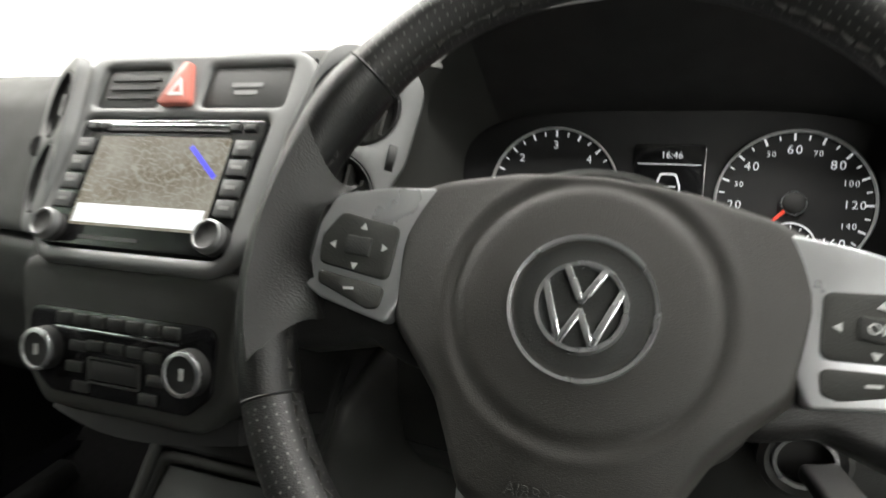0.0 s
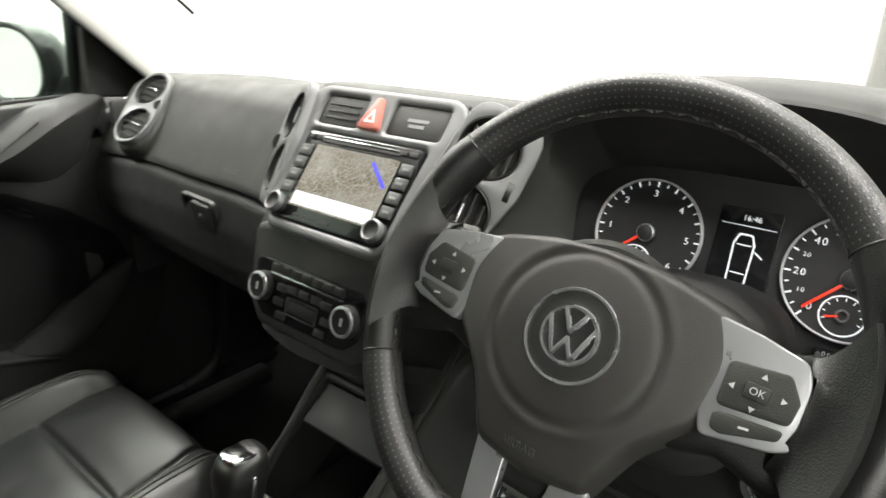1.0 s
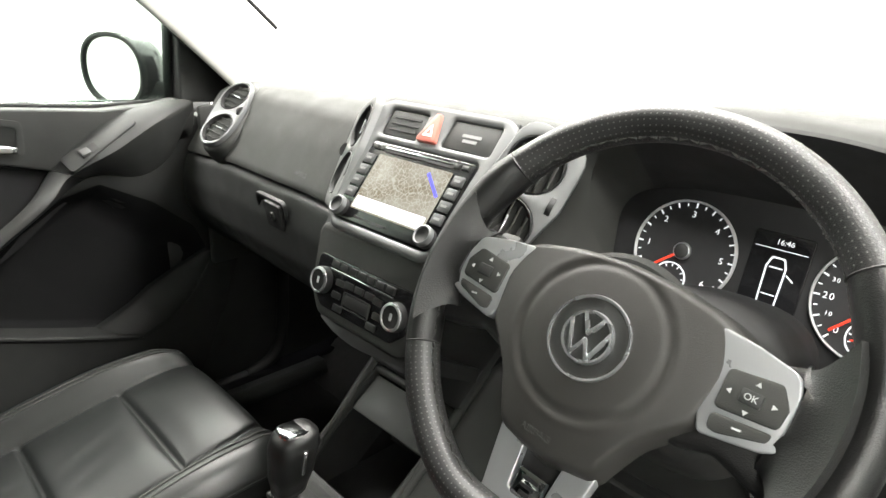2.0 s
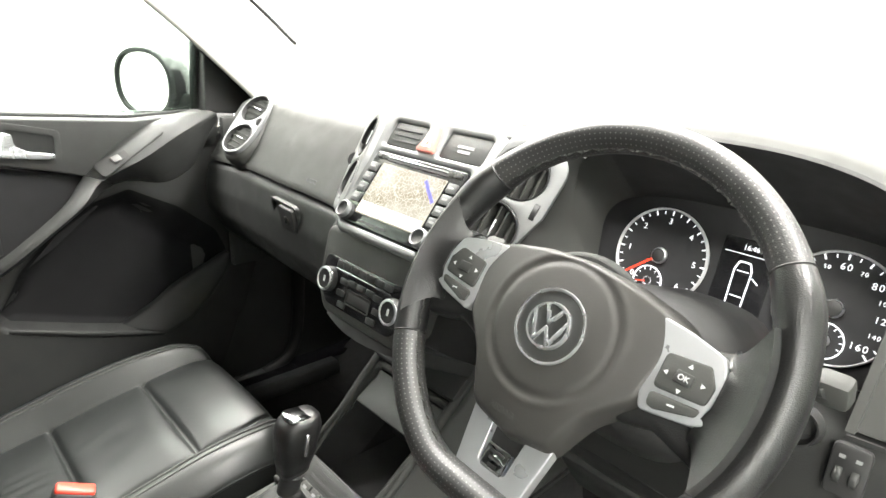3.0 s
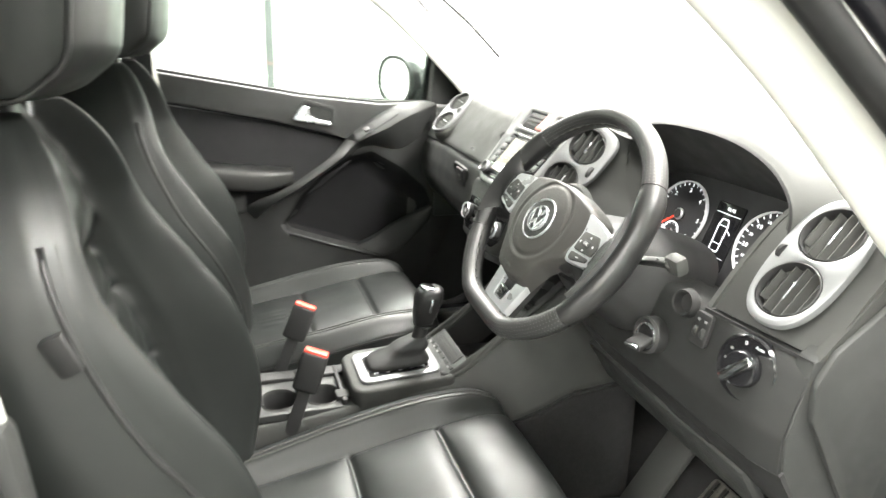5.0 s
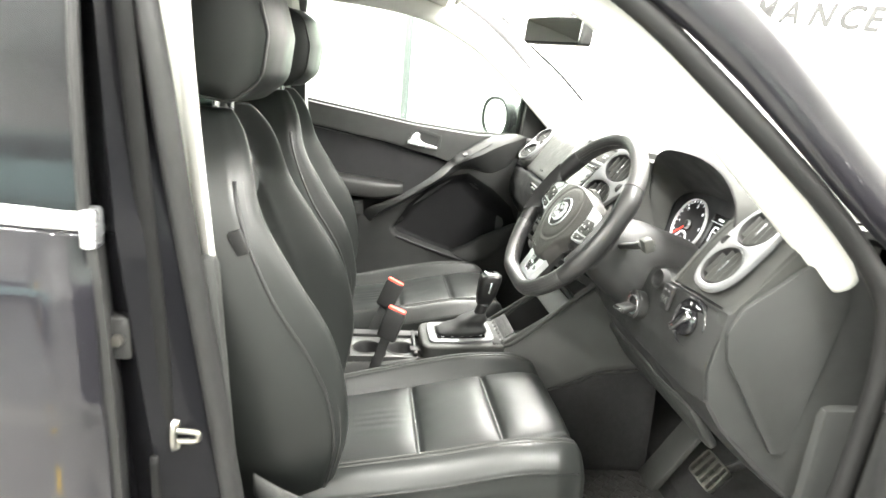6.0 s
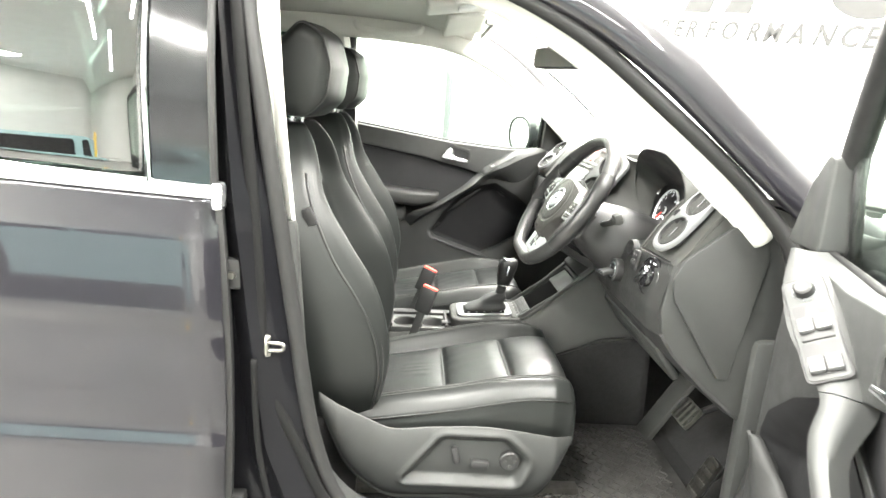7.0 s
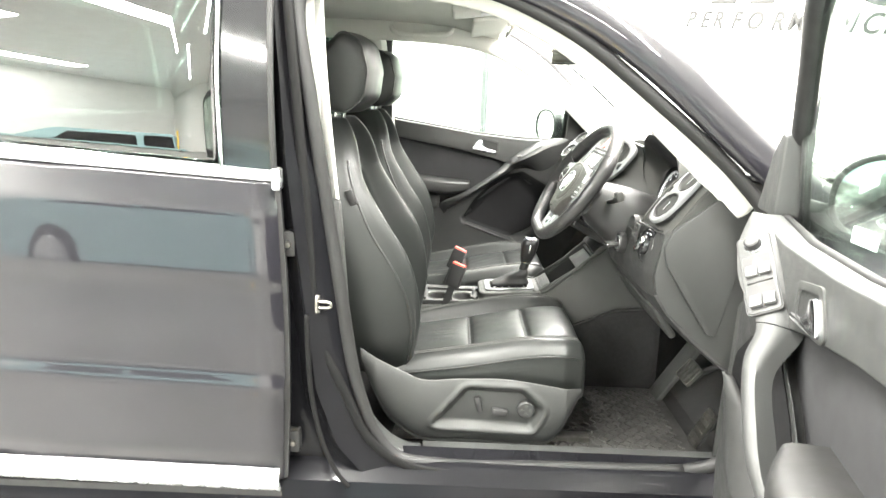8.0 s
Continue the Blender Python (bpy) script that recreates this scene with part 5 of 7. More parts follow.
# forked silver lower spoke with a badge between its arms
FORK = at(0, 0, -0.014)
part("lower_spoke", plate(rounded([(-0.044, -0.060), (-0.030, -0.160), (0.030, -0.160), (0.044, -0.060)], 0.012), 0.018, 0.005, m=FORK @ at(0, 0, -0.020), seg=3), PLASTIC_DARK, wheel)
FORK_LINE = [(-0.046, -0.090), (-0.0365, -0.150), (-0.034, -0.159), (0.034, -0.159), (0.0365, -0.150), (0.046, -0.090), (0.019, -0.096), (0.0150, -0.136), (-0.0150, -0.136), (-0.019, -0.096)]
part("spoke_trim", plate(rounded(FORK_LINE, [0.003, 0.02, 0.006, 0.006, 0.02, 0.003, 0.002, 0.004, 0.004, 0.002]), 0.013, 0.004, m=FORK @ at(0, 0, -0.006), seg=4), SPOKE_SILVER, wheel, "forked satin silver lower spoke", sharp=60)
bp = part("spoke_badge", plate(rounded([(-0.013, -0.140), (0.013, -0.140), (0.014, -0.115), (-0.014, -0.115)], 0.003), 0.006, 0.002, m=FORK @ at(0, 0, 0.001)), CHROME, wheel, "small chrome plate")
for i in range(3):
    part("badge_bar", box(0.016 - 0.003 * i, 0.003, 0.0008, m=FORK @ at(0.0, -0.121 - 0.006 * i, 0.0074)), PLASTIC_DARK, bp)

column = thing("steering_column", None, "black plastic steering column shroud with control stalks", "steering column")
rings = []
for k, (o, rx, rz) in enumerate((((0.392, 0.085, 1.030), 0.058, 0.048), ((0.393, 0.115, 1.012), 0.072, 0.062), ((0.394, 0.17, 0.985), 0.088, 0.078), ((0.40, 0.26, 0.955), 0.090, 0.080))):
    rings.append([(o[0] + x, o[1] + z * 0.45, o[2] + z) for x, z in oval(rx, rz, 32, 0, 0, 3.0)])
part("shroud", loft(rings), PLASTIC_DARK, column, "black column shroud", sharp=60)
for s, tip in ((1, (0.575, 0.120, 1.066)), (-1, (0.195, 0.150, 1.066))):
    base = (0.386 + s * 0.07, 0.125, 1.030)
    arm = curve_points([base, ((base[0] + tip[0]) / 2, 0.132, 1.048), tip], 10)
    st = part("stalk", sweep(arm, lambda i: (0.010 + 0.0006 * i, 0.007), 12), PLASTIC_LOW, column, "black control stalk", sharp=70)
    part("stalk_end", box(0.028, 0.020, 0.026, 0.006, m=pose(tip[0], tip[1], tip[2], 20)), PLASTIC, st)
    part("stalk_mark", box(0.010, 0.001, 0.004, m=pose(tip[0] - s * 0.03, tip[1] - 0.004, tip[2] - 0.004, 20)), DIM, st)
part("column_collar", lathe([(0.0, -0.014), (0.014, -0.014), (0.016, 0.000), (0.018, 0.001), (0.021, -0.012)], 36, m=basis((0.545, 0.168, 0.995), (1, 0.1, 0), (0, 0.2, 1))), PLASTIC_DARK, column)


# ---- front seats ----
def dent(d, width):
    return math.exp(-(d / width) ** 2)


BASE_LINE = [(-0.48, 0.570), (-0.40, 0.575), (-0.245, 0.600), (-0.08, 0.634), (0.02, 0.648), (0.06, 0.646)]
BOLSTER_LINE = [(-0.48, 0.022), (-0.30, 0.034), (-0.12, 0.034), (0.0, 0.022), (0.05, 0.010)]
GROOVES = (-0.245, -0.080)


def cushion_top(u, y):
    """Height of the cushion at u across (-1 to 1) and y along."""
    a = abs(u)
    z = curved(BASE_LINE, y)
    bol = curved(BOLSTER_LINE, y)
    crease = 0.585
    if a < crease:
        lo, hi = (-0.46, GROOVES[0]) if y < GROOVES[0] else (GROOVES if y < GROOVES[1] else (GROOVES[1], 0.085))
        k = (2 * y - lo - hi) / (hi - lo)
        edge = max(0.0, 1 - (a / crease) ** 4)
        z += 0.011 * max(0.0, 1 - k ** 4) * edge
        z += 0.0005 * math.sin(u * 46 + 3 * math.sin(u * 9)) * dent(y + 0.325, 0.055) * edge * (0.6 + 0.4 * math.sin(u * 7 + 1))
        z += 0.0003 * math.sin(u * 31 + 40 * y) * dent(y + 0.17, 0.06) * edge
        for c in GROOVES:
            z -= 0.007 * dent(y - c, 0.0045)
    z -= 0.008 * dent(a - crease, 0.014)
    z += bol * spline([(crease, 0.0), (0.76, 1.0)], a)
    z -= 0.0035 * dent(a - 0.775, 0.008)
    if a > 0.80:
        z -= 0.034 * ((a - 0.80) / 0.20) ** 2
    return z


def cushion_width(y):
    return spline([(-0.48, 0.225), (-0.2, 0.246), (0.0, 0.240), (0.05, 0.226)], y)


def cushion():
    """Seat cushion, middle at x = 0: quilted middle panels between raised side bolsters."""
    n = 120
    def ring(y, w, drop, low):
        pts = [(w * (-1 + 2 * i / n), y, cushion_top(-1 + 2 * i / n, y) - drop) for i in range(n + 1)]
        z1 = pts[n][2]
        for i in range(1, 11):
            k = i / 10
            pts.append((w * (1.0 + 0.016 * math.sin(math.pi * k) - 0.020 * dent(k - 0.06, 0.05)), y, z1 + (low - z1) * k))
        for i in range(1, 8):
            pts.append((w * (1 - 2 * i / 8), y, low))
        for i in range(0, 10):
            k = 1 - i / 10
            pts.append((-w * (1.0 + 0.016 * math.sin(math.pi * k) - 0.020 * dent(k - 0.06, 0.05)), y, low + (z1 - low) * i / 10))
        return pts
    rings = [ring(-0.48 + 0.525 * i / 130, cushion_width(-0.48 + 0.525 * i / 130), 0, 0.500) for i in range(131)]
    for k in range(1, 10):
        a = math.pi / 2 * k / 9
        rings.append(ring(0.045 + 0.024 * math.sin(a), 0.226 - 0.020 * (1 - math.cos(a)), 0.046 * (1 - math.cos(a)), 0.500 + 0.01 * k / 9))
    last = rings[-1]
    rings.append([(x * 0.998, y + 0.001, 0.510 + (z - 0.510) * 0.7) for x, y, z in last])
    rings.append([(x * 0.995, y - 0.008, 0.510 + (z - 0.510) * 0.2) for x, y, z in last])
    return loft(rings)


PIPING = [(0.56, -0.432), (0.60, -0.424), (0.683, -0.412), (0.77, -0.424), (0.853, -0.460), (0.947, -0.519), (1.038, -0.561), (1.115, -0.586), (1.235, -0.604)]
CREST = [(0.56, -0.415), (0.60, -0.408), (0.706, -0.390), (0.793, -0.398), (0.89, -0.428), (0.984, -0.487), (1.095, -0.551), (1.235, -0.575)]
MIDDLE = [(0.56, -0.478), (0.64, -0.482), (0.76, -0.500), (0.90, -0.540), (1.02, -0.585), (1.235, -0.640)]
BEHIND = [(0.56, -0.610), (0.80, -0.690), (1.05, -0.745), (1.235, -0.765)]
HALF = [(0.56, 0.215), (0.68, 0.245), (0.93, 0.252), (1.08, 0.226), (1.17, 0.178), (1.235, 0.128)]


def curved(keys, t):
    """A value on a smooth line through (t, value) keys, with no flat steps at them."""
    if t <= keys[0][0]:
        return keys[0][1]
    if t >= keys[-1][0]:
        return keys[-1][1]
    i = max(j for j in range(len(keys) - 1) if keys[j][0] <= t)
    def slope(j):
        a, b = keys[max(j - 1, 0)], keys[min(j + 1, len(keys) - 1)]
        return (b[1] - a[1]) / (b[0] - a[0])
    (a, p), (b, q) = keys[i], keys[i + 1]
    h = b - a
    k = (t - a) / h
    return (2 * k ** 3 - 3 * k * k + 1) * p + (k ** 3 - 2 * k * k + k) * h * slope(i) + (-2 * k ** 3 + 3 * k * k) * q + (k ** 3 - k * k) * h * slope(i + 1)


def backrest():
    """Backrest in level slices: sunken middle panel, proud bolsters, flat outer cheeks."""
    n = 110
    rings = []
    for j in range(125):
        z = 0.56 + 0.675 * j / 124
        w, crest, pipe, mid, back = (curved(k, z) for k in (HALF, CREST, PIPING, MIDDLE, BEHIND))
        sink = 0.024 * spline([(0.60, 0.5), (0.70, 1.0)], z) * (1 - spline([(1.045, 0.0), (1.075, 1.0)], z))
        pts = []
        for i in range(n + 1):
            u = -1 + 2 * i / n
            a = abs(u)
            y = mid - sink * (1 - spline([(0.50, 0.0), (0.60, 1.0)], a)) + 0.010 * (1 - min(1, (a / 0.5)) ** 2)
            y += (crest - mid) * spline([(0.52, 0.0), (0.86, 1.0)], a)
            y -= 0.010 * dent(a - 0.56, 0.016) * (1 - spline([(1.0, 0.0), (1.06, 1.0)], z))
            if a < 0.56:
                for c in (0.735, 0.855, 0.965):
                    y -= 0.009 * dent(z - c, 0.006)
                y -= 0.012 * dent(z - 1.060, 0.008)
                y += 0.0012 * math.sin(z * 160 + 6 * u)
            if a > 0.86:
                y += (pipe - crest) * ((a - 0.86) / 0.10) ** 1.6 if a < 0.96 else (pipe - crest) - 0.030 * ((a - 0.96) / 0.04) ** 1.5
            y -= 0.004 * dent(a - 0.945, 0.010)
            pts.append((w * u, y, z))
        y1 = pts[n][1]
        for i in range(1, 10):
            k = i / 10
            pts.append((w * (1 + 0.05 * math.sin(math.pi * min(1, k * 1.1)) ** 0.8), y1 + (back + 0.02 - y1) * k, z))
        for i in range(0, 9):
            k = 1 - 2 * i / 8
            pts.append((w * k * 0.97, back - 0.018 * (1 - k * k), z))
        for i in range(9, 0, -1):
            k = i / 10
            pts.append((-w * (1 + 0.05 * math.sin(math.pi * min(1, k * 1.1)) ** 0.8), y1 + (back + 0.02 - y1) * k, z))
        rings.append(pts)
    # the top closes in a rounded brow below the headrest
    out = []
    for ring in rings:
        z = ring[0][2]
        k = max(0.0, (z - 1.125) / 0.125)
        f = math.sqrt(max(0.0, 1 - k * k))
        out.append([(x * (0.55 + 0.45 * f), -0.672 + (y + 0.672) * (0.22 + 0.78 * f), z + 0.004 * k) for x, y, z in ring])
    return loft(out)


HEAD_LINE = rounded([(-0.112, -0.010), (-0.088, -0.085), (0.020, -0.100), (0.068, -0.060), (0.078, 0.015), (0.060, 0.085), (0.012, 0.114)], [0.015, 0.03, 0.04, 0.05, 0.05, 0.04, 0.025], 6)


def headrest_body():
    """A wedge-shaped cushion: rounded front, sloping back."""
    rings = []
    for i in range(49):
        u = -1 + 2 * i / 48
        k = (1 - abs(u) ** 14) ** 0.25 if abs(u) < 1 else 0.0
        k = (0.70 + 0.30 * k) * (1 - 0.012 * dent(abs(u) - 0.95, 0.02))
        rings.append([(0.138 * u, -0.600 + (y + 0.01) * k - 0.01 - 0.03 * (u * u), 1.350 + z * k) for y, z in HEAD_LINE])
    return loft(rings)


def car_seat(m, outer, label):
    """A seat with its middle at x = 0; outer is the side on which its switches sit."""
    seat = thing("car_seat", m, label, "car seat", "front seats")
    cu = part("cushion", cushion(), LEATHER, seat, "black leather seat cushion in quilted panels", sharp=180)
    b = part("backrest", backrest(), LEATHER, seat, "black leather backrest with side bolsters", sharp=180)
    h = part("headrest", headrest_body(), LEATHER, seat, "black leather headrest", sharp=180)
    for u in (0.92, -0.92):
        part("piping", sweep([(0.138 * u * 1.004, -0.600 + (y + 0.01) * 0.978 - 0.01 - 0.03 * u * u, 1.350 + z * 0.978) for y, z in HEAD_LINE], 0.0030, 8, closed=True, up=(1, 0, 0)), LEATHER_SMOOTH, h, sharp=180)
    for s in (1, -1):
        post = part("headrest_post", sweep([(s * 0.066, -0.648, 1.20), (s * 0.066, -0.640, 1.30)], 0.0065, 12), CHROME, h, "chrome post")
        part("post_sleeve", lathe([(0.012, 0.0), (0.015, 0.004), (0.015, 0.010), (0.010, 0.012)], 20, m=at(s * 0.066, -0.648, 1.258)), PLASTIC_DARK, post)
        ys = [-0.44 + 0.0125 * i for i in range(40)]
        for off in (0.75, 0.80):
            # twin seams just proud of the leather, along the bolsters' crests
            part("seam", sweep([(s * off * cushion_width(y), y, cushion_top(off, y) + 0.0004) for y in ys], 0.0016, 6), STITCH, cu)
        part("piping", sweep([(s * 0.992 * cushion_width(y), y, cushion_top(1.0, y) - 0.003) for y in ys], 0.0032, 8), LEATHER_SMOOTH, cu, sharp=180)
        zs = [0.58 + 0.0205 * i for i in range(28)]
        part("piping", sweep([(s * 0.957 * curved(HALF, z), curved(PIPING, z) - 0.0005, z) for z in zs], 0.0034, 8, up=(0, 1, 0)), LEATHER_SMOOTH, b, sharp=180)
        part("seam", sweep([(s * 0.925 * curved(HALF, z), curved(PIPING, z) + 0.30 * (curved(CREST, z) - curved(PIPING, z)) + 0.0035, z) for z in zs], 0.0012, 6, up=(0, 1, 0)), STITCH, b)
    part("lumbar_tag", box(0.012, 0.020, 0.040, 0.002, m=pose(outer * 0.233, -0.575, 1.045, 22)), PLASTIC_DARK, b)
    part("seat_base", box(0.44, 0.42, 0.12, 0.02, m=at(0, -0.20, 0.440)), PLASTIC_DARK, seat)
    for s in (1, -1):
        part("seat_rail", box(0.035, 0.56, 0.03, 0.005, m=at(s * 0.19, -0.18, 0.362)), STEEL, seat)
    # side valance with the switch recess
    recess = rounded([(-0.366, 0.432), (-0.262, 0.556), (-0.105, 0.553), (-0.042, 0.500), (-0.072, 0.424)], [0.02, 0.04, 0.04, 0.03, 0.03], 4)
    def valance(u, v):
        y = -0.545 + 0.60 * u
        top = curved([(-0.545, 0.648), (-0.50, 0.622), (-0.435, 0.590), (-0.375, 0.566), (-0.285, 0.572), (-0.149, 0.575), (0.055, 0.547)], y)
        low = curved([(-0.545, 0.605), (-0.488, 0.474), (-0.43, 0.410), (-0.374, 0.381), (-0.25, 0.380), (-0.035, 0.382), (0.01, 0.432), (0.055, 0.530)], y)
        z = top + (low - top) * v
        x = 0.262 + 0.024 * math.sin(math.pi * min(1, 0.04 + v * 1.02)) ** 0.5 * min(1, (top - low) / 0.12) - 0.012 * spline([(0.0, 0.0), (0.055, 1.0)], y)
        d = inside_depth(recess, y, z)
        x += 0.004 * dent(d + 0.004, 0.007) - 0.021 * spline([(0.0, 0.0), (0.022, 1.0)], d)
        return (outer * x, y, z)
    val = part("side_valance", skin(valance, 150, 70, 0.006), PLASTIC_LOW, seat, "grey plastic seat side cover", sharp=180)
    K = basis((outer * 0.264, -0.096, 0.490), (0, outer, 0), (0, 0, 1))
    kn = part("switch_knob", lathe([(0.024, -0.004), (0.024, 0.012), (0.021, 0.015), (0.0, 0.014)], 36, m=K), PLASTIC_DARK, val, "round lumbar switch")
    for i in range(4):
        a = math.pi / 2 * i
        part("dimple", cyl(0.0048, 0.0042, 0.0012, 14, m=K @ at(0.0115 * math.cos(a), 0.0115 * math.sin(a), 0.0145)), PLASTIC, kn)
    part("switch_lever", box(0.015, 0.044, 0.016, 0.004, m=K @ pose(-outer * 0.128, 0.010, 0.006, 0, 0, outer * 14)), PLASTIC_DARK, val, "upright backrest switch")
    part("switch_lever", box(0.044, 0.020, 0.016, 0.004, m=K @ pose(-outer * 0.070, -0.012, 0.006, 0, 0, -outer * 6)), PLASTIC_DARK, val, "level cushion switch")
    return seat


car_seat(at(0.390, 0, 0), 1, "black leather driver's seat with electric side switches")
car_seat(at(-0.372, 0, 0), -1, "black leather passenger seat with stitched bolsters")


# ---- seat belt buckles ----
def buckle(m, label):
    b = thing("belt_buckle", m @ Matrix.Scale(1.18, 4), label, "belt buckle", "belt buckles")
    part("body", box(0.044, 0.022, 0.072, 0.006, m=at(0, 0, 0.036), seg=3), PLASTIC_DARK, b)
    part("release_button", box(0.040, 0.018, 0.009, 0.003, m=at(0, 0, 0.0705), seg=3), RED, b, "red release button")
    part("strap", box(0.022, 0.006, 0.17, 0.002, m=at(0, 0, -0.080)), PLASTIC_DARK, b)
    return b


buckle(pose(0.096, -0.306, 0.652, -6, 16, 72), "black seat belt buckle with red button beside the driver's seat")
buckle(pose(-0.131, -0.305, 0.652, -6, 20, 72), "black seat belt buckle with red button beside the passenger seat")


# ---- front doors ----
LEDGE = (  # upper edge, crest, underside and back of the ledge and pull handle: (s, z, n) from the hinges backwards
    ((0.235, 1.122, 0.004), (0.200, 1.114, 0.012), (0.186, 1.060, -0.030), (0.235, 1.122, -0.030)),
    ((0.330, 1.106, 0.003), (0.302, 1.078, 0.050), (0.236, 0.985, -0.016), (0.330, 1.100, -0.030)),
    ((0.420, 1.058, 0.004), (0.388, 1.030, 0.060), (0.318, 0.948, -0.010), (0.420, 1.050, -0.030)),
    ((0.488, 1.004, 0.010), (0.440, 0.986, 0.066), (0.375, 0.955, 0.006), (0.485, 0.995, -0.024)),
    ((0.545, 0.956, 0.050), (0.475, 0.947, 0.074), (0.470, 0.933, 0.046), (0.542, 0.944, 0.024)),
    ((0.620, 0.902, 0.058), (0.548, 0.900, 0.084), (0.548, 0.884, 0.050), (0.614, 0.890, 0.030)),
    ((0.692, 0.856, 0.056), (0.620, 0.846, 0.082), (0.622, 0.828, 0.044), (0.686, 0.842, 0.026)),
    ((0.780, 0.812, 0.030), (0.686, 0.782, 0.056), (0.690, 0.764, 0.000), (0.775, 0.795, -0.020)),
    ((0.800, 0.765, -0.012), (0.735, 0.730, 0.012), (0.740, 0.715, -0.030), (0.795, 0.755, -0.034)))


def ledge_ring(t):
    """Section of the ledge at t, in steps of its rows."""
    edges = []
    for k in range(4):
        c = curve_points([row[k] for row in LEDGE], 8 * 48)
        edges.append(c[int(round(t * 48))])
    u, c, b, w = edges
    slim = spline([(1.6, 0.0), (3.4, 0.52)], t)
    c, b = c.lerp(u, slim) + Vector((0, 0.004, 0.0)) * slim, b.lerp(w, slim)
    out = (c - b).normalized() * 0.004
    ring = [u, u.lerp(c, 0.25) + Vector((0, 0.002, 0.003)), u.lerp(c, 0.5) + Vector((0, 0.003, 0.004)), u.lerp(c, 0.75) + Vector((0, 0.002, 0.004)), u.lerp(c, 0.93) + Vector((0, 0.0015, 0.001)),
            c + (u - c) * 0.02 + out * 0.2, c.lerp(b, 0.10), c.lerp(b, 0.5), c.lerp(b, 0.92), b.lerp(w, 0.1), b.lerp(w, 0.9), w, w.lerp(u, 0.7)]
    return ring


BOWL = rounded([(0.405, 0.972), (0.477, 0.952), (0.571, 0.892), (0.640, 0.822), (0.690, 0.734), (0.675, 0.704), (0.527, 0.654), (0.366, 0.605), (0.301, 0.629), (0.25, 0.677), (0.208, 0.728), (0.184, 0.775), (0.212, 0.84), (0.300, 0.915)],
               [0.02, 0, 0, 0, 0.02, 0.01, 0, 0.01, 0, 0, 0, 0.04, 0.05, 0.05], 4)


def panel_depth(s, z):
    d = inside_depth(BOWL, s, z)
    soft = spline([(0.74, 0.0), (0.84, 1.0)], z) * spline([(0.34, 1.0), (0.46, 0.0)], s)
    k = max(0.0, min(1.0, d / (0.012 + 0.056 * soft + 0.03 * spline([(0.72, 0.0), (0.76, 1.0)], z))))
    n = -0.002 - 0.052 * k * k * (3 - 2 * k)
    return n - 0.030 * spline([(0.105, 1.0), (0.20, 0.0)], s) - 0.014 * spline([(0.43, 1.0), (0.50, 0.0)], z)


def lower_panel(u, v):
    """Lower trim of a door: flat, with a pocket that falls in softly at the front and steeply at its lip."""
    z0 = 0.43 + 0.64 * v
    front = line([(0.43, 0.250), (0.61, 0.185), (0.77, 0.105), (0.95, 0.105), (1.075, 0.170)], z0)
    s = front + (1.045 - front) * u
    top = line([(0.105, 1.075), (0.178, 1.070), (0.30, 1.030), (0.42, 0.992), (0.56, 0.915), (0.71, 0.805), (0.80, 0.80), (1.045, 0.86)], s)
    lip = line([(0.10, 0.590), (0.366, 0.605), (0.527, 0.654), (0.675, 0.704), (0.80, 0.715), (1.045, 0.715)], s)
    z = line([(0.0, 0.43), (0.30, lip), (0.36, lip + 0.014), (1.0, top)], v)
    return (s, z, panel_depth(s, z))


def pocket_floor(u, v):
    """Lining of the pocket, from its middle out to its border."""
    a, b = BOWL[int(round(u * len(BOWL))) % len(BOWL)]
    s, z = 0.45 + (a - 0.45) * 0.95 * v, 0.79 + (b - 0.79) * 0.95 * v
    return (s, z, panel_depth(s, z) + 0.006)


FLAP_TOP = [(0.460, 0.636), (0.376, 0.676), (0.329, 0.710), (0.271, 0.741), (0.205, 0.778)]
FLAP_FOOT = [(0.360, 0.606), (0.301, 0.629), (0.250, 0.677), (0.208, 0.728), (0.186, 0.775)]


def map_flap(u, v):
    """Rounded front wall of the map pocket."""
    (a, b), (c, d) = [[spline([(i / 4, p[j]) for i, p in enumerate(row)], u) for j in (0, 1)] for row in (FLAP_TOP, FLAP_FOOT)]
    return (a + (c - a) * v, b + (d - b) * v, -0.036 + 0.036 * u ** 3 * (1 - v) + 0.045 * math.sin(math.pi / 2 * v) ** 0.65)


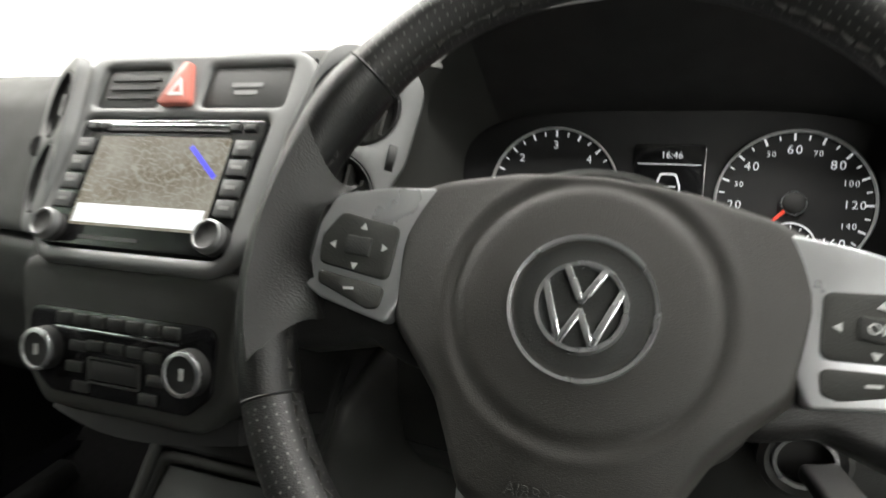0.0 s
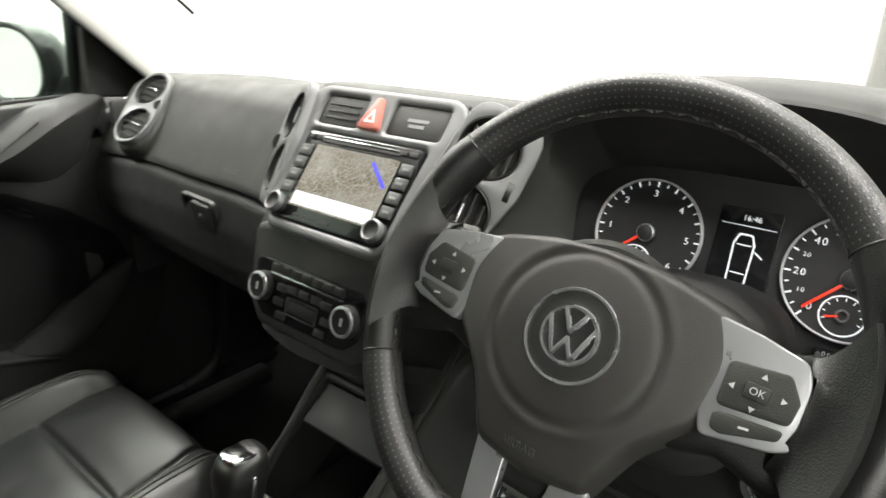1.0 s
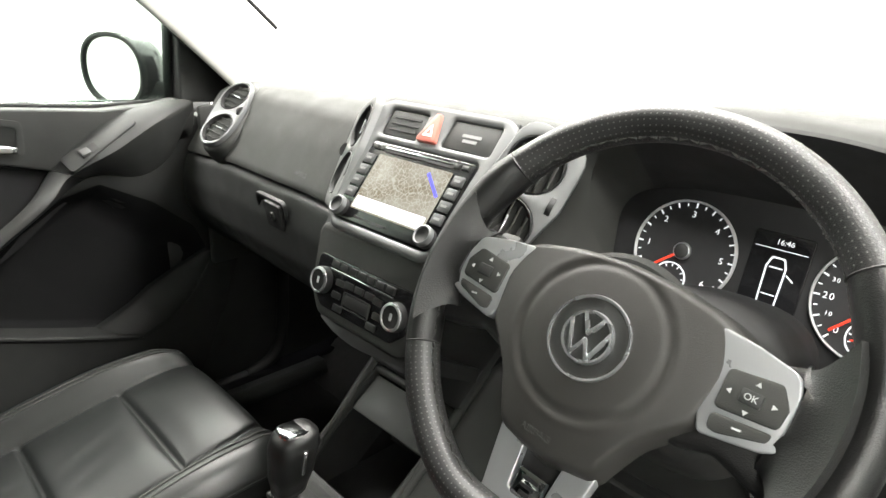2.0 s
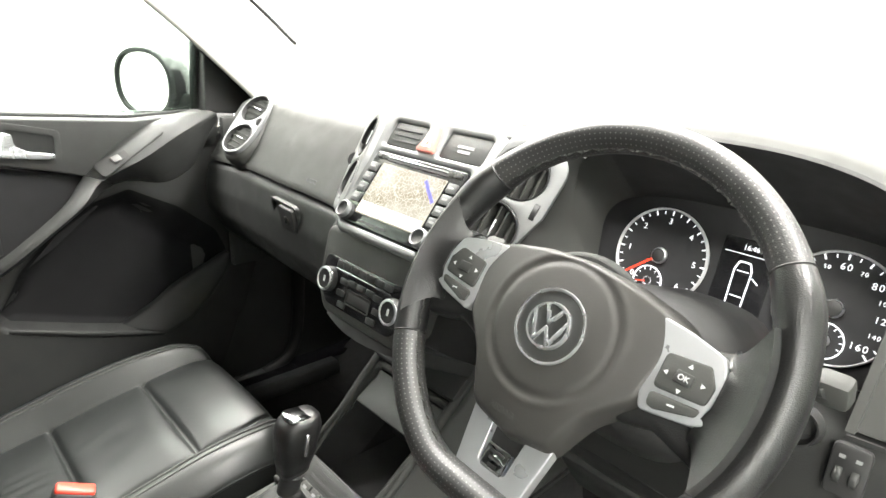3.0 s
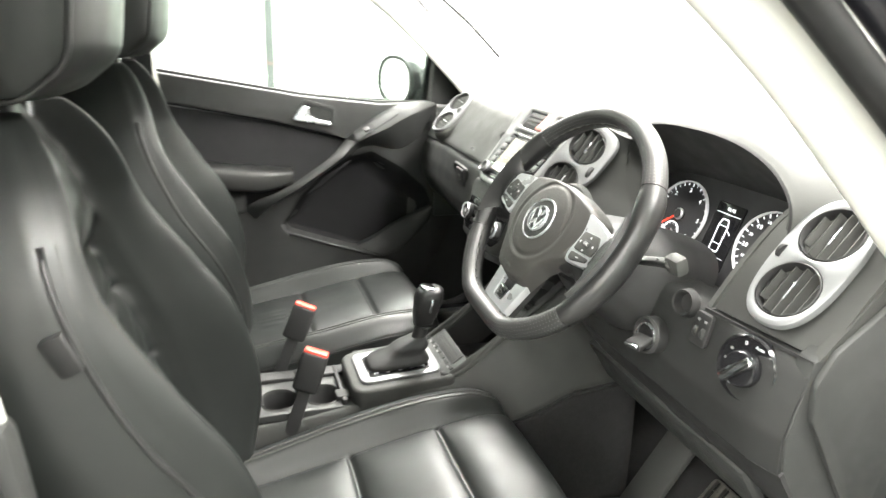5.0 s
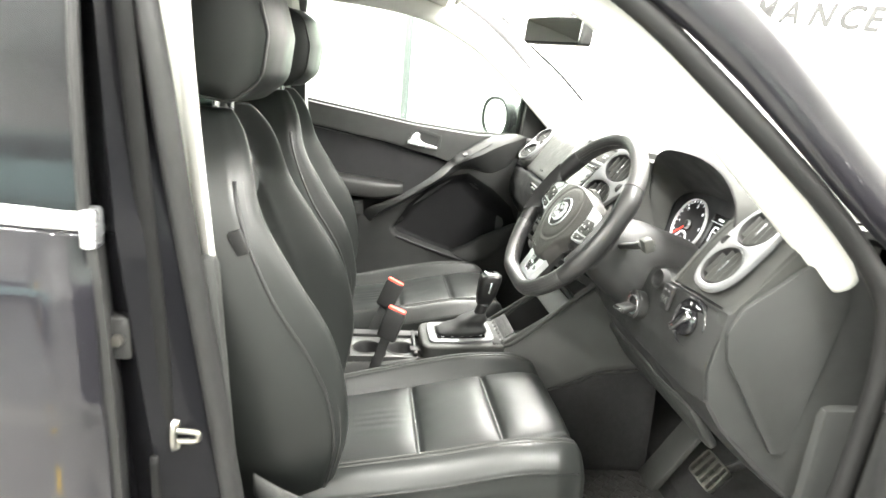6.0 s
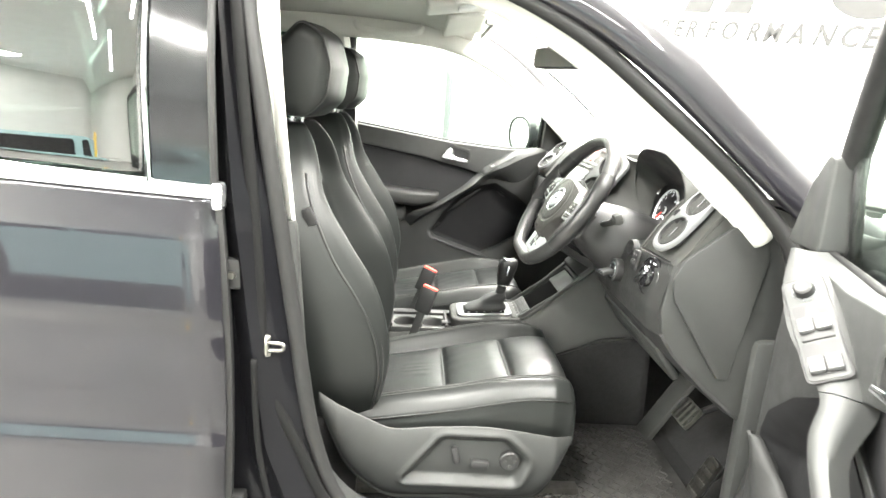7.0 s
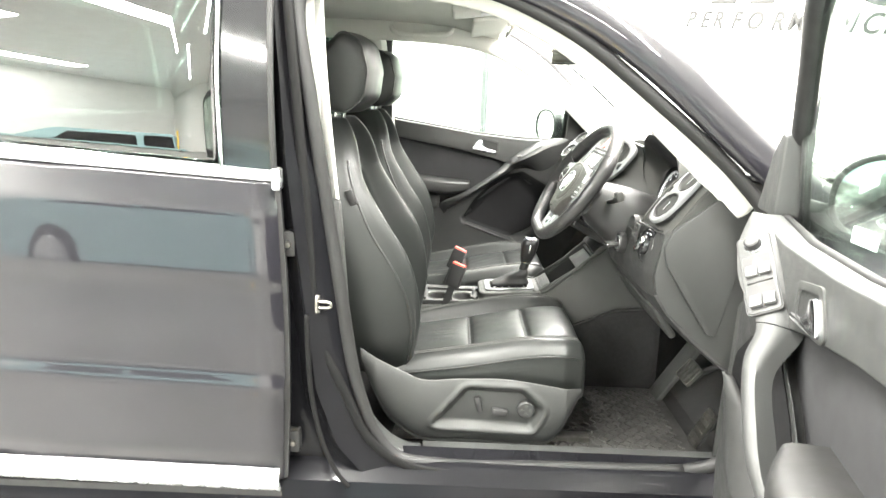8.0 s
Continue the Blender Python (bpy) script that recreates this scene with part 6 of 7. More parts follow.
def front_door(M, label, driver):
    """A front door drawn along s (backwards from its hinges), z (up) and n (into the cabin); M takes those to the car."""
    d = thing("front_door", None, label, "car door", "front doors")

    def dp(name, bm, mat, parent=d, text="", sharp=38):
        return part(name, put(bm, M), mat, parent, text, sharp)

    dp("door_skin", skin(lambda u, v: (0.10 + 0.97 * u, line([(0, 1.10), (1, 0.36)], v) + 0.05 * u * (1 - v), -0.115 - 0.035 * math.sin(math.pi * (0.15 + 0.7 * v))), 10, 20, 0.01), PAINT, text="gloss black outer panel", sharp=180)
    dp("door_core", plate(rounded([(0.17, 1.06), (1.05, 1.13), (1.05, 0.40), (0.17, 0.40)], 0.03), 0.056, 0.006, m=at(0, 0, -0.112)), PAINT)
    upper = rounded([(0.190, 1.116), (0.38, 1.108), (0.62, 1.128), (0.91, 1.170), (1.045, 1.189), (1.045, 1.110), (0.978, 1.100), (0.724, 1.058), (0.555, 1.020), (0.480, 0.998), (0.42, 1.00), (0.31, 1.00), (0.20, 1.04)], [0.02, 0, 0, 0, 0.02, 0.006, 0, 0.1, 0.06, 0.03, 0, 0.02, 0.02])
    dp("upper_trim", plate(upper, 0.040, 0.012, m=at(0, 0, -0.040), seg=4), TRIM_GREY, text="grey grained upper door trim", sharp=60)
    dp("insert", plate(rounded([(0.44, 0.985), (0.555, 1.010), (0.724, 1.048), (0.978, 1.090), (1.04, 1.10), (1.04, 0.83), (0.80, 0.79), (0.70, 0.76), (0.56, 0.85), (0.43, 0.955)], 0.01), 0.022, 0.003, m=at(0, 0, -0.046)), FABRIC, text="black woven door insert")
    lp = dp("lower_trim", skin(lower_panel, 84, 60, 0.002), DOOR_LOW, text="black lower door trim with a scooped map pocket", sharp=70)
    dp("pocket_lip", sweep(curve_points([(0.668, 0.698, -0.004), (0.640, 0.690, 0.0), (0.527, 0.652, 0.002), (0.430, 0.622, 0.002), (0.366, 0.603, 0.0)], 40), lambda i: (0.006, 0.005), 10), DOOR_LOW, lp, sharp=180)
    dp("pocket_lining", polar(pocket_floor, len(BOWL), 16), FLOCK, lp, "dull black pocket lining", sharp=180)
    dp("pocket_flap", skin(map_flap, 20, 10, 0.006), DOOR_LOW, lp, sharp=180)
    # ledge with the switches, then the pull handle that goes on from it past a joint
    dp("switch_ledge", loft([ledge_ring(i / 12) for i in range(0, 37)]), TRIM_GREY, text="grey ledge above the door pocket", sharp=50)
    dp("pull_handle", loft([ledge_ring(3 + 1 / 48)] + [ledge_ring(i / 12) for i in range(37, 97)]), TRIM_GREY, text="grey diagonal pull handle", sharp=50)
    arm = []
    for i in range(25):
        t = i / 24
        s = 0.655 + 0.395 * t
        k = math.sin(min(t * 3.2, 1) * math.pi / 2)
        n1 = 0.040 + 0.040 * k
        z1 = 0.908 + 0.038 * t
        z0 = z1 - 0.040 - 0.030 * k
        arm.append([(s, (z0 + z1) / 2 + z, n1 / 2 - 0.025 + n) for n, z in oval(n1 / 2 + 0.02, (z1 - z0) / 2, 28, 0, 0, 4.0)])
    dp("armrest", loft(arm), ARM_VINYL, text="padded black armrest", sharp=70)
    dp("armrest_base", box(0.25, 0.07, 0.07, 0.02, m=at(0.92, 0.81, 0.0), seg=3), DOOR_LOW)
    # inner handle
    H = at(-0.022 if driver else 0.0, -0.014 if driver else 0.0)
    hub = [(0.520, 1.098), (0.618, 1.121), (0.660, 1.062), (0.648, 1.050), (0.524, 1.034)]
    cup = rounded([(0.531, 1.088), (0.612, 1.108), (0.645, 1.063), (0.534, 1.046)], 0.010)
    rec = dp("handle_recess", plate(rounded(hub, [0.012, 0.015, 0.01, 0.01, 0.012]), 0.006, 0.002, holes=[cup], m=H @ at(0, 0, -0.002)), TRIM_GREY)
    dp("recess_cup", plate(cup, 0.002, m=H @ at(0, 0, -0.0015)), DOOR_LOW, rec)
    bar = plate(rounded([(0.534, 1.043), (0.600, 1.050), (0.652, 1.058), (0.640, 1.080), (0.618, 1.104), (0.602, 1.098), (0.600, 1.076), (0.580, 1.062), (0.536, 1.054)], [0.004, 0, 0.012, 0, 0.008, 0.006, 0.01, 0.01, 0.004]), 0.010, 0.003, m=H @ at(0, 0, 0.002), seg=3)
    # the driver's handle takes chrome only to look darker in its stronger light
    dp("door_handle", bar, CHROME if driver else ALU, rec, "chrome inner handle" if driver else "satin metal inner handle", sharp=60)
    # sail corner, window frame and pane
    # same trim on both doors, coloured darker on the passenger's for its shade
    dp("sail_corner", plate(rounded([(0.080, 1.100), (0.212, 1.112), (0.205, 1.262), (0.180, 1.268), (0.135, 1.215)], [0.01, 0.01, 0.01, 0.02, 0.05]), 0.05, 0.010, m=at(0, 0, -0.072), seg=3), TRIM_GREY if driver else PLASTIC_DARK, text="plain mirror corner trim", sharp=60)
    keys = [(0.178, 1.245, -0.055), (0.29, 1.372, -0.018), (0.43, 1.485, 0.026), (0.58, 1.562, 0.052), (0.75, 1.598, 0.068), (0.95, 1.600, 0.074), (1.03, 1.575, 0.066), (1.05, 1.40, 0.012), (1.055, 1.16, -0.060)]
    if not driver:
        keys = [(a - 0.05 * spline([(0.75, 1.0), (1.0, 0.0)], a), b, c) for a, b, c in keys]
    top = curve_points(keys, 64)
    dp("window_frame", sweep(top, lambda i: (0.022, 0.017), 14, up=(0, 0, 1)), PLASTIC_DARK, text="black window frame", sharp=180)
    dp("frame_seal", sweep([p + Vector((0.004, -0.012, -0.012)) for p in top], 0.010, 10), RUBBER, sharp=180)
    dp("window_bar", sweep([(0.218, 1.09, -0.078), (0.212, 1.285, -0.052)], lambda i: (0.011, 0.009), 10), PLASTIC_DARK, sharp=180)
    dp("belt_seal", sweep([(0.20, 1.112, -0.046), (0.38, 1.108, -0.048), (0.62, 1.128, -0.048), (0.91, 1.170, -0.048), (1.045, 1.190, -0.050)], 0.008, 8), RUBBER, sharp=180)

    def pane_at(u, v):
        s0 = 0.215 + 0.83 * u
        low, n0 = line([(0.2, 1.10), (0.38, 1.10), (1.05, 1.185)], s0), -0.070
        hi = line([(k[0], k[1]) for k in keys[:7]], s0)
        n1 = line([(k[0], k[2]) for k in keys[:7]], s0) - 0.006
        return (s0, low + (hi - low) * v, n0 + (n1 - n0) * v)

    g = dp("pane", skin(pane_at, 24, 8, 0.003), DOOR_GLASS, text="clear door window", sharp=180)
    g.visible_shadow = False
    # outside mirror, its glass turned in towards the driver
    G = basis((0.285, 1.168, -0.190), (0.34, 0, -0.94), (0, 1, 0))
    hs = []
    for i in range(15):
        t = i / 14
        k = math.sin(math.pi / 2 * min(1, t * 1.15 + 0.14)) ** 0.6
        hs.append([G @ Vector((x * k, y * k, -0.105 + 0.105 * t)) for x, y in oval(0.100, 0.082, 36, 0, 0, 2.35)])
    mh = dp("mirror_housing", loft(hs), PAINT, text="black outside mirror", sharp=60)
    dp("mirror_glass", plate(oval(0.091, 0.072, 40, 0, 0, 2.35), 0.003, m=G @ at(0, 0, 0.001)), MIRROR, mh, "bright mirror glass", sharp=60)
    dp("mirror_rim", plate(oval(0.100, 0.082, 40, 0, 0, 2.35), 0.014, 0.003, holes=[oval(0.090, 0.071, 40, 0, 0, 2.35)], m=G @ at(0, 0, -0.004)), PLASTIC_DARK, mh, sharp=60)
    dp("mirror_foot", sweep(curve_points([(0.20, 1.125, -0.07), (0.22, 1.115, -0.11), (0.25, 1.12, -0.15)], 8), lambda i: (0.034, 0.016), 12), PLASTIC_DARK, mh, sharp=180)
    # the switches lie on the ledge, along its slope
    a0, a1 = ledge_ring(1.0), ledge_ring(2.75)
    mid = (a0[2].lerp(a1[2], 0.5) if driver else ledge_ring(2.25)[2]) + Vector((0, -0.0005, -0.001))
    S = basis(mid, a1[2] - a0[2], ledge_ring(2.0)[4] - ledge_ring(2.0)[0])
    if (S.to_3x3() @ Vector((0, 0, 1))).z < 0:
        S = S @ Matrix.Diagonal((1, -1, -1, 1))
    if driver:
        # four window switches and the mirror knob in one plate
        outline = rounded([(-0.084, -0.026), (0.084, -0.026), (0.084, 0.026), (-0.084, 0.026)], 0.009)
        sw = dp("switch_plate", plate(outline, 0.005, 0.0015, m=S), TRIM_GREY, text="window switch panel")
        dp("plate_rim", plate(rounded([(-0.0865, -0.0285), (0.0865, -0.0285), (0.0865, 0.0285), (-0.0865, 0.0285)], 0.011), 0.004, 0.001, holes=[outline], m=S), PLASTIC_DARK, sw)
        dp("mirror_knob", lathe([(0.013, 0.0), (0.0125, 0.013), (0.010, 0.015), (0.0, 0.015)], 28, m=S @ at(-0.060, 0, 0.005)), PLASTIC_DARK, sw, "round mirror adjuster")
        dp("knob_ring", lathe([(0.0135, 0.002), (0.015, 0.004), (0.0165, 0.0)], 28, m=S @ at(-0.060, 0, 0.005)), ALU, sw)
        dp("rear_lock_switch", box(0.007, 0.040, 0.004, 0.0015, m=S @ at(0.020, 0, 0.006)), PLASTIC_DARK, sw)
        for bx in (-0.012, 0.052):
            dp("switch_bay", plate(rounded([(-0.025, -0.022), (0.025, -0.022), (0.025, 0.022), (-0.025, 0.022)], 0.004), 0.0012, m=S @ at(bx, 0, 0.0045)), PLASTIC_DARK, sw)
            for by in (-0.0105, 0.0105):
                dp("window_switch", box(0.026, 0.0195, 0.008, 0.003, m=S @ pose(bx + 0.010, by, 0.007, 0, -10)), SWITCH, sw, "grey window switch")
        dp("door_sticker", plate(rounded([(0.47, 1.140), (0.56, 1.150), (0.56, 1.175), (0.47, 1.165)], 0.004), 0.001, m=at(0, 0, -0.064)), PALE, text="small pale sticker on the pane")
    else:
        sw = dp("switch_plate", plate(rounded([(-0.105, -0.008), (0.050, -0.022), (0.050, 0.022), (-0.105, 0.016)], 0.010), 0.003, 0.001, m=S), TRIM_GREY, text="window switch panel")
        dp("switch_bay", plate(rounded([(-0.018, -0.010), (0.018, -0.010), (0.018, 0.010), (-0.018, 0.010)], 0.003), 0.001, m=S @ at(0, 0, 0.0028)), PLASTIC_DARK, sw)
        dp("window_switch", box(0.018, 0.017, 0.006, 0.002, m=S @ pose(0.006, 0, 0.005, 0, -12)), SWITCH, sw, "silver-tipped window switch")
    return d


DOOR_LEFT = Matrix(((0, 0, 1, -0.765), (-1, 0, 0, 0.420), (0, 1, 0, 0), (0, 0, 0, 1)))
ca, sa = math.cos(radians(-12.7)), math.sin(radians(-12.7))
DOOR_RIGHT = Matrix(((ca, 0, sa, 0.779), (sa, 0, -ca, 0.320), (0, 1, 0, 0.011), (0, 0, 0, 1))) @ pose(0, 0, 0, 0, 0, -3.05)
front_door(DOOR_LEFT, "closed passenger door with black trim and bright handle", False)
front_door(DOOR_RIGHT, "wide open driver's door with grey trim and window switches", True)


# ---- centre console ----
console = thing("centre_console", None, "black plastic centre console with storage pocket and cup holders", "centre console")
TUNNEL = [(-0.75, 0.565), (-0.30, 0.585), (-0.20, 0.600), (-0.185, 0.630), (0.0, 0.640), (0.03, 0.645), (0.17, 0.770), (0.24, 0.83), (0.40, 0.86)]
for s in (1, -1):
    def flank(u, v):
        y = -0.75 + 1.15 * u
        top = line(TUNNEL, y)
        x = 0.084 + 0.012 * spline([(0.0, 0.0), (0.2, 1.0)], y)
        bulge = spline([(-0.2, 0.03), (0.02, 0.085), (0.2, 0.115), (0.40, 0.12)], y)
        return (0.005 + s * (x + bulge * math.sin(math.pi / 2 * v) ** 0.8), y, top + 0.0 - (top - 0.34) * (v ** 1.25))
    part("side_panel", skin(lambda u, v: flank(u, 0.52 * v), 46, 12, 0.008), PLASTIC, console, "charcoal console flank", sharp=180)
    part("side_carpet", skin(lambda u, v: flank(u, 0.50 + 0.50 * v), 46, 12, 0.006), CARPET, console, "black carpet on the tunnel", sharp=180)
    part("rim_edge", sweep(curve_points([(0.005 + s * 0.084, -0.02, 0.644), (0.005 + s * 0.086, 0.035, 0.652), (0.005 + s * 0.094, 0.17, 0.774), (0.005 + s * 0.094, 0.24, 0.834)], 20), 0.007, 10), PLASTIC, console, sharp=180)
# gear surround
GP = basis((0.016, -0.098, 0.642), (1, 0, 0.0), (0, 1, 0.06)) @ Matrix.Scale(1.07, 4)
part("gear_housing", plate(rounded([(-0.080, -0.105), (0.080, -0.105), (0.084, 0.10), (-0.084, 0.10)], [0.035, 0.035, 0.01, 0.01]), 0.050, 0.016, m=GP @ at(0, 0, -0.052), seg=4), PLASTIC, console, sharp=60)
part("gear_plate", plate(rounded([(-0.060, -0.084), (0.060, -0.084), (0.060, 0.080), (-0.060, 0.080)], 0.022), 0.006, 0.002, holes=[rounded([(-0.040, -0.066), (0.028, -0.066), (0.028, 0.060), (-0.040, 0.060)], 0.012)], m=GP @ at(0, 0, -0.002)), SILVER, console, "satin silver gear surround")
strip = part("gear_strip", plate(rounded([(0.024, -0.064), (0.046, -0.064), (0.046, 0.058), (0.024, 0.058)], 0.005), 0.005, 0.001, m=GP), GLOSS, console)
for i, ch in enumerate("PRNDS"):
    part("lettering", words(ch, 0.011, GP @ pose(0.035, 0.046 - 0.024 * i, 0.0055)), PALE, strip)
lever = thing("gear_lever", GP, "black leather automatic gear lever with chrome-topped knob", "gear lever")
gait = []
for k in range(9):
    t = k / 8
    w = 0.042 - 0.022 * t ** 1.1 + 0.003 * math.sin(t * 11)
    gait.append([(-0.006 + 0.008 * t + x * (1 + 0.05 * math.sin(7 * t + 11 * y)), 0.0 + 0.046 * t + y * 1.5 * (1 - 0.35 * t), 0.004 + 0.052 * t) for x, y in oval(w, w, 28, 0, 0, 3.5)])
part("gaiter", loft(gait), GAITER, lever, "black leather gaiter", sharp=180)
part("stem", sweep([(0.002, 0.046, 0.05), (0.004, 0.058, 0.085)], 0.014, 16), PLASTIC_DARK, lever)
part("collar", lathe([(0.0155, 0.0), (0.0165, 0.004), (0.0155, 0.008)], 24, m=pose(0.004, 0.056, 0.078, -18)), CHROME, lever, "chrome collar")
kn = []
for k in range(15):
    t = k / 14
    r = spline([(0, 0.0165), (0.35, 0.0215), (0.75, 0.0240), (0.92, 0.0215), (1.0, 0.013)], t)
    kn.append([(0.004 + x, 0.057 + 0.018 * t + y * 1.18, 0.084 + 0.078 * t) for x, y in oval(r, r, 28, 0, 0, 3.2)])
part("knob", loft(kn), LEATHER_SMOOTH, lever, "black leather knob", sharp=180)
part("knob_cap", plate(oval(0.016, 0.022, 28, 0, 0, 3.0), 0.006, 0.003, m=pose(0.004, 0.074, 0.1575, -14), seg=3), CHROME, lever, "chrome knob cap")
part("knob_button", box(0.010, 0.006, 0.030, 0.002, m=pose(0.026, 0.068, 0.130, -14)), CHROME, lever)
# sloping pocket frame: button row, card slots, dark opening and grey lid
PF = basis((0.003, 0.088, 0.704), (1, 0, 0), (0, 0.81, 0.586))
part("pocket_frame", plate(rounded([(-0.090, -0.124), (0.090, -0.124), (0.094, 0.126), (-0.094, 0.126)], 0.016), 0.016, 0.005, holes=[rounded([(-0.081, -0.115), (0.081, -0.115), (0.084, 0.116), (-0.084, 0.116)], 0.010)], m=PF @ at(0, 0, -0.010), seg=3), PLASTIC, console, "charcoal pocket surround", sharp=60)
BP = PF @ at(0, -0.086, -0.004)
panel = part("button_panel", plate(rounded([(-0.079, -0.028), (0.079, -0.028), (0.079, 0.028), (-0.079, 0.028)], 0.006), 0.010, 0.002, m=BP @ at(0, 0, -0.008)), PLASTIC_LOW, console)
part("panel_edge", box(0.152, 0.003, 0.004, 0.001, m=BP @ at(0, -0.0265, 0.003)), CHROME, panel, "bright strip below the buttons")
for i in range(6):
    part("key", box(0.0235, 0.016, 0.006, 0.002, m=BP @ at(-0.062 + 0.0248 * i, -0.0155, 0.003)), PLASTIC, panel)
    if i not in (3, 4):
        part("symbol", box(0.008, 0.004, 0.0006, m=BP @ at(-0.062 + 0.0248 * i, -0.0155, 0.0063)), DIM, panel)
part("card_tray", plate(rounded([(-0.060, -0.003), (0.060, -0.003), (0.060, 0.024), (-0.060, 0.024)], 0.004), 0.002, 0.0006, m=BP @ at(0, 0, 0.002)), PLASTIC, panel)
for yy in (0.004, 0.016):
    part("card_slot", box(0.095, 0.0045, 0.002, m=BP @ at(0.0, yy, 0.0038)), PLASTIC_DARK, panel)
pocket = part("pocket", box(0.165, 0.006, 0.135, 0.0, m=pose(0.003, 0.235, 0.690, -20)), PLASTIC_DARK, console, "open black storage pocket")
part("pocket_floor", box(0.165, 0.235, 0.006, m=pose(0.003, 0.135, 0.612, 0)), PLASTIC_DARK, pocket)
for s in (1, -1):
    part("pocket_wall", box(0.004, 0.25, 0.09, m=PF @ pose(s * 0.0835, 0.01, -0.055, 90) @ pose(0, 0, 0, 90)), PLASTIC_DARK, pocket)
part("pocket_lid", box(0.160, 0.064, 0.008, 0.003, m=PF @ at(0, 0.080, -0.006)), material("grey_green_pocket_lid", (0.045, 0.048, 0.045), 0.5, var=0.05, spec=0.3), pocket, "grey sliding lid of the pocket")
part("pocket_divider", skin(lambda u, v: (0.060 + 0.016 * v, 0.06 + 0.09 * u, 0.62 + 0.065 * v * (0.35 + 0.65 * u)), 4, 4, 0.003), PLASTIC, pocket)
part("console_bridge", box(0.20, 0.14, 0.02, 0.008, m=pose(0.005, 0.235, 0.835, 40)), PLASTIC_DARK, console)
# cup holders between the seats
tray = part("tray", plate(rounded([(-0.080, -0.50), (0.080, -0.50), (0.080, -0.200), (-0.080, -0.200)], 0.012), 0.014, 0.004, holes=[oval(0.037, 0.037, 32, 0.028, -0.262), oval(0.037, 0.037, 32, 0.028, -0.352)], m=at(0.005, 0, 0.582)), PLASTIC_LOW, console, "black cup holder tray")
for yy in (-0.262, -0.352):
    part("cup_holder", lathe([(0.0375, 0.0), (0.036, -0.004), (0.034, -0.06), (0.0, -0.062)], 36, m=at(0.033, yy, 0.596)), PLASTIC_DARK, tray)
    part("cup_ring", lathe([(0.0365, -0.002), (0.0385, 0.003), (0.0415, 0.0)], 40, m=at(0.033, yy, 0.5965)), PLASTIC, tray, "thin grey ring")
for yy in (-0.222, -0.307, -0.400):
    part("tray_rib", box(0.150, 0.010, 0.014, 0.003, m=at(0.005, yy, 0.600)), PLASTIC_DARK, tray)
part("parking_switch", box(0.030, 0.045, 0.010, 0.003, m=pose(0.052, -0.215, 0.604)), PLASTIC_DARK, console)
part("side_tray", box(0.034, 0.30, 0.010, 0.003, m=at(-0.055, -0.34, 0.600)), PLASTIC_DARK, console)
arm = thing("console_armrest", None, "black leather armrest between the seats", "armrest")
part("pad", box(0.165, 0.26, 0.06, 0.022, m=at(0.005, -0.63, 0.66), seg=4), LEATHER, arm, "padded black leather top")
part("bracket", box(0.10, 0.12, 0.09, 0.01, m=at(0.005, -0.68, 0.595)), PLASTIC_DARK, arm)

# ---- footwells ----
def pedal(m, w, h, label):
    p = thing("pedal", m, label, "pedal", "pedals")
    part("pad", plate(rounded([(-w / 2, -h / 2), (w / 2, -h / 2), (w / 2, h / 2), (-w / 2, h / 2)], 0.012), 0.010, 0.003,
                      holes=[rounded([(x - 0.0055, y - 0.010), (x + 0.0055, y - 0.010), (x + 0.0055, y + 0.010), (x - 0.0055, y + 0.010)], 0.003) for x in [w * (i / 4 - 0.375) for i in range(4)] for y in (-h * 0.30, 0, h * 0.30)]), STEEL, p, "slotted bright metal pedal pad")
    part("pad_back", box(w * 0.92, h * 0.92, 0.006, 0.002, m=at(0, 0, -0.006)), PLASTIC_DARK, p)
    part("arm", sweep(curve_points([(0.0, 0.0, -0.010), (0.0, 0.10, -0.06), (0.02, 0.24, -0.10)], 10), 0.010, 8), PLASTIC_DARK, p)
    return p


pedal(basis((0.487, 0.405, 0.535), (1, 0.0, 0.0), (0, 0.62, 0.78)), 0.088, 0.066, "slotted metal brake pedal in the footwell")
pedal(basis((0.635, 0.400, 0.440), (1, 0.0, 0.0), (0, 0.45, 0.89)), 0.048, 0.110, "slotted metal accelerator pedal in the footwell")
rest = thing("foot_rest", basis((0.275, 0.440, 0.445), (1, 0, 0), (0, 0.52, 0.85)), "grey plastic foot rest beside the console", "foot rest")
part("plate", box(0.085, 0.24, 0.02, 0.008), PLASTIC, rest)
floor_mat = thing("floor_mat", pose(0.42, 0.16, 0.352), "dusty ribbed black rubber floor mat in the driver's footwell", "floor mat")
part("sheet", plate(rounded([(-0.19, -0.30), (0.27, -0.30), (0.27, 0.24), (-0.19, 0.24)], 0.05), 0.006, 0.002), MAT_RUBBER, floor_mat)
ribs = bmesh.new()
for i in range(22):
    for j in range(24):
        x, y = -0.16 + 0.019 * i, -0.27 + 0.0205 * j
        a = 45 if (i + j) % 2 else -45
        tmp = bmesh.ops.create_cube(ribs, size=1, matrix=pose(x, y, 0.0075, 0, 0, a) @ Matrix.Diagonal((0.019, 0.004, 0.004, 1)))
part("tread", ribs, MAT_RUBBER, floor_mat, "raised chequer ribs", kind="stuff")

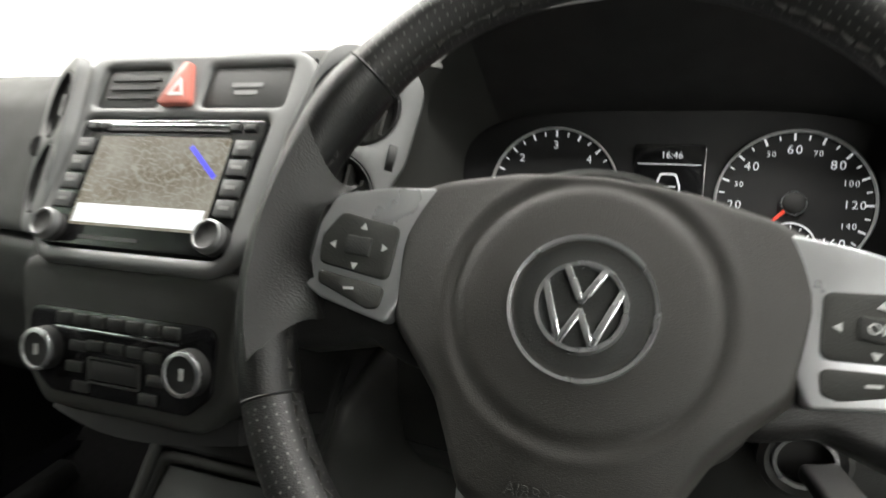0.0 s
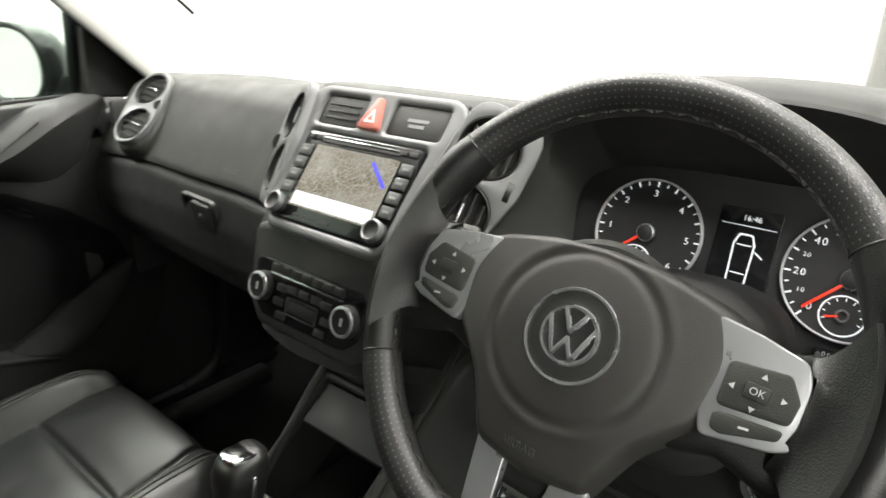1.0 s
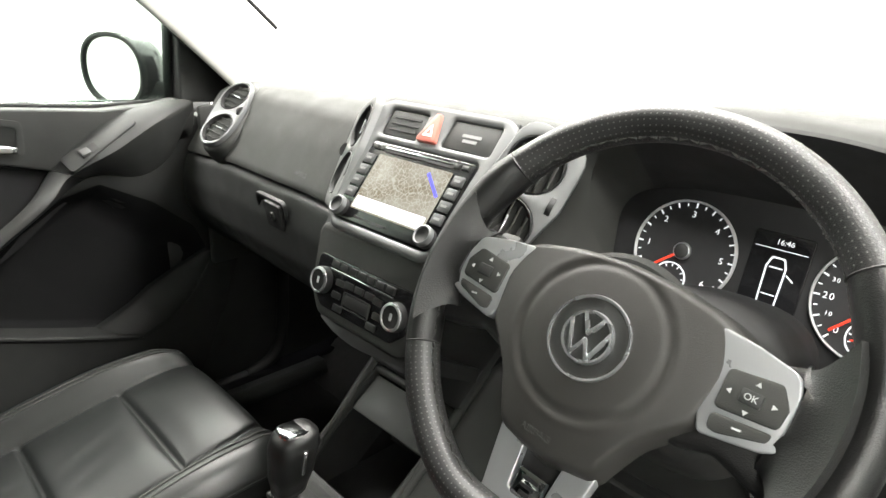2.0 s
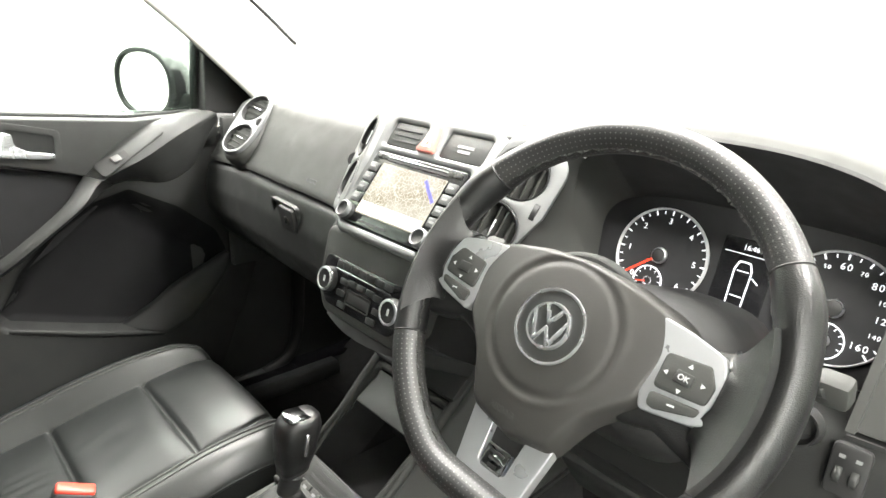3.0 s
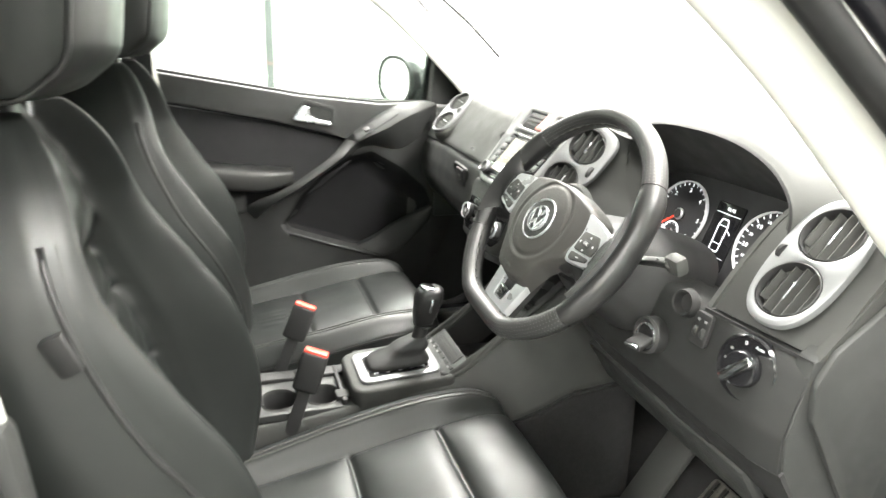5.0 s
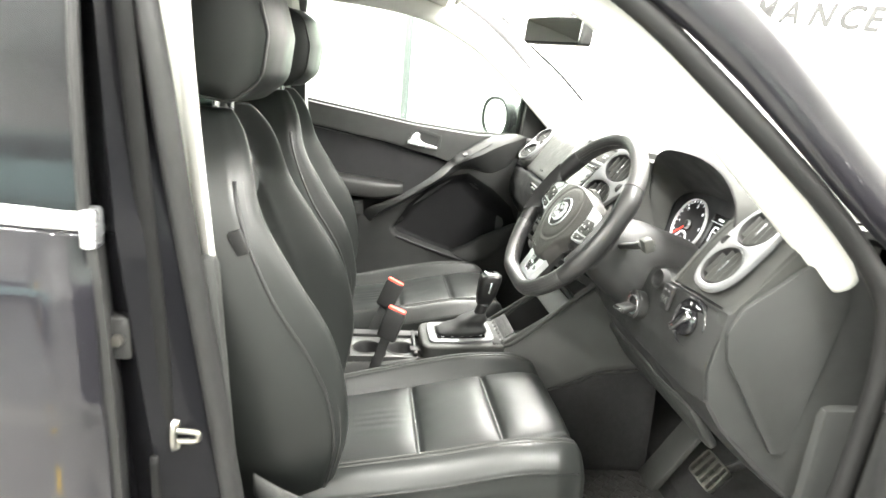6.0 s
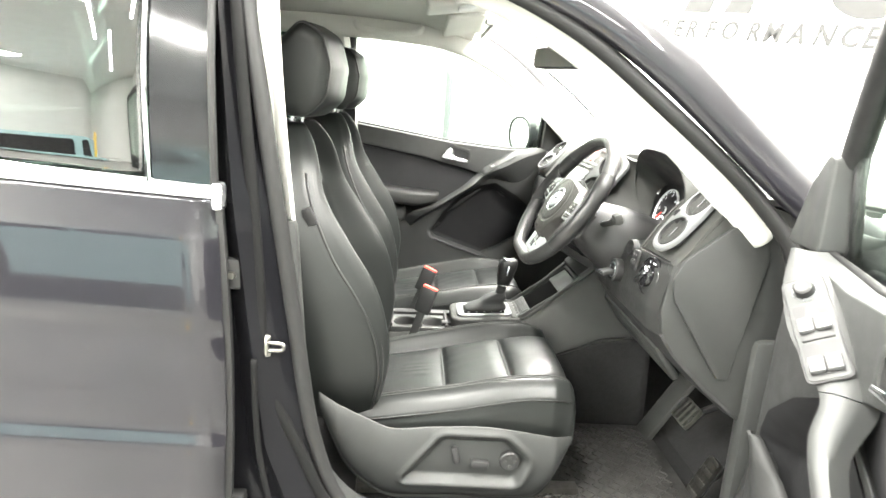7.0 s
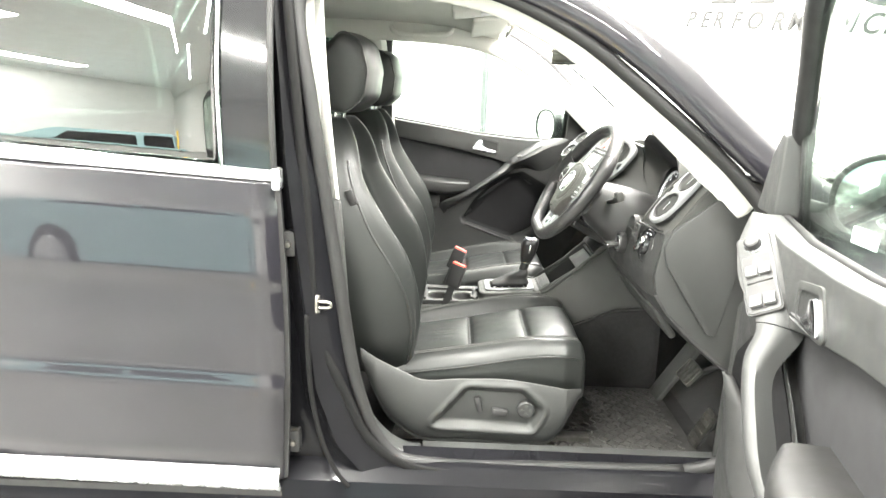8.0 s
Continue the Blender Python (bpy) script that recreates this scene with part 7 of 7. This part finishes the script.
# ---- roof things ----
mirror = thing("rear_view_mirror", None, "black rear-view mirror hanging from the windscreen", "mirror")
RM = basis((0.010, 0.055, 1.450), (1, 0.37, -0.02), (0, 0.06, 1))
part("housing", plate(rounded([(-0.118, -0.032), (0.118, -0.032), (0.120, 0.032), (0.0, 0.035), (-0.120, 0.032)], 0.010), 0.030, 0.008, m=RM @ at(0, 0, -0.030), seg=3), PLASTIC_LOW, mirror)
part("glass", plate(rounded([(-0.112, -0.027), (0.112, -0.027), (0.114, 0.027), (0.0, 0.030), (-0.114, 0.027)], 0.008), 0.002, m=RM @ at(0, 0, 0.0005)), MIRROR, mirror, "mirror glass")
part("stem", sweep([(0.010, 0.080, 1.457), (0.010, 0.115, 1.505), (0.010, 0.085, 1.545)], 0.012, 10), PLASTIC_DARK, mirror)
for s, nm in ((1, "driver's"), (-1, "passenger's")):
    vis = thing("sun_visor", None, "pale folded sun visor on the %s side" % nm, "sun visor", "sun visors")
    part("flap", box(0.36, 0.15, 0.018, 0.008, m=pose(s * 0.36, -0.19, 1.568, 10, s * 4), seg=3), LINING, vis)
    part("hinge", sweep([(s * 0.19, -0.115, 1.556), (s * 0.56, -0.115, 1.545)], 0.007, 8), LINING, vis)
    part("clip", box(0.04, 0.03, 0.02, 0.006, m=at(s * 0.18, -0.125, 1.56)), CREAM, vis)
    gh = thing("grab_handle", None, "pale grab handle above the %s window" % nm, "grab handle", "grab handles")
    part("bar", sweep(curve_points([(s * 0.60, -0.60, 1.575), (s * 0.575, -0.575, 1.550), (s * 0.568, -0.47, 1.540), (s * 0.575, -0.365, 1.548), (s * 0.60, -0.34, 1.570)], 22), lambda i: (0.009, 0.012), 10), CREAM, gh, sharp=180)
console_lamp = thing("roof_console", None, "pale overhead console with reading lamps", "roof console")
part("body", box(0.22, 0.20, 0.03, 0.012, m=pose(0.0, -0.24, 1.585, 8), seg=3), CREAM, console_lamp)
part("lens", box(0.07, 0.05, 0.01, 0.004, m=pose(0.05, -0.22, 1.568, 8)), PALE, console_lamp)
belt = thing("seat_belt", None, "black seat belt hanging from the middle pillar", "seat belt")
part("webbing", skin(lambda u, v: (-0.700 + 0.02 * v, -0.60 - 0.05 * u, 1.42 - 0.85 * v), 2, 10, 0.002), FABRIC, belt)
part("guide", box(0.03, 0.05, 0.10, 0.008, m=at(-0.69, -0.63, 1.43)), PLASTIC_DARK, belt)


# ---- what the gloss of the car mirrors: the workshop side of the showroom ----
other = thing("parked_car", ROOM @ pose(4.2, -4.6, 0, 0, 0, 78), "pale teal parked car across the showroom", "car")
TEAL = material("pale_teal_paint", (0.30, 0.46, 0.48), 0.4, var=0.05, coat=0.8)
body = rounded([(-2.05, 0.30), (2.05, 0.30), (2.10, 0.62), (1.95, 0.80), (0.95, 0.92), (0.35, 1.38), (-1.25, 1.42), (-1.95, 0.95), (-2.10, 0.70)], [0.08, 0.08, 0.1, 0.15, 0.25, 0.3, 0.3, 0.2, 0.1])
part("body", plate(body, 1.64, 0.12, m=basis((0, 0.82, 0), (1, 0, 0), (0, 0, 1)), seg=4), TEAL, other, "pale teal painted body")
for x0, x1, x2, x3 in ((-1.35, -0.40, -0.40, -1.10), (-0.32, 0.72, 0.28, -0.32)):
    part("window", plate(rounded([(x0, 0.95), (x1, 0.93), (x2, 1.32), (x3, 1.33)], 0.05), 1.66, 0.01, m=basis((0, 0.83, 0), (1, 0, 0), (0, 0, 1))), GLOSS, other, "dark side window")
for x in (-1.3, 1.3):
    for y, d in ((0.83, 1), (-0.83, -1)):
        w = part("car_wheel", lathe([(0.0, 0.0), (0.22, 0.0), (0.32, 0.02), (0.335, 0.06), (0.335, 0.18), (0.0, 0.19)], 40, m=pose(x, y + d * 0.01, 0.335, 90 * d)), RUBBER, other)
        part("rim", lathe([(0.0, -0.012), (0.20, -0.008), (0.22, 0.002)], 30, m=pose(x, y + d * 0.01, 0.335, 90 * d)), ALU, w)
# unseen bench, added so the black door has a pale band to mirror
bench = thing("workbench", ROOM @ pose(6.6, -2.2, 0), "unseen white workbench added as a pale reflection for the door paint", "workbench")
part("cabinet", box(0.7, 2.2, 0.82, 0.02, m=at(0, 0, 0.41)), WHITE_WALL, bench)
part("worktop", box(0.78, 2.3, 0.05, 0.01, m=at(-0.02, 0, 0.846)), CONCRETE, bench)
part("floor_marking", box(0.16, 0.14, 0.002, m=at(2.02, -1.03, 0.0015)), YELLOW, label="yellow painted patch on the grey floor", category="floor marking", kind="structure")
# unseen stand-in, added only to put a yellow reflection on the middle pillar
post = thing("yellow_reflection_source", at(4.9, -1.65, 0), "unseen yellow post added for the yellow reflection on the pillar", "guard post")
part("tube", cyl(0.12, 0.12, 1.5, 28, 0.03), YELLOW, post)
part("foot_plate", box(0.36, 0.36, 0.02, 0.004, m=at(0, 0, 0.011)), STEEL, post)
